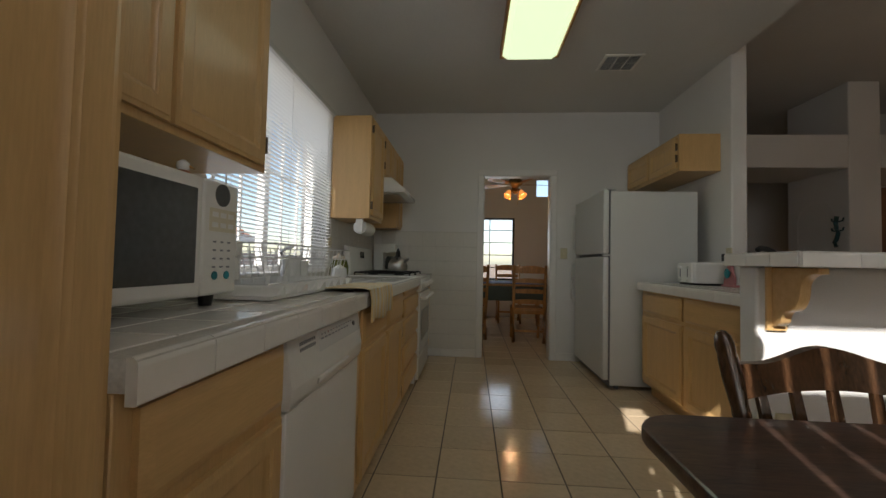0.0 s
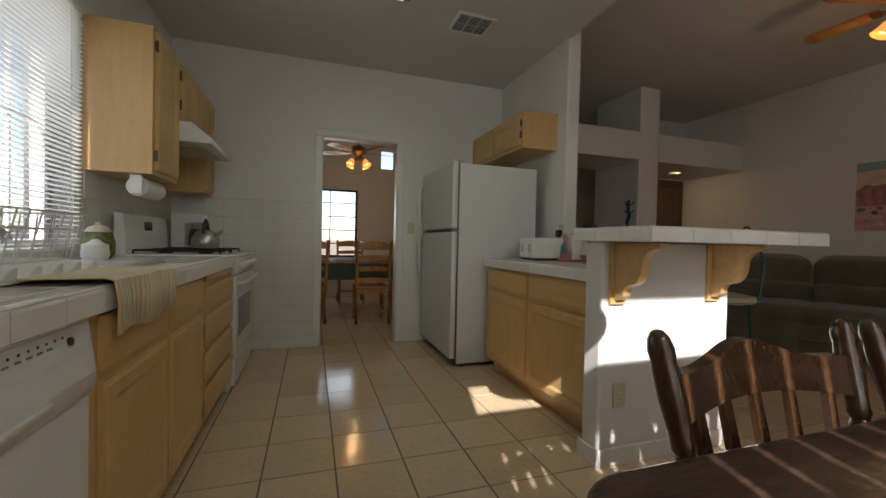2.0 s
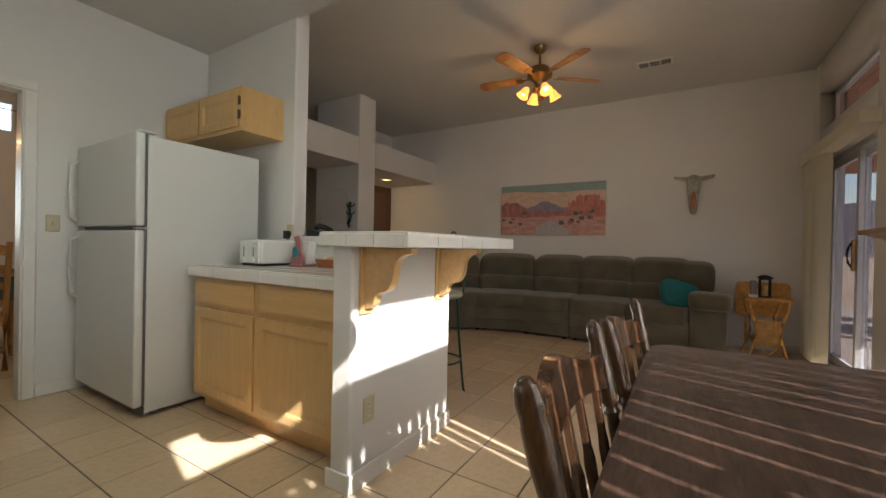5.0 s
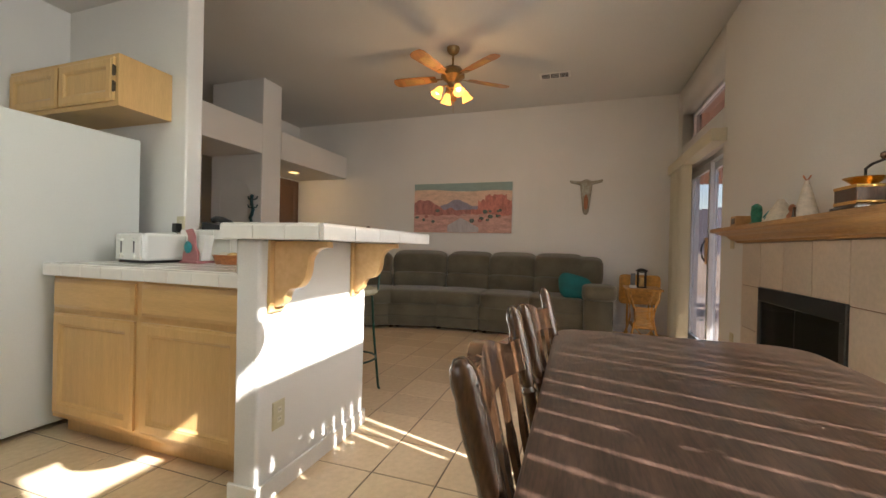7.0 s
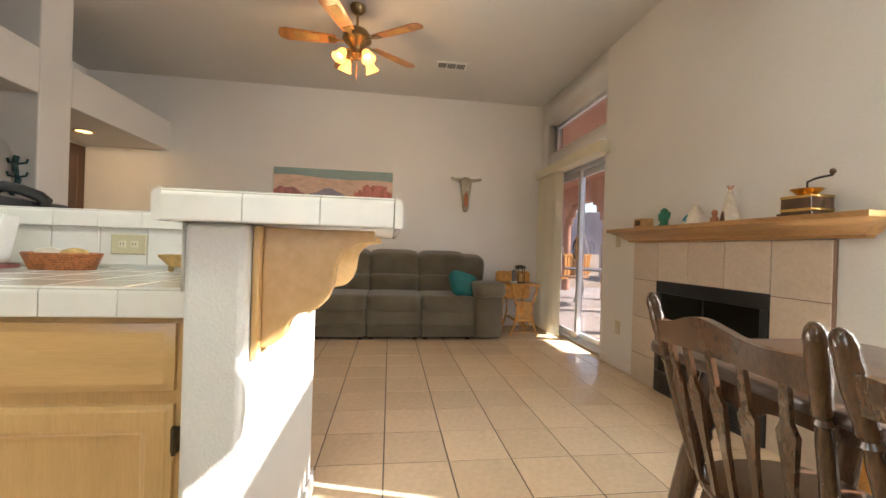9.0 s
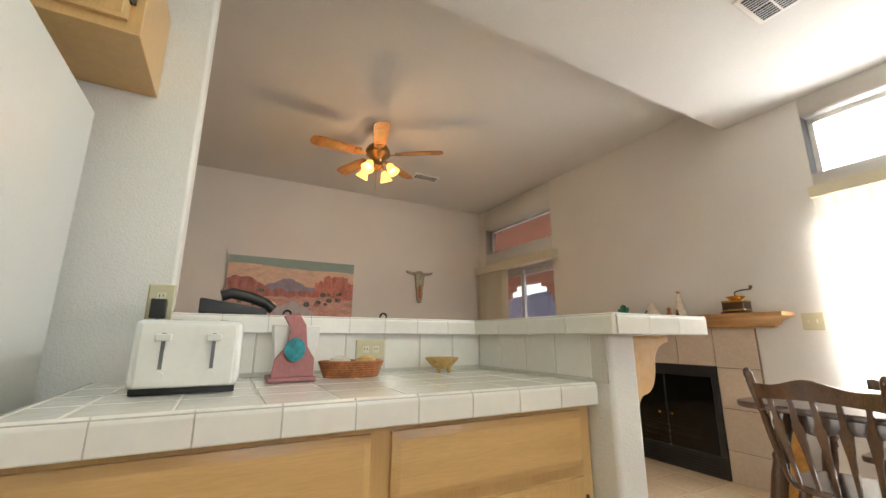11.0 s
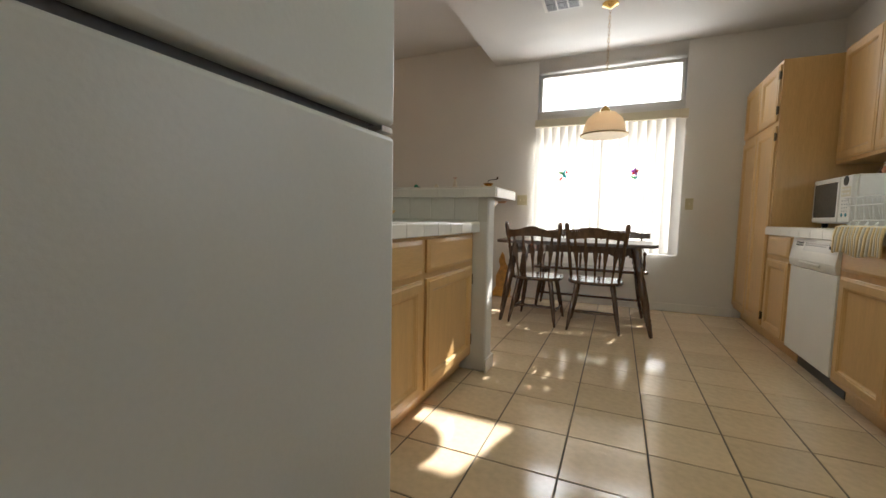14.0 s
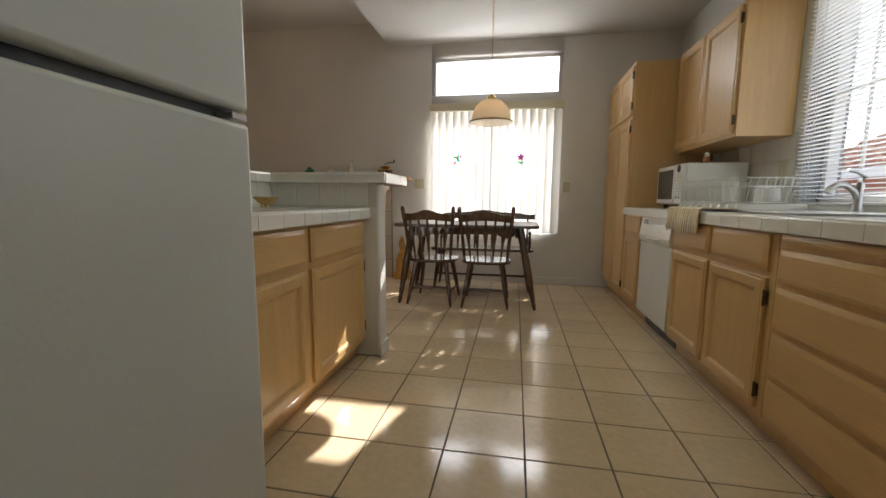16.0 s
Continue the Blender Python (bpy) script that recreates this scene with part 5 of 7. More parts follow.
bench = thing("bench", "dark-stained wooden bench with a spindle back under the window", "bench", (3.1, 0.1, 0))
part("seat", bevelled(prism(bmesh.new(), rounded(2.56, 3.66, -0.08, 0.27, 0.05), "z", 0.425, 0.455), 0.008, 2, 50), "chairseat", bench)
for x in (2.66, 3.56):
    sx = -1 if x < 3 else 1
    for y, fy in ((-0.02, -0.07), (0.2, 0.26)):
        part("leg", turned(bmesh.new(), (x + sx * 0.06, fy, 0), (x, y, 0.427), scaled(LEG, 0.7)), "dark", bench)
    part("stretcher", tube(bmesh.new(), (x + sx * 0.045, -0.05, 0.14), (x + sx * 0.045, 0.24, 0.14), 0.011, n=10), "dark", bench)
part("stretcher", tube(bmesh.new(), (2.62, 0.09, 0.14), (3.6, 0.09, 0.14), 0.012, n=10), "dark", bench)
rl = []
for i in range(41):
    u = -1 + i / 20
    rl.append((3.11 + 0.57 * u, 0.83 + 0.028 * math.cos(u * math.pi * 1.0) ** 3 + (0.012 if abs(u) > 0.93 else 0)))
rl += [(3.68, 0.745), (2.54, 0.745)]
rb = bmesh.new()
lo, hi = [], []
for x, z in rl[:41]:
    lo.append([rb.verts.new((x, -0.155, 0.755)), rb.verts.new((x, -0.155, z))])
    hi.append([rb.verts.new((x, -0.13, 0.755)), rb.verts.new((x, -0.13, z))])
for i in range(40):
    rb.faces.new((lo[i][0], lo[i + 1][0], lo[i + 1][1], lo[i][1]))
    rb.faces.new((hi[i][0], hi[i][1], hi[i + 1][1], hi[i + 1][0]))
    rb.faces.new((lo[i][1], lo[i + 1][1], hi[i + 1][1], hi[i][1]))
    rb.faces.new((lo[i][0], hi[i][0], hi[i + 1][0], lo[i + 1][0]))
for i in (0, 40):
    rb.faces.new((lo[i][0], lo[i][1], hi[i][1], hi[i][0]))
bmesh.ops.recalc_face_normals(rb, faces=rb.faces)
part("crest_rail", rb, "dark", bench)
for i in range(6):
    x = 2.62 + i * 0.196
    part("spindle", turned(bmesh.new(), (x, -0.04, 0.45), (x, -0.14, 0.765), [(0, 0.01), (0.2, 0.013), (0.3, 0.018), (0.4, 0.012), (0.6, 0.012), (0.7, 0.018), (0.8, 0.012), (1, 0.009)], 10), "dark", bench)
for x in (2.6, 3.62):
    part("armrest", sweep(bmesh.new(), [(x, -0.12, 0.66), (x, 0.05, 0.63), (x, 0.18, 0.62)], 0.018, 10), "dark", bench)
    part("arm_post", turned(bmesh.new(), (x, 0.16, 0.45), (x, 0.17, 0.62), [(0, 0.012), (0.4, 0.018), (0.6, 0.012), (1, 0.012)], 10), "dark", bench)

# pendant lamp
pend = thing("pendant_lamp", "brass pendant lamp with a frosted bell shade on a chain", "pendant lamp", (3.0, 0.76, KC))
part("canopy", lathe(bmesh.new(), [(0.065, KC - 0.001), (0.062, KC - 0.014), (0.03, KC - 0.028), (0.012, KC - 0.04)], pose(3.0, 0.76, 0), 20), "brass", pend)
part("shade", lathe(bmesh.new(), [(0.04, 1.86), (0.09, 1.845), (0.14, 1.8), (0.165, 1.74), (0.175, 1.69), (0.19, 1.662), (0.186, 1.66), (0.17, 1.69), (0.16, 1.74), (0.135, 1.796), (0.088, 1.839), (0.04, 1.852)], pose(3.0, 0.76, 0), 36), "pendglass", pend)
part("rim", lathe(bmesh.new(), [(0.186, 1.656), (0.194, 1.658), (0.196, 1.667), (0.188, 1.67)], pose(3.0, 0.76, 0), 36), "abrass", pend, "brown-banded rim")
part("cap", lathe(bmesh.new(), [(0.045, 1.855), (0.04, 1.875), (0.022, 1.895), (0.01, 1.91)], pose(3.0, 0.76, 0), 20), "brass", pend)
ch = bmesh.new()
nl = 26
for k in range(nl):
    z0 = 1.91 + (KC - 0.045 - 1.91) * k / nl
    h = (KC - 0.045 - 1.91) / nl
    pts = []
    for i in range(10):
        a = 2 * math.pi * i / 10
        o = 0.009 * math.cos(a)
        pts.append((3.0 + (o if k % 2 else 0), 0.76 + (0 if k % 2 else o), z0 + h / 2 + (h / 2 + 0.004) * math.sin(a)))
    sweep(ch, pts, 0.002, 5, True)
part("chain", ch, "brass", pend)
part("bulb", lathe(bmesh.new(), [(0.012, 1.83), (0.03, 1.79), (0.033, 1.765), (0.02, 1.735), (0.004, 1.728)], pose(3.0, 0.76, 0), 16), "bulbhot", pend)
bulb("pendant_bulb", 3.0, 0.76, 1.76, 0.6, (1.0, 0.85, 0.65))

# vertical blinds of the nook window
vb = thing("vertical_blinds", "white vertical blinds closed over the nook window", "blinds", (3.02, SW + 0.03, 0.6))
part("valance", B(2.265, 3.775, SW + 0.004, SW + 0.085, 1.98, 2.06, bevel=0.004), "cream", vb)
for k in range(17):
    x = 2.325 + k * 0.087
    v = bmesh.new()
    a = radians(29)
    rows = []
    for i in range(5):
        d = -0.0525 + 0.105 * i / 4
        bow = 0.007 * (1 - (d / 0.0525) ** 2)
        rows.append([v.verts.new((x + d * math.cos(a), SW + 0.035 + d * math.sin(a) + bow, z)) for z in (0.6, 1.985)])
    for p, q in zip(rows, rows[1:]):
        v.faces.new((p[0], q[0], q[1], p[1]))
    part("vane", v, "vane", vb)
def glass_piece(parent, name, mat, x, z, w, h, tilt, n=10):
    """A leaf-shaped piece of coloured glass in a suncatcher."""
    a = radians(tilt)
    pts = []
    for i in range(n):
        q = 2 * math.pi * i / n
        u, v = w * math.cos(q) * (1 - 0.35 * math.sin(q)), h * math.sin(q)
        pts.append((x + u * math.cos(a) - v * math.sin(a), z + u * math.sin(a) + v * math.cos(a)))
    part(name, prism(bmesh.new(), pts, "y", SW + 0.088, SW + 0.092), mat, parent)


bird = thing("suncatcher", "stained glass hummingbird suncatcher on the blinds", "ornament", (3.43, SW + 0.09, 1.43), "suncatchers")
for nm, mt, dx, dz, w, h, tl in (("body", "sun_blue", 0, 0, 0.014, 0.034, -35), ("head", "sun_red", -0.026, 0.034, 0.011, 0.013, 0), ("wing", "sun_green", 0.022, 0.022, 0.012, 0.036, -75), ("wing", "sun_blue", -0.004, 0.042, 0.010, 0.034, 20), ("tail", "sun_red", 0.03, -0.036, 0.008, 0.026, 40)):
    glass_piece(bird, nm, mt, 3.43 + dx, 1.43 + dz, w, h, tl)
bloom = thing("suncatcher", "stained glass flower suncatcher on the blinds", "ornament", (2.72, SW + 0.09, 1.43), "suncatchers")
for k in range(5):
    q = radians(90 + 72 * k)
    glass_piece(bloom, "petal", "sun_red" if k % 2 else "sun_violet", 2.72 + 0.022 * math.cos(q), 1.45 + 0.022 * math.sin(q), 0.012, 0.02, math.degrees(q) - 90)
glass_piece(bloom, "stem", "sun_green", 2.72, 1.4, 0.004, 0.03, 0)
glass_piece(bloom, "leaf", "sun_green", 2.738, 1.395, 0.009, 0.024, -50)
glass_piece(bloom, "leaf", "sun_blue", 2.702, 1.39, 0.009, 0.022, 50)

# ---- living room ----
sofa = thing("sectional_sofa", "olive green fabric sectional sofa with puffy cushions", "sofa", (7.4, 2.2, 0))


def cushion(bm, m, sx, sy, sz, p=0.35):
    """A soft block: a rounded box, puffed."""
    r = bmesh.ops.create_uvsphere(bm, u_segments=20, v_segments=12, radius=1)
    for v in r["verts"]:
        c = [math.copysign(abs(a) ** p, a) for a in v.co]
        v.co = m @ Vector((c[0] * sx / 2, c[1] * sy / 2, c[2] * sz / 2))
    return bm


def seat_unit(m, w):
    """One sofa seat in its own frame: back at +x, w wide along y."""
    part("base", cushion(bmesh.new(), m @ pose(0.0, 0, 0.19), 0.84, w * 1.01, 0.32, 0.1), "sofa", sofa)
    part("front_band", cushion(bmesh.new(), m @ pose(-0.4, 0, 0.26), 0.09, w * 1.0, 0.2, 0.22), "sofa", sofa)
    part("seat_cushion", cushion(bmesh.new(), m @ pose(-0.09, 0, 0.4), 0.76, w * 1.035, 0.2, 0.3), "sofa", sofa)
    part("lumbar_cushion", cushion(bmesh.new(), m @ pose(0.24, 0, 0.57, 0, -8, 0), 0.28, w * 1.04, 0.27, 0.36), "sofa", sofa)
    part("back_cushion", cushion(bmesh.new(), m @ pose(0.3, 0, 0.79, 0, -12, 0), 0.34, w * 1.06, 0.38, 0.4), "sofa", sofa)
    for y in (-w / 2 + 0.06, w / 2 - 0.06):
        part("foot", tube(bmesh.new(), m @ Vector((-0.34, y, 0)), m @ Vector((-0.34, y, 0.05)), 0.025), "dark", sofa)


for k in range(3):
    seat_unit(pose(7.45, 1.14 + k * 0.6, 0), 0.605)
seat_unit(pose(7.36, 2.97, 0, 0, 0, 16), 0.74)
seat_unit(pose(7.05, 3.6, 0, 0, 0, 42), 0.8)
part("arm", cushion(bmesh.new(), pose(7.43, 0.68, 0.28), 0.88, 0.32, 0.52, 0.18), "sofa", sofa)
part("arm_pad", cushion(bmesh.new(), pose(7.33, 0.67, 0.55, 0, 4, 0), 0.84, 0.38, 0.2, 0.45), "sofa", sofa)
part("back_cushion", cushion(bmesh.new(), pose(7.76, 0.84, 0.77, 0, -12, 0), 0.3, 0.5, 0.36, 0.42), "sofa", sofa)
pil = thing("throw_pillow", "teal throw pillow on the sofa", "pillow", (7.3, 0.85, 0.52))
part("cover", cushion(bmesh.new(), pose(7.22, 0.92, 0.6, 22, -48, 10), 0.34, 0.42, 0.13, 0.5), "teal", pil)

# wicker side table and folding table
wk = thing("side_table", "honey wicker side table with a shelf", "side table", (7.45, 0.2, 0))
part("top", bevelled(B(7.22, 7.68, 0.0, 0.37, 0.6, 0.625), 0.006), "wicker", wk)
for x in (7.25, 7.65):
    for y, s in ((0.03, -1), (0.34, 1)):
        part("leg", sweep(bmesh.new(), [(x, y + s * 0.015, 0), (x, y - s * 0.03, 0.12), (x, y - s * 0.06, 0.25), (x, y - s * 0.05, 0.4), (x, y - s * 0.01, 0.52), (x, y, 0.6)], 0.013), "wicker", wk)
wv = bmesh.new()
for k in range(14):
    z = 0.2 + k * 0.016
    sweep(wv, [(7.25, 0.085, z), (7.255, 0.185, z), (7.25, 0.285, z)], 0.007, 6)
part("woven_panel", wv, "wicker", wk)
part("shelf", B(7.25, 7.65, 0.07, 0.3, 0.17, 0.19, bevel=0.003), "wicker", wk)
vv = bmesh.new()
sweep(vv, [(7.24, 0.09, 0.19), (7.24, 0.185, 0.07), (7.24, 0.28, 0.19)], 0.009, 6)
sweep(vv, [(7.24, 0.03, 0.05), (7.24, 0.34, 0.05)], 0.009, 6)
part("brace", vv, "wicker", wk)
mag = thing("magazines", "stack of magazines on the lower shelf", "magazines", (7.45, 0.18, 0.191))
part("stack", B(7.32, 7.56, 0.1, 0.27, 0.191, 0.23, bevel=0.004), "paper", mag)
fold = thing("folding_table", "honey wooden tray table folded against the wall", "folding table", (7.8, 0.1, 0))
part("top", bevelled(prism(bmesh.new(), rounded(-0.07, 0.4, 0.38, 0.75, 0.05), "x", 7.79, 7.81), 0.004, 2, 50), "wicker", fold)
for y in (0.02, 0.3):
    part("leg", B(7.79, 7.81, y - 0.012, y + 0.012, 0, 0.38, bevel=0.003), "wicker", fold)
lan = thing("lantern", "small dark metal lantern on the side table", "lantern", (7.4, 0.2, 0.626))
lb = bmesh.new()
for sx in (-1, 1):
    for sy in (-1, 1):
        tube(lb, (7.4 + sx * 0.04, 0.2 + sy * 0.04, 0.63), (7.4 + sx * 0.04, 0.2 + sy * 0.04, 0.82), 0.006, n=6)
box(lb, 7.35, 7.45, 0.15, 0.25, 0.626, 0.64)
box(lb, 7.355, 7.445, 0.155, 0.245, 0.8, 0.81)
part("frame", lb, "iron", lan)
part("roof", lathe(bmesh.new(), [(0.085, 0.815), (0.08, 0.825), (0.05, 0.84), (0.02, 0.848)], pose(7.4, 0.2, 0, 0, 0, 45), 4), "iron", lan)
part("candle", tube(bmesh.new(), (7.4, 0.2, 0.64), (7.4, 0.2, 0.74), 0.028), "bread", lan)
hp = thing("cordless_phone", "white cordless phone in its cradle", "telephone", (7.33, 0.3, 0.626))
part("cradle", B(7.29, 7.37, 0.265, 0.335, 0.626, 0.655, bevel=0.006), "white_plastic", hp)
part("handset", B(7.315, 7.345, 0.275, 0.325, 0.65, 0.79, bevel=0.008), "gasket", hp)

# desert picture
pic = thing("desert_painting", "unframed canvas of a pink desert with mesas and mountains", "painting", (EW - 0.02, 2.54, 1.25))
PY0, PY1, PZ0, PZ1 = 1.79, 3.28, 1.255, 1.99
part("canvas", B(EW - 0.035, EW - 0.002, PY0, PY1, PZ0, PZ1, bevel=0.003), "paper", pic)
for nm, c, v in (("sky_top", (0.28, 0.38, 0.36), 0.06), ("sky_low", (0.70, 0.50, 0.38), 0.12), ("peak_range", (0.30, 0.27, 0.34), 0.15), ("hill_range", (0.42, 0.18, 0.16), 0.25), ("mesa", (0.55, 0.21, 0.17), 0.25), ("plain", (0.58, 0.34, 0.29), 0.2), ("brush", (0.12, 0.15, 0.13), 0.4), ("river", (0.48, 0.45, 0.47), 0.1)):
    M["paint_" + nm] = material("paint_" + nm, c, 0.7, vary=v, scale=7, grain=40, stretch=(1, 1, 3) if nm in ("sky_low", "sky_top", "plain") else (1, 3, 1))


def strip(name, mat, h, top, bottom, n=60, u0=0.0, u1=1.0):
    """A painted area between two curves, as a thin skin on the canvas; u runs from the north end."""
    b = bmesh.new()
    prev = None
    for i in range(n + 1):
        u = u0 + (u1 - u0) * i / n
        y = PY1 - 0.004 - u * (PY1 - PY0 - 0.008)
        cur = [b.verts.new((EW - 0.0352 - h, y, PZ0 + 0.004 + f * (PZ1 - PZ0 - 0.008))) for f in (bottom(u), max(bottom(u) + 0.001, top(u)))]
        if prev:
            b.faces.new((prev[0], prev[1], cur[1], cur[0]))
        prev = cur
    part(name, b, mat, pic, soft=False)


def rough_line(base, amp, f, seed):
    return lambda u: base + amp * (noise.noise((u * f, seed, 0)) + 0.5 * noise.noise((u * f * 3, seed, 2)))


strip("sky_top", "paint_sky_top", 0.0004, lambda u: 1.0, lambda u: 0.86 - 0.05 * u)
strip("sky_low", "paint_sky_low", 0.0008, lambda u: 0.87 - 0.05 * u + 0.015 * math.sin(9 * u), lambda u: 0.45)
strip("peak_range", "paint_peak_range", 0.0012, lambda u: 0.53 + 0.14 * math.exp(-((u - 0.45) / 0.11) ** 2) + 0.06 * noise.noise((u * 12, 1, 0)), lambda u: 0.4)
strip("hill_range", "paint_hill_range", 0.0016, lambda u: 0.46 + 0.22 * math.exp(-((u - 0.1) / 0.16) ** 2) + 0.07 * noise.noise((u * 14, 4, 0)), lambda u: 0.3)
strip("mesa", "paint_mesa", 0.002, lambda u: 0.42 + (0.33 if 0.74 < u < 0.95 else (0.22 if u > 0.67 else 0.04)) + 0.05 * noise.noise((u * 34, 7, 0)), lambda u: 0.3, 90, 0.6, 1.0)
strip("plain", "paint_plain", 0.0024, rough_line(0.36, 0.05, 6, 3), lambda u: 0.0)
strip("river", "paint_river", 0.0028, lambda u: 0.3 - abs(u - 0.5) * 1.1, lambda u: 0.0 + abs(u - 0.5) * 0.1, 30, 0.36, 0.68)
for k in range(26):
    u, f = random.random(), random.uniform(0.12, 0.4)
    if 0.42 < u < 0.6:
        continue
    b = lathe(bmesh.new(), [(0.001, 0), (random.uniform(0.015, 0.04), 0.0003), (0.001, 0.0006)], Matrix.Translation((EW - 0.0384, PY1 - 0.05 - u * (PY1 - PY0 - 0.1), PZ0 + 0.04 + f * (PZ1 - PZ0))) @ Matrix.Rotation(radians(-90), 4, "Y") @ Matrix.Diagonal((random.uniform(0.5, 0.9), 1, 1, 1)), 9)
    part("brush_mark", b, "paint_brush" if k % 3 else "paint_hill_range", pic, soft=False)

# cow skull ornament
sk = [(0.0, 0.24), (0.035, 0.235), (0.05, 0.215), (0.13, 0.22), (0.2, 0.235), (0.215, 0.22), (0.19, 0.195), (0.12, 0.18), (0.075, 0.165), (0.07, 0.1), (0.06, 0.02), (0.05, -0.06), (0.045, -0.14), (0.035, -0.2), (0.02, -0.225), (0.0, -0.23)]
full = sk + [(-x, z) for x, z in sk[-2:0:-1]]
skull = thing("skull_ornament", "carved clay cow skull hanging on the wall", "wall ornament", (EW - 0.03, 0.82, 1.5))
part("skull", bevelled(prism(bmesh.new(), [(0.82 + x, 1.745 + z) for x, z in full], "x", EW - 0.045, EW - 0.003), 0.012, 3, 40), "bone", skull)
part("blaze", lathe(bmesh.new(), [(0.002, 0.0), (0.04, 0.002), (0.03, 0.01), (0.002, 0.014)], Matrix.Translation((EW - 0.046, 0.82, 1.68)) @ Matrix.Rotation(radians(-90), 4, "Y") @ Matrix.Diagonal((2.6, 0.7, 1, 1)), 14), "rust", skull, "reddish painted blaze")


def ceiling_fan(x, y, zc, r, label, spin, lights, low):
    """A ceiling fan with a light kit, hanging from zc."""
    f = thing("ceiling_fan", label, "ceiling fan", (x, y, zc))
    d = pose(x, y, zc)
    part("canopy", lathe(bmesh.new(), [(0.065, -0.001), (0.062, -0.03), (0.04, -0.06), (0.015, -0.07)], d), "abrass", f)
    part("downrod", tube(bmesh.new(), (x, y, zc - 0.06), (x, y, zc - low + 0.1), 0.011), "abrass", f)
    part("motor", lathe(bmesh.new(), [(0.03, -low + 0.12), (0.09, -low + 0.1), (0.115, -low + 0.06), (0.12, -low + 0.02), (0.1, -low), (0.06, -low - 0.03), (0.045, -low - 0.06), (0.05, -low - 0.1), (0.02, -low - 0.14)], d, 24), "abrass", f)
    for k in range(5):
        m = d @ Matrix.Rotation(radians(spin + 72 * k), 4, "Z") @ Matrix.Translation((0, 0, -low + 0.015)) @ Matrix.Rotation(radians(11), 4, "X")
        pts = [(0.17, -0.045), (0.3, -0.058), (r - 0.06, -0.07), (r - 0.015, -0.055), (r, -0.02), (r, 0.02), (r - 0.015, 0.055), (r - 0.06, 0.07), (0.3, 0.058), (0.17, 0.045)]
        bm = prism(bmesh.new(), pts, "z", -0.003, 0.003)
        bm.transform(m)
        bl = part("blade", bm, "blade", f)
        bm = prism(bmesh.new(), [(0.3, -0.032), (r - 0.12, -0.042), (r - 0.12, 0.042), (0.3, 0.032)], "z", -0.0045, -0.0031)
        bm.transform(m)
        part("cane_inset", bm, "cane", bl, "woven cane inset")
        bm = prism(bmesh.new(), [(0.08, -0.012), (0.15, -0.01), (0.19, -0.035), (0.23, -0.03), (0.23, 0.03), (0.19, 0.035), (0.15, 0.01), (0.08, 0.012)], "z", -0.009, -0.004)
        bm.transform(m)
        part("blade_iron", bm, "abrass", f)
    for k in range(lights):
        a = radians(40 + 360 / lights * k)
        ux, uy = math.cos(a), math.sin(a)
        p0, p1 = Vector((x + 0.03 * ux, y + 0.03 * uy, zc - low - 0.08)), Vector((x + 0.12 * ux, y + 0.12 * uy, zc - low - 0.1))
        part("lamp_arm", sweep(bmesh.new(), [p0, (p0 + p1) / 2 + Vector((0, 0, 0.015)), p1], 0.008), "abrass", f)
        m = Matrix.Translation(p1) @ Vector((ux * 0.6, uy * 0.6, -1)).to_track_quat("Z", "Y").to_matrix().to_4x4()
        part("shade", lathe(bmesh.new(), [(0.02, 0), (0.034, 0.02), (0.042, 0.06), (0.06, 0.1), (0.056, 0.1), (0.04, 0.062), (0.03, 0.025)], m, 16), "bulbglass", f, "glowing amber tulip glass")
        part("bulb", lathe(bmesh.new(), [(0.01, 0.02), (0.024, 0.05), (0.02, 0.075), (0.004, 0.085)], m, 12), "bulbhot", f)
    part("pull_chain", tube(bmesh.new(), (x + 0.04, y, zc - low - 0.32), (x + 0.04, y, zc - low - 0.1), 0.002, n=5), "brass", f)
    return f


ceiling_fan(6.06, 2.13, LC, 0.62, "antique brass ceiling fan with wooden blades and four lit tulip lamps", 20, 4, 0.31)
bulb("fan_bulb", 6.06, 2.13, LC - 0.69, 2.0, r=0.12)

# fireplace
fireplace = thing("fireplace", "beige tiled gas fireplace with black glass doors", "fireplace", (5.0, SW, 0))
fbk = bmesh.new()
box(fbk, 4.25, 4.55, SW + 0.002, SW + 0.022, 0, 1.12)
box(fbk, 5.45, 5.75, SW + 0.002, SW + 0.022, 0, 1.12)
box(fbk, 4.55, 5.45, SW + 0.002, SW + 0.022, 0.832, 1.12)
part("surround", fbk, "hgrout", fireplace)
ff = bmesh.new()
for a in ((4.552, 5.448, 0.74, 0.83), (4.552, 5.448, 0.0, 0.16), (4.552, 4.6, 0.16, 0.74), (5.4, 5.448, 0.16, 0.74)):
    box(ff, a[0], a[1], SW + 0.002, SW + 0.04, a[2], a[3], bevel=0.004, seg=1)
part("frame", ff, "black", fireplace)
gl = bmesh.new()
for k in range(5):
    box(gl, 4.62, 5.38, SW + 0.04, SW + 0.043, 0.03 + k * 0.022, 0.04 + k * 0.022)
part("louvre", gl, "iron", fireplace)
part("firebox", B(4.56, 5.44, SW + 0.0025, SW + 0.006, 0.1, 0.8), "firebrick", fireplace)
for a, b in ((4.6, 4.99), (5.01, 5.4)):
    d = B(a, b, SW + 0.03, SW + 0.034, 0.16, 0.74)
    gd = part("glass_door", d, "dglass", fireplace)
    part("door_handle", tube(bmesh.new(), ((a + b) / 2 + (0.15 if a < 4.8 else -0.15), SW + 0.035, 0.42), ((a + b) / 2 + (0.15 if a < 4.8 else -0.15), SW + 0.055, 0.42), 0.01), "brass", gd)
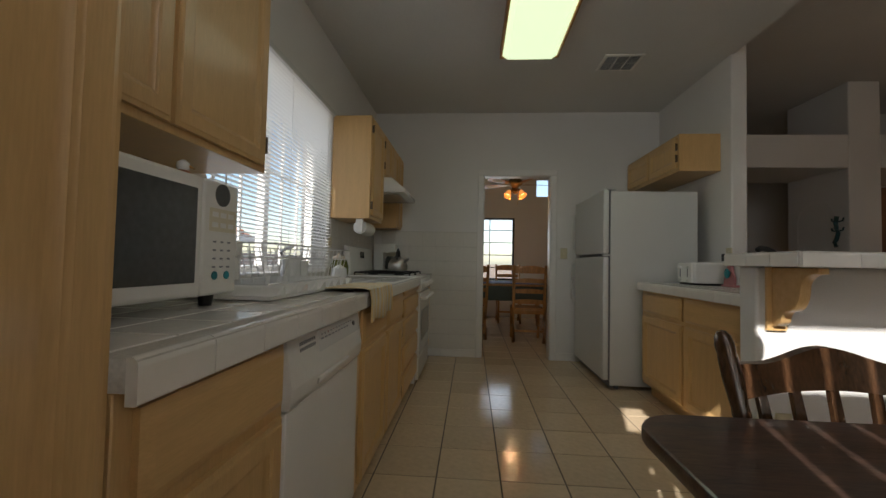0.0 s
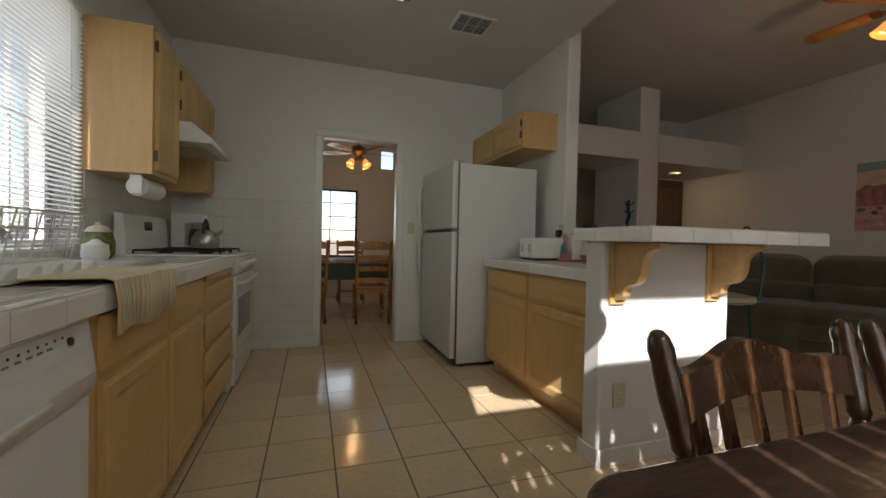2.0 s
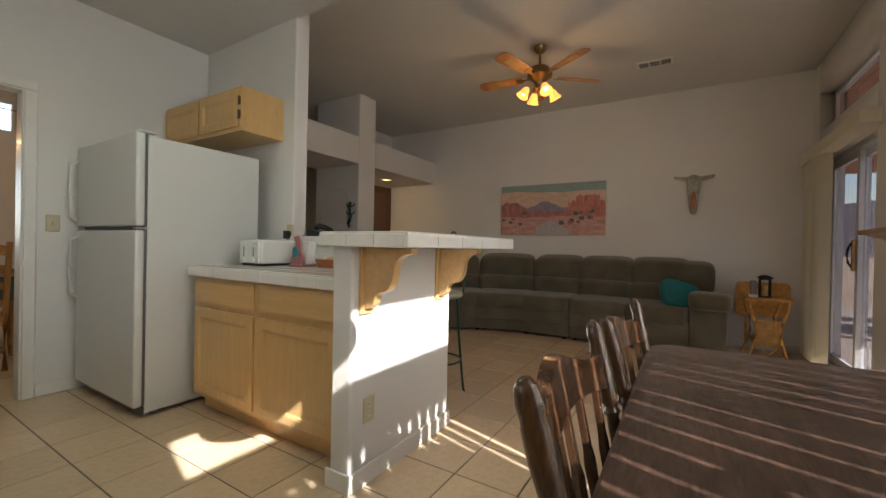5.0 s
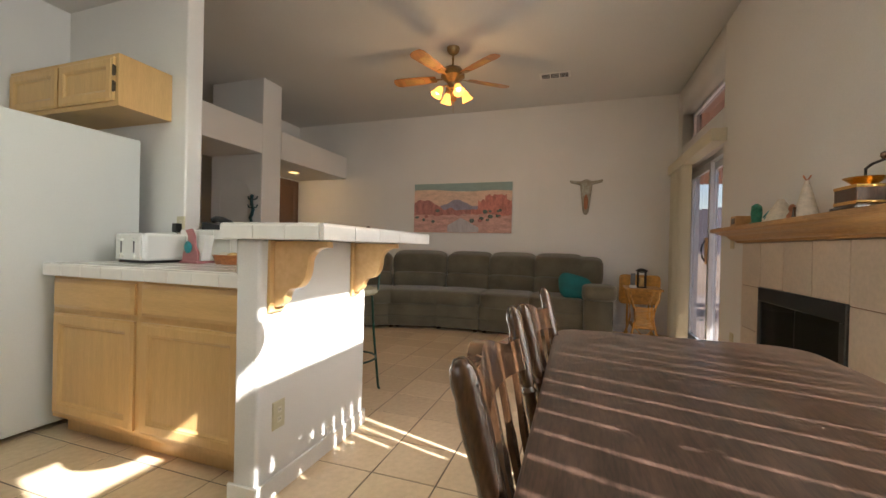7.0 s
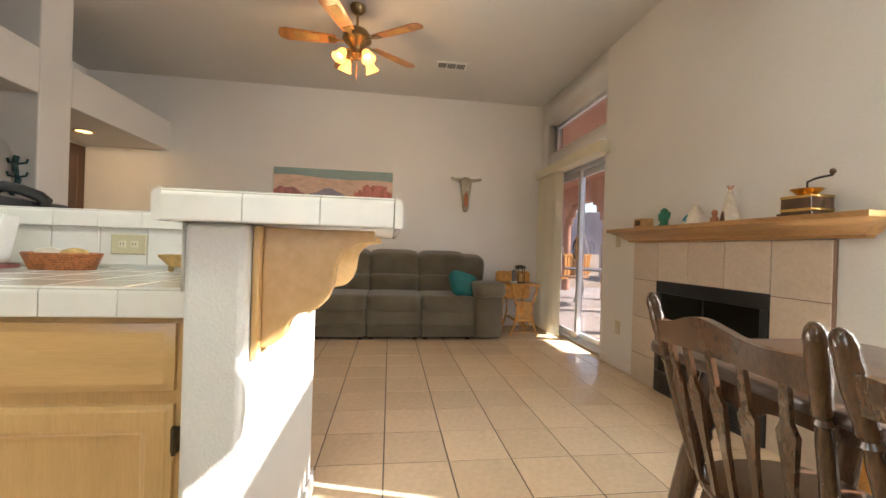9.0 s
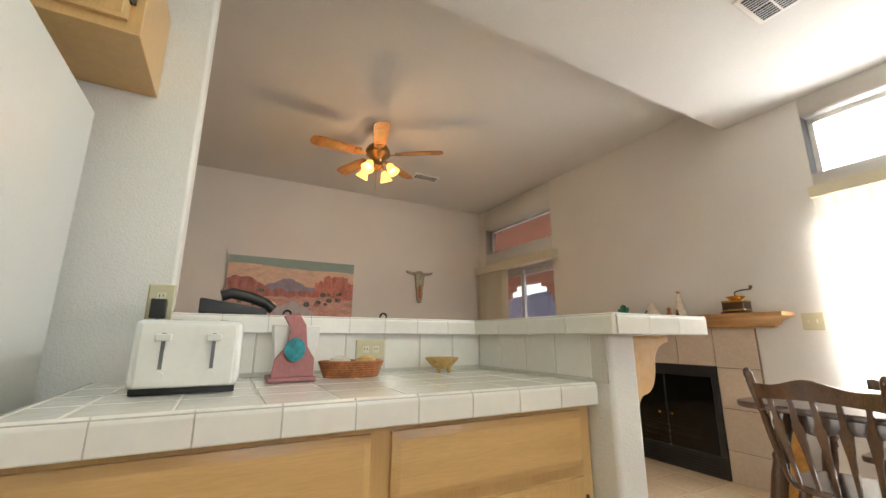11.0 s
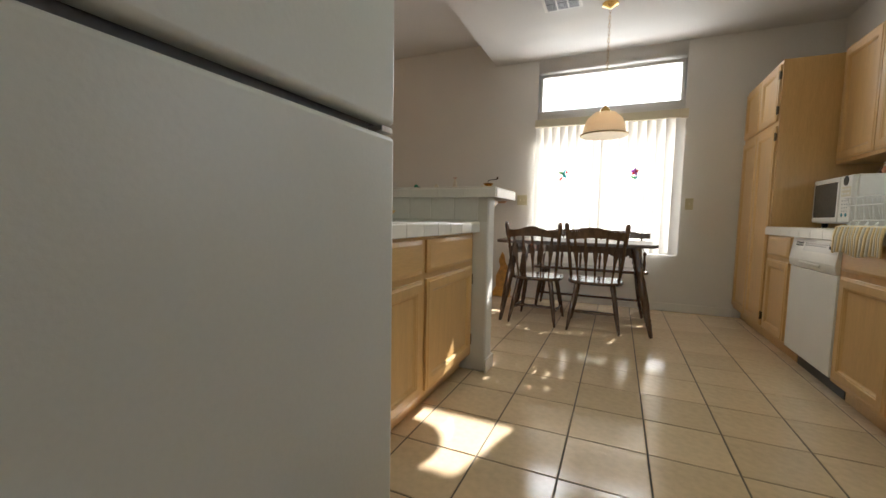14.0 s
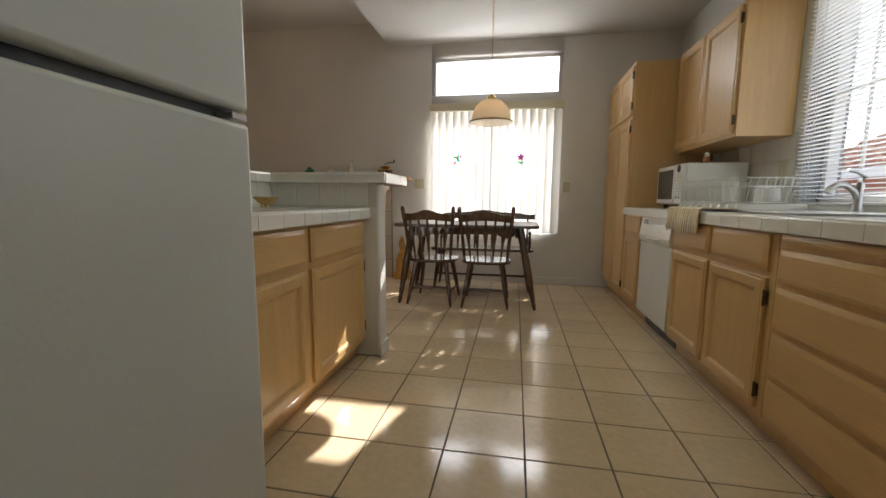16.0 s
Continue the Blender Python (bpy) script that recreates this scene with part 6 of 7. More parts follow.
lg = bmesh.new()
for k in range(3):
    tube(lg, (4.75, SW + 0.014, 0.2 + 0.05 * k), (5.25, SW + 0.016, 0.22 + 0.05 * k), 0.012, n=8)
part("log", lg, "bark", fireplace)
man = thing("mantel_shelf", "oak mantel shelf with crown moulding", "mantel", (4.95, SW, 1.09))
prof = [(d, z + 0.031) for d, z in ((0.0, 1.092), (0.05, 1.092), (0.055, 1.105), (0.08, 1.115), (0.1, 1.14), (0.135, 1.15), (0.15, 1.16), (0.185, 1.168), (0.19, 1.172), (0.19, 1.196), (0.0, 1.196))]
mm = bmesh.new()
ends = []
for sgn, base in ((-1, 4.15), (1, 5.76)):
    ends.append([mm.verts.new((base + sgn * d * 0.78, SW + 0.003 + d, z)) for d, z in prof])
k = len(prof)
for i in range(k):
    mm.faces.new((ends[0][i], ends[0][(i + 1) % k], ends[1][(i + 1) % k], ends[1][i]))
wing = [[mm.verts.new((v.co.x, SW + 0.003, v.co.z)) for v in e] for e in ends]
for e, w_ in zip(ends, wing):
    for i in range(k):
        j = (i + 1) % k
        if (e[i].co - w_[i].co).length > 1e-5 or (e[j].co - w_[j].co).length > 1e-5:
            vs = []
            for v in (e[i], e[j], w_[j], w_[i]):
                if not any((v.co - o.co).length < 1e-6 for o in vs):
                    vs.append(v)
            if len(vs) > 2:
                mm.faces.new(vs)
bmesh.ops.recalc_face_normals(mm, faces=mm.faces)
part("shelf", mm, "mantel", man)
MZ = 1.228
gr = thing("coffee_grinder", "antique wooden coffee grinder with brass bowl and crank", "coffee grinder", (4.32, -0.13, MZ))
part("box", B(4.24, 4.4, -0.2, -0.06, MZ + 0.01, MZ + 0.1, bevel=0.003), "dark", gr)
part("base", B(4.228, 4.412, -0.212, -0.048, MZ, MZ + 0.012, bevel=0.003), "dark", gr)
bd = bmesh.new()
for z in (MZ + 0.02, MZ + 0.09):
    box(bd, 4.2385, 4.4015, -0.2015, -0.0585, z, z + 0.014)
part("band", bd, "brass", gr)
part("bowl", lathe(bmesh.new(), [(0.03, MZ + 0.1), (0.045, MZ + 0.115), (0.075, MZ + 0.14), (0.07, MZ + 0.142), (0.02, MZ + 0.15)], pose(4.32, -0.13, 0), 20), "brass", gr)
part("crank", sweep(bmesh.new(), [(4.32, -0.13, MZ + 0.145), (4.32, -0.13, MZ + 0.18), (4.27, -0.125, MZ + 0.192), (4.19, -0.12, MZ + 0.195)], 0.006), "iron", gr)
part("knob", lathe(bmesh.new(), [(0.006, 0.0), (0.014, 0.012), (0.012, 0.026), (0.003, 0.032)], pose(4.19, -0.12, MZ + 0.197), 12), "dark", gr)

gr.location.x -= 0.02
gr.scale = (0.88, 0.88, 0.88)


def tepee(x, y, h, r, poles):
    t = thing("tepee_figurine", "small hide tepee figurine with painted trim", "figurine", (x, y, MZ), "tepees")
    part("cone", lathe(bmesh.new(), [(r, MZ), (r * 0.98, MZ + 0.004), (r * 0.16, MZ + h)], pose(x, y, 0), 14), "hide", t)
    if not poles:
        for k in range(3):
            a = 0.9 + 0.35 * k
            q = Vector((x + r * 0.72 * math.cos(a), y + r * 0.72 * math.sin(a), MZ + h * (0.2 + 0.12 * (k % 2))))
            part("painted_feather", cushion(bmesh.new(), Matrix.Translation(q) @ pose(0, 0, 0, 0, -35, math.degrees(a)), 0.014, 0.026, 0.05, 0.6), "turq", t, "turquoise painted feather")
    else:
        part("door_flap", prism(bmesh.new(), [(x - 0.02, MZ + 0.002), (x + 0.014, MZ + 0.002), (x - 0.003, MZ + 0.055)], "y", y + r * 0.7, y + r * 0.98), "chairseat", t, "dark painted door flap")
    if poles:
        pb = bmesh.new()
        for k in range(4):
            a = k * 1.57 + 0.4
            tube(pb, (x - 0.012 * math.cos(a), y - 0.012 * math.sin(a), MZ + h * 0.9), (x + 0.02 * math.cos(a), y + 0.02 * math.sin(a), MZ + h * 1.13), 0.003, n=5)
        part("pole", pb, "rust", t)


tepee(4.735, -0.14, 0.185, 0.055, True)
tepee(4.99, -0.14, 0.125, 0.085, False)
fg = thing("doll_figurine", "tiny red clay doll figurine on the mantel", "figurine", (4.97, -0.12, MZ))
part("body", lathe(bmesh.new(), [(0.022, MZ), (0.024, MZ + 0.02), (0.012, MZ + 0.04), (0.018, MZ + 0.055), (0.012, MZ + 0.072), (0.003, MZ + 0.078)], pose(4.97, -0.12, 0), 12), "rust", fg)
fg.location.x -= 0.15
cc = thing("cactus_figurine", "green ceramic cactus figurine on the mantel", "figurine", (5.36, -0.13, MZ))
part("stem", lathe(bmesh.new(), [(0.035, MZ), (0.036, MZ + 0.01), (0.026, MZ + 0.016), (0.03, MZ + 0.07), (0.026, MZ + 0.115), (0.008, MZ + 0.13)], pose(5.36, -0.13, 0), 12), "cactus", cc)
part("arm", sweep(bmesh.new(), [(5.36, -0.13, MZ + 0.05), (5.4, -0.13, MZ + 0.05), (5.405, -0.13, MZ + 0.09)], 0.014, 8), "cactus", cc)
part("arm", sweep(bmesh.new(), [(5.36, -0.13, MZ + 0.06), (5.32, -0.13, MZ + 0.06), (5.315, -0.13, MZ + 0.1)], 0.014, 8), "cactus", cc)
cc.location.x -= 0.085
bxm = thing("keepsake_box", "small carved wooden block box on the mantel", "box", (5.55, -0.13, MZ))
part("box", B(5.5, 5.6, -0.18, -0.08, MZ, MZ + 0.07, bevel=0.004), "mantel", bxm)
part("carving", B(5.52, 5.58, -0.0805, -0.078, MZ + 0.015, MZ + 0.055), "dark", bxm)
bxm.location.x -= 0.045
how = thing("coyote_cutout", "carved orange wooden howling coyote on the floor", "ornament", (4.08, -0.13, 0))
co = [(0.0, 0.0), (0.2, 0.0), (0.21, 0.05), (0.17, 0.12), (0.17, 0.25), (0.12, 0.36), (0.14, 0.44), (0.1, 0.54), (0.075, 0.5), (0.06, 0.42), (0.03, 0.36), (0.02, 0.2), (-0.02, 0.1)]
part("cutout", bevelled(prism(bmesh.new(), [(4.0 + x, z) for x, z in co], "y", -0.15, -0.12), 0.004), "wicker", how)

# patio door blinds
sv = thing("vertical_blinds", "cream vertical blinds drawn aside at the patio door", "blinds", (7.1, SW + 0.05, 0))
part("valance", B(6.2, 7.86, SW + 0.004, SW + 0.12, 1.99, 2.1, bevel=0.004), "cream", sv)
for k in range(14):
    x = 7.2 + k * 0.044
    v = bmesh.new()
    a = radians(62 + 8 * math.sin(k))
    rows = []
    for i in range(4):
        d = -0.0445 + 0.089 * i / 3
        rows.append([v.verts.new((x + d * math.cos(a), SW + 0.06 + d * math.sin(a) + 0.005 * (1 - (d / 0.0445) ** 2), z)) for z in (0.03, 1.99)])
    for p, q in zip(rows, rows[1:]):
        v.faces.new((p[0], q[0], q[1], p[1]))
    part("vane", v, "sidevane", sv)

# bar stools beside the bar
def bar_stool():
    s = thing("bar_stool", "green metal bar stool with a round padded seat", "bar stool", group="bar stools")
    part("seat", lathe(bmesh.new(), [(0.16, 0.7), (0.175, 0.715), (0.17, 0.74), (0.1, 0.755)], None, 24), "seatpad", s)
    for k in range(4):
        a = math.pi / 4 + math.pi / 2 * k
        c, d = math.cos(a), math.sin(a)
        part("leg", sweep(bmesh.new(), [(0.14 * c, 0.14 * d, 0.7), (0.16 * c, 0.16 * d, 0.4), (0.2 * c, 0.2 * d, 0.02), (0.21 * c, 0.21 * d, 0.0)], 0.009), "stoolpaint", s)
    part("ring", sweep(bmesh.new(), [(0.17 * math.cos(t), 0.17 * math.sin(t), 0.25) for t in [2 * math.pi * i / 24 for i in range(24)]], 0.007, 6, True), "stoolpaint", s)
    part("back_hoop", sweep(bmesh.new(), [(0.15, -0.12, 0.72), (0.19, -0.12, 0.95), (0.2, -0.06, 1.1), (0.2, 0.0, 1.14), (0.2, 0.06, 1.1), (0.19, 0.12, 0.95), (0.15, 0.12, 0.72)], 0.008), "stoolpaint", s)
    part("back_ring", sweep(bmesh.new(), [(0.2, 0.02 * math.cos(t), 1.16 + 0.022 * math.sin(t)) for t in [2 * math.pi * i / 16 for i in range(16)]], 0.006, 6, True), "iron", s)
    return s


st = bar_stool()
st.matrix_basis = pose(4.76, 2.42, 0)
copy_thing(st, pose(4.78, 2.95, 0))

# entry: lizard, door, can light
liz = thing("lizard_ornament", "dark teal ceramic lizard on the wall", "wall ornament", (6.07, 4.63, 1.3))
lz = sweep(bmesh.new(), [(6.078, 4.62, 1.62), (6.074, 4.63, 1.56), (6.072, 4.62, 1.5), (6.072, 4.6, 1.44), (6.074, 4.62, 1.38), (6.078, 4.65, 1.34), (6.08, 4.63, 1.3)], 0.02, 8)
for z, s in ((1.56, 1), (1.56, -1), (1.46, 1), (1.46, -1)):
    sweep(lz, [(6.08, 4.615, z), (6.08, 4.615 + s * 0.06, z + 0.01), (6.08, 4.615 + s * 0.07, z + 0.04)], 0.008, 6)
part("body", lz, "lizard", liz)
# added panel: its dark brown stands in for shade in the hall opening
ed = thing("door_2", "dark brown panel in place of the shaded hall opening", "door", (7.4, 5.43, 0), kind="structure")
part("leaf", panel(bmesh.new(), "y", 5.438, -1, 6.95, 7.9, 0.01, 2.09, [(0, 0), (0, 0.02), (0.1, 0.02), (0.11, 0.012)]), "umber", ed)
ed = thing("door_3", "white panelled front door in the entry", "door", (5.0, 6.49, 0), kind="structure")
part("leaf", panel(bmesh.new(), "y", 6.498, -1, 4.6, 5.45, 0.01, 2.05, [(0, 0), (0, 0.02), (0.12, 0.02), (0.13, 0.012)]), "trim", ed)
cn = thing("recessed_light", "lit recessed can light with a brass trim", "ceiling light", (7.2, 4.95, 2.11))
part("ring", lathe(bmesh.new(), [(0.09, 2.109), (0.09, 2.104), (0.07, 2.103), (0.07, 2.109)], pose(7.2, 4.95, 0), 24), "brass", cn)
part("lens", lathe(bmesh.new(), [(0.068, 2.1085), (0.068, 2.106)], pose(7.2, 4.95, 0), 24), "canlens", cn)

# ---- dining room seen by the doorway ----
dt = thing("dining_table", "honey wooden table under a green tablecloth", "table", (2.6, 6.55, 0))
part("tabletop", B(1.7, 3.5, 5.95, 7.1, 0.72, 0.75, bevel=0.01), "honey", dt)
for x in (1.85, 2.42, 3.35):
    for y in (6.08, 6.98):
        part("leg", turned(bmesh.new(), (x, y, 0), (x, y, 0.72), scaled(LEG, 1.25)), "honey", dt)
tc_ = thing("tablecloth", "sage green tablecloth with a pointed drape", "tablecloth", (2.6, 6.5, 0.75))
tb = bmesh.new()
nx, ny = 24, 16
grid = []
for i in range(nx + 1):
    row = []
    for j in range(ny + 1):
        x, y = 1.55 + 2.1 * i / nx, 5.8 + 1.45 * j / ny
        dx = max(0, 1.7 - x, x - 3.5)
        dy = max(0, 5.95 - y, y - 7.1)
        drop = 1.6 * max(dx, dy) + 0.8 * min(dx, dy)
        cx, cy = min(max(x, 1.69), 3.51), min(max(y, 5.94), 7.11)
        w = 0.03 * math.sin(x * 17 + y * 13) * (1 if drop else 0)
        row.append(tb.verts.new((cx + (x - cx) * 0.2, cy + (y - cy) * 0.2 - abs(w), 0.754 - drop)))
    grid.append(row)
for i in range(nx):
    for j in range(ny):
        tb.faces.new((grid[i][j], grid[i + 1][j], grid[i + 1][j + 1], grid[i][j + 1]))
part("cloth", tb, "cloth", tc_)
rn = thing("table_runner", "blue patterned cloth on the dining table", "table runner", (2.6, 6.3, 0.757))
part("cloth", B(2.1, 3.2, 6.0, 6.6, 0.757, 0.762), "cloth2", rn)


def ladder_chair():
    """A ladder-back chair at the origin, its back towards -y."""
    c = thing("ladder_chair", "honey wooden ladder-back chair at the dining table", "chair", group="ladder-back chairs")
    part("seat", bevelled(B(-0.21, 0.21, -0.2, 0.2, 0.43, 0.46), 0.008), "honey", c)
    for sx in (-1, 1):
        part("leg", tube(bmesh.new(), (sx * 0.19, 0.18, 0), (sx * 0.19, 0.18, 0.432), 0.02), "honey", c)
        part("back_post", sweep(bmesh.new(), [(sx * 0.2, -0.2, 0), (sx * 0.2, -0.2, 0.45), (sx * 0.21, -0.25, 1.03)], 0.02), "honey", c)
        part("stretcher", tube(bmesh.new(), (sx * 0.19, -0.18, 0.18), (sx * 0.19, 0.17, 0.18), 0.011), "honey", c)
    part("stretcher", B(-0.19, 0.19, -0.21, -0.195, 0.14, 0.17), "honey", c)
    part("seat_rail", B(-0.19, 0.19, -0.215, -0.195, 0.38, 0.43), "honey", c)
    for k, z in enumerate((0.54, 0.68, 0.82, 0.96)):
        h = 0.05 if k < 3 else 0.075
        pts = [(-0.2, z - h / 2), (0.2, z - h / 2)] + [(0.2 - 0.4 * i / 12, z + h / 2 + (0.03 if k == 3 else 0.012) * math.sin(math.pi * i / 12)) for i in range(13)]
        y = -0.2 - 0.05 * (z - 0.45) / 0.58
        part("slat", prism(bmesh.new(), pts, "y", y - 0.008, y + 0.008), "honey", c)
    return c


lc = ladder_chair()
lc.matrix_basis = pose(3.0, 5.72, 0)
copy_thing(lc, pose(2.9, 7.35, 0, 0, 0, 180))
copy_thing(lc, pose(2.2, 5.8, 0, 0, 0, 12))
ceiling_fan(2.9, 6.5, 3.0, 0.6, "brass ceiling fan with lit tulip lamps in the dining room", 8, 4, 0.7)
bulb("dining_bulb", 2.9, 6.5, 1.98, 2.6)

# ---- outside ----
hs = thing("neighbour_house", "neighbouring stucco house with a clay tile roof", "house", (-5, 2.5, -0.16))
part("wall", B(-9.5, -4.6, -7, 11, -0.16, 1.75), "stucco", hs)
rf = bmesh.new()
for i in range(44):
    y = -7.3 + i * 0.42
    for j in range(9):
        x0, z0 = -4.2 - j * 0.36, 1.72 + j * 0.16
        tube(rf, (x0, y, z0), (x0 - 0.4, y, z0 + 0.17), 0.13, 0.105, 8)
part("roof", rf, "rooftile", hs)
part("roof_deck", prism(bmesh.new(), [(-4.1, 1.66), (-7.4, 3.1), (-10.2, 1.7)], "y", -7.3, 11.3), "rooftile", hs)
part("fascia", B(-4.2, -4.12, -7.3, 11.3, 1.5, 1.7), "trim", hs)
for y in (-1.0, 1.6, 3.4):
    part("window", B(-4.6, -4.57, y, y + 1.1, 0.4, 1.35), "smoke", hs)
fn = thing("block_wall", "pale concrete block garden wall", "wall", (-2.2, 2, -0.16))
part("wall", B(-2.35, -2.2, -14, 14, -0.16, 1.15), "blockwall", fn)
fn = thing("block_wall", "pale concrete block garden wall", "wall", (5, -9, -0.16))
part("wall", B(-2.2, 22, -9.15, -9, -0.16, 1.5), "blockwall", fn)


def tree(x, y, h, seed):
    t = thing("tree", "green leafy garden tree", "tree", (x, y, -0.16))
    rnd = random.Random(seed)
    tr_ = sweep(bmesh.new(), [(x, y, -0.16), (x + 0.05, y, h * 0.3), (x - 0.05, y + 0.1, h * 0.6), (x, y, h * 0.8)], 0.09, 8)
    for k in range(6):
        a = rnd.uniform(0, 6.28)
        tube(tr_, (x, y, h * rnd.uniform(0.4, 0.65)), (x + 0.9 * math.cos(a), y + 0.9 * math.sin(a), h * rnd.uniform(0.75, 0.95)), 0.045, 0.015, 6)
    part("trunk", tr_, "bark", t)
    cr = bmesh.new()
    for k in range(2200):
        a, b, r = rnd.uniform(0, 6.28), rnd.gauss(0, 0.5), rnd.uniform(0.35, 1.25)
        c = Vector((x + r * math.cos(a) * math.cos(b), y + r * math.sin(a) * math.cos(b), h * 0.8 + r * math.sin(b) * 0.9))
        q = Euler((rnd.uniform(0, 6), rnd.uniform(0, 6), rnd.uniform(0, 6))).to_matrix()
        s = rnd.uniform(0.05, 0.1)
        cr.faces.new([cr.verts.new(c + q @ Vector(v)) for v in ((-s, 0, 0), (0, -s * 0.45, 0), (s, 0, 0), (0, s * 0.45, 0))])
    part("crown", cr, "leaf", t, soft=False)


tree(-3.2, 4.6, 2.6, 3)
tree(9.5, -7.5, 2.6, 5)
mt = thing("mountain_ridge", "dark purple desert mountain ridge far away", "mountain", (30, -300, 0))
mb = bmesh.new()
prev = None
for i in range(121):
    a = radians(140 + 260 * i / 120)
    h = 62 + 45 * abs(noise.noise((i * 0.07, 2, 0))) + 9 * noise.noise((i * 0.4, 5, 0))
    lo = mb.verts.new((600 * math.cos(a), 600 * math.sin(a), -2))
    hi_ = mb.verts.new((680 * math.cos(a), 680 * math.sin(a), max(6, h)))
    if prev:
        mb.faces.new((prev[0], lo, hi_, prev[1]))
    prev = (lo, hi_)
part("ridge", mb, "mountain", mt)
pc = thing("patio_cover", "terracotta stucco patio cover with carved posts", "patio cover", (7.6, -2.6, -0.03))
part("roof", B(4.6, 13.9, -3.22, SW - 0.22, 2.78, 2.95), "stucco", pc)
pts = [(4.6, 2.78), (4.6, 2.3)]
for c0 in (6.95, 9.05, 11.15, 13.25):
    for du, dz in ((-0.5, 0.0), (-0.48, -0.12), (-0.32, -0.14), (-0.3, -0.3), (-0.14, -0.32), (-0.14, -0.5), (0.14, -0.5), (0.14, -0.32), (0.3, -0.3), (0.32, -0.14), (0.48, -0.12), (0.5, 0.0)):
        pts.append((c0 + du, 2.3 + dz))
pts += [(13.9, 2.3), (13.9, 2.78)]
part("beam", prism(bmesh.new(), pts, "y", -3.22, -3.0), "stucco", pc)
for x in (6.95, 9.05, 11.15, 13.25):
    part("post", tube(bmesh.new(), (x, -3.11, -0.03), (x, -3.11, 1.82), 0.11, n=16), "stucco", pc)
ptb = thing("patio_table", "round dark metal patio table", "table", (8.0, -2.0, -0.03))
part("top", lathe(bmesh.new(), [(0.58, 0.68), (0.6, 0.69), (0.6, 0.705), (0.58, 0.71)], pose(7.9, -2.0, 0), 32), "gasket", ptb)
for k in range(4):
    a = 0.5 + math.pi / 2 * k
    part("leg", sweep(bmesh.new(), [(7.9 + 0.45 * math.cos(a), -2.0 + 0.45 * math.sin(a), -0.03), (7.9 + 0.36 * math.cos(a), -2.0 + 0.36 * math.sin(a), 0.3), (7.9 + 0.4 * math.cos(a), -2.0 + 0.4 * math.sin(a), 0.68)], 0.018), "gasket", ptb)
ptb.location.x, ptb.location.y = ptb.location.x + 2.3, ptb.location.y - 0.3
psw = thing("porch_swing", "slatted wooden porch swing on ropes", "swing", (9.0, -3.3, 0.4))
for k in range(9):
    part("back_slat", B(8.5 + k * 0.11, 8.58 + k * 0.11, -3.2, -3.18, 0.5, 0.95), "honey", psw)
part("seat", B(8.45, 9.5, -3.16, -2.72, 0.42, 0.46), "honey", psw)
part("rail", B(8.45, 9.5, -3.22, -3.17, 0.93, 0.99), "honey", psw)
for x in (8.5, 9.45):
    rp = bmesh.new()
    tube(rp, (x, -3.17, 0.96), (x, -2.95, 1.7), 0.012, n=6)
    tube(rp, (x, -2.74, 0.45), (x, -2.95, 1.7), 0.012, n=6)
    tube(rp, (x, -2.95, 1.7), (x, -2.95, 2.78), 0.012, n=6)
    part("rope", rp, "hide", psw)

psw.matrix_basis = pose(11.3, -2.6, 0.4, 0, 0, -62)

# ---- tiles ----
T = 0.311
TX, TY = 2.078 - 4 * T, 2.739 - 10 * T
floor = solid("floor", B(WW - 0.2, EW + 0.15, SW - 0.2, 8.15, -0.16, -0.003), "grout", "beige glazed floor tiles with dark grout", "floor")
tm = tile_mesh("tile", T - 0.0065, T - 0.0065, 0.0, "tile", 0.0015)
rest = bmesh.new()
for i in range(24):
    for j in range(36):
        x, y = TX + i * T, TY + j * T
        if x < WW - 0.15 or x > EW + 0.1 or y < SW - 0.4 or y > 8.0 or (y > 4.7 and 4.2 < x < 4.4):
            continue
        near = (1.7 < x + T and x < 6.6 and y + T > SW and y < 4.6)
        if near and not (x > 4.6 and y > 3.6):
            lay("tile", tm, Matrix.Translation((x, y, random.uniform(-0.0006, 0.0))), floor)
        else:
            t = T - 0.0065
            loops = []
            for ins, h in ((0, -0.004), (0, -0.0015), (0.0015, 0.0)):
                loops.append([rest.verts.new((x + a, y + b, h)) for a, b in ((ins, ins), (t - ins, ins), (t - ins, t - ins), (ins, t - ins))])
            for p, q in zip(loops, loops[1:]):
                for k in range(4):
                    rest.faces.new((p[k], p[(k + 1) % 4], q[(k + 1) % 4], q[k]))
            rest.faces.new(loops[-1])
tagged(part("far_tile", rest, "tile", floor, soft=False), kind="stuff")


def tile_field(parent, name, me, origin, du, dv, nu, nv, su, sv, skip=None):
    """Tiles laid on a plane from origin, with their face along du x dv."""
    du, dv = Vector(du), Vector(dv)
    rot = Matrix((du, dv, du.cross(dv))).transposed().to_4x4()
    for i in range(nu):
        for j in range(nv):
            p = Vector(origin) + du * (i * su) + dv * (j * sv)
            if skip and skip(p):
                continue
            lay(name, me, Matrix.Translation(p) @ rot, parent)


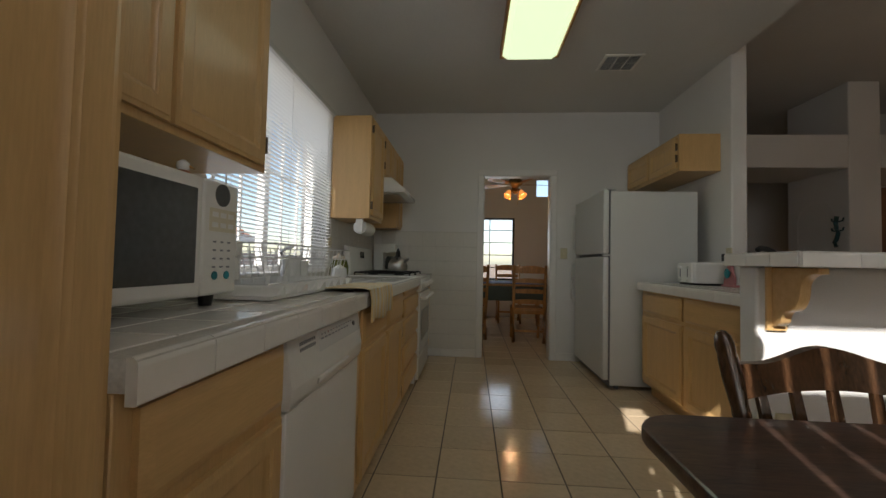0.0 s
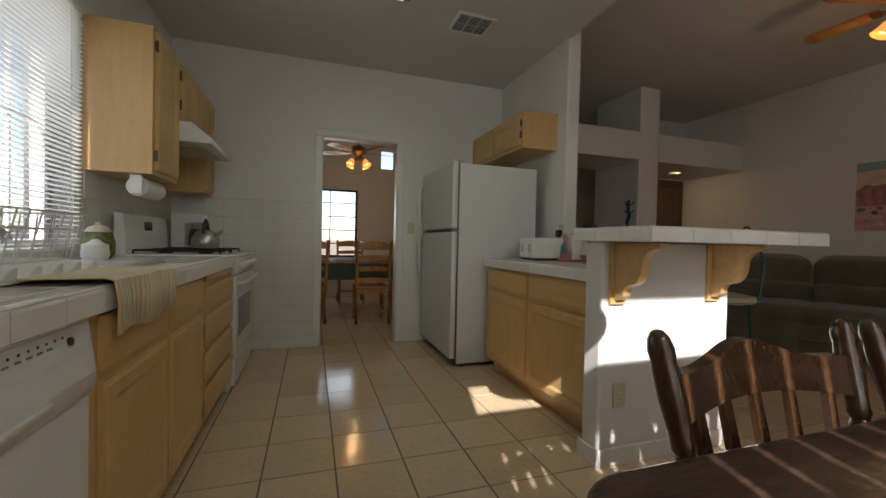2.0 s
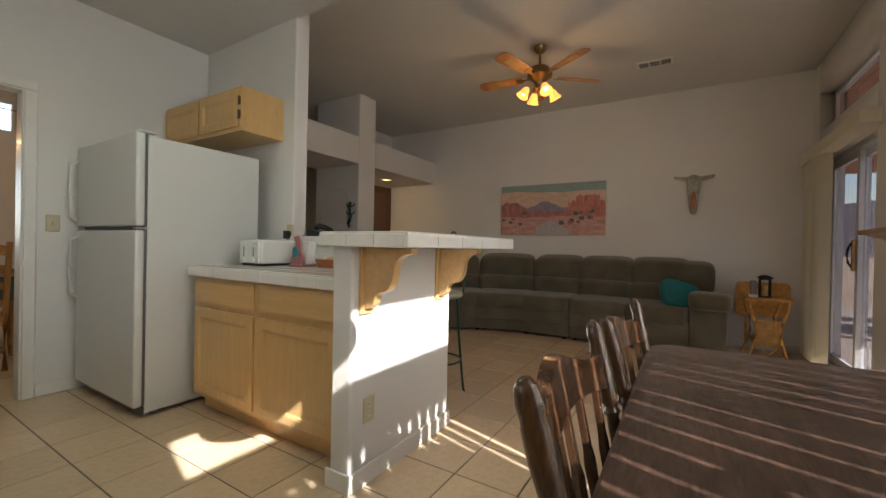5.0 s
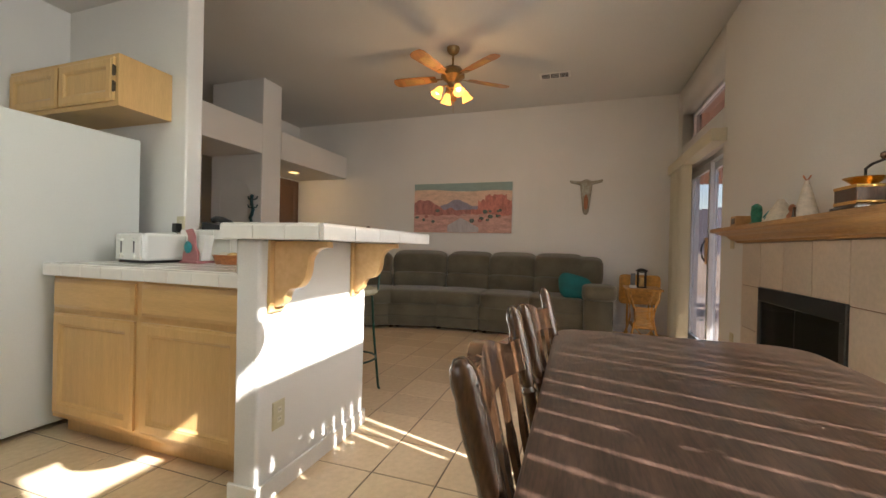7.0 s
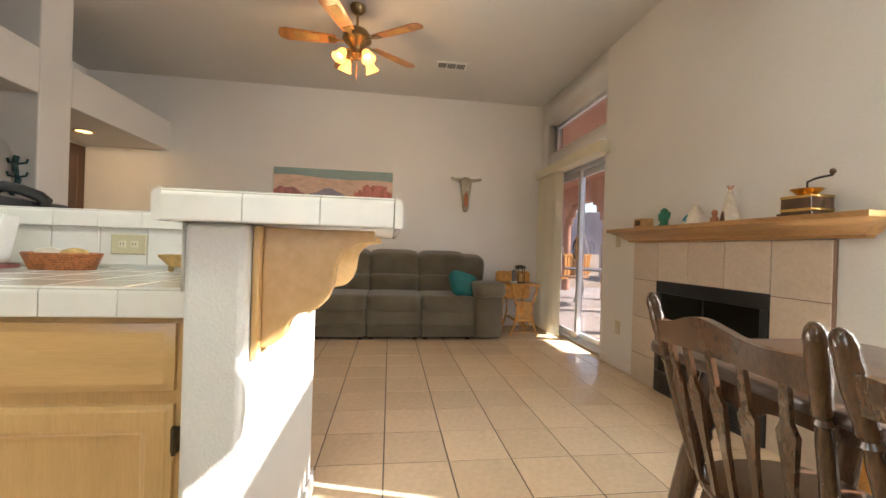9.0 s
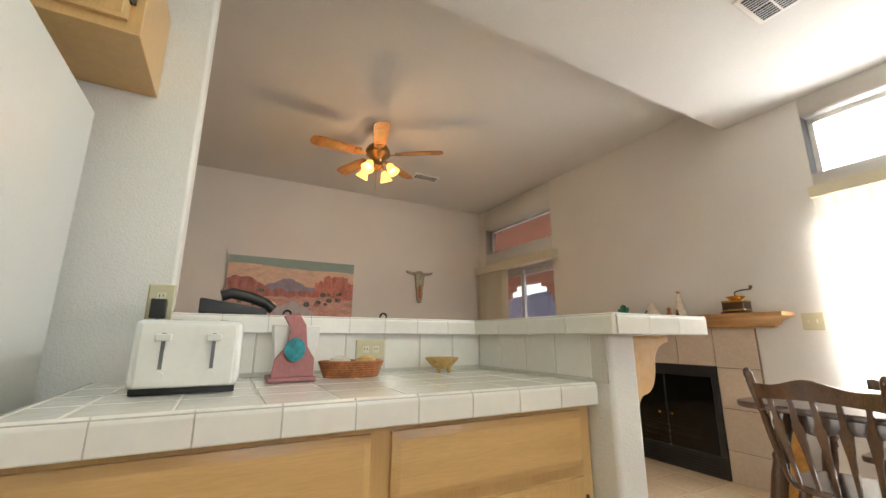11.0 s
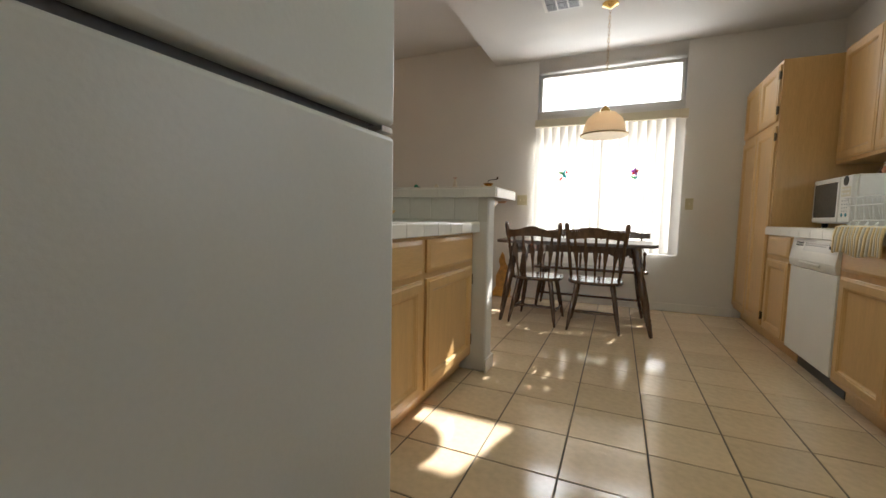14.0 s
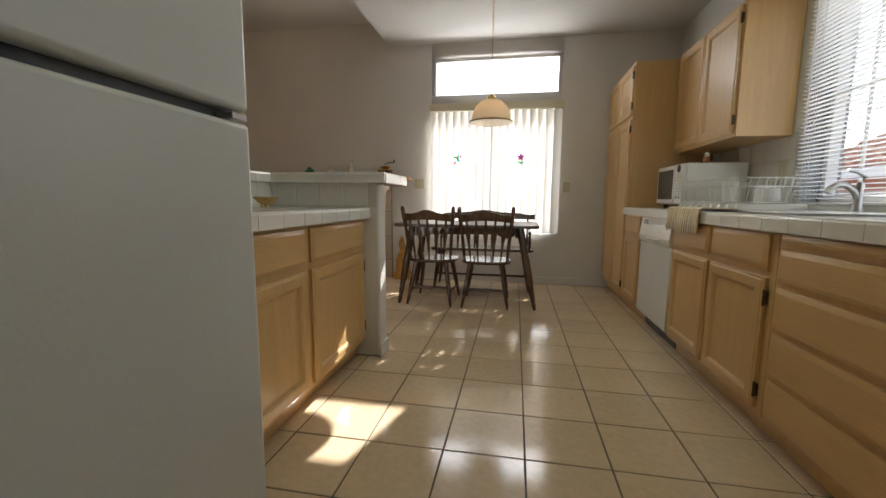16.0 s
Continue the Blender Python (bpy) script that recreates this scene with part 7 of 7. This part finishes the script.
CT = 0.1545
ct = tile_mesh("counter_tile", CT - 0.003, CT - 0.003, 0.006, "ctile", 0.003)
wt = tile_mesh("wall_tile", CT - 0.0013, CT - 0.0013, 0.004, "wtile", 0.0015)
tile_field(counter_west, "tile", ct, (WW + 0.02, 0.642, 0.909), (1, 0, 0), (0, 1, 0), 4, 18, CT, CT, lambda p: 1.9 < p.y + 0.08 < 2.7 and 1.1 < p.x < 1.6)
tile_field(counter_east, "tile", ct, (3.62, 2.222, 0.909), (1, 0, 0), (0, 1, 0), 4, 8, CT, CT)
ctc = tile_mesh("counter_tile_cut", CT - 0.003, 0.084, 0.006, "ctile", 0.003)
tile_field(counter_east, "tile", ctc, (3.62, 2.222 + 8 * CT, 0.909), (1, 0, 0), (0, 1, 0), 4, 1, CT, CT)
tile_field(wall_tiles_west, "tile", wt, (WW + 0.004, 0.9, 0.925), (0, 1, 0), (0, 0, 1), 24, 3, CT, CT, lambda p: 1.62 < p.y < 3.1)
tile_field(wall_tiles_north, "tile", wt, (1.205, NW - 0.004, 0.088), (1, 0, 0), (0, 0, 1), 7, 8, CT, CT * 1.055)
tile_field(backsplash, "tile", ct, (4.246, 3.29, 0.925), (0, -1, 0), (0, 0, 1), 7, 1, CT, CT)
tile_field(backsplash, "tile", ct, (4.23, 2.224, 0.925), (-1, 0, 0), (0, 0, 1), 4, 1, CT, CT)
ht = tile_mesh("hearth_tile", 0.295, 0.295, 0.006, "hearth", 0.002)
for i in range(5):
    for j in range(4):
        z = 1.123 - 0.3 * (j + 1)
        if 1 <= i <= 3 and j > 0:
            continue
        if z < 0:
            continue
        lay("tile", ht, Matrix.Translation((5.75 - 0.3 * i, SW + 0.022, z)) @ Matrix(((-1, 0, 0, 0), (0, 0, 1, 0), (0, 1, 0, 0), (0, 0, 0, 1))), fireplace)
low = tile_mesh("hearth_tile_cut", 0.295, 0.216, 0.006, "hearth", 0.002)
for i in (0, 4):
    lay("tile", low, Matrix.Translation((5.75 - 0.3 * i, SW + 0.022, 0.002)) @ Matrix(((-1, 0, 0, 0), (0, 0, 1, 0), (0, 1, 0, 0), (0, 0, 0, 1))), fireplace)
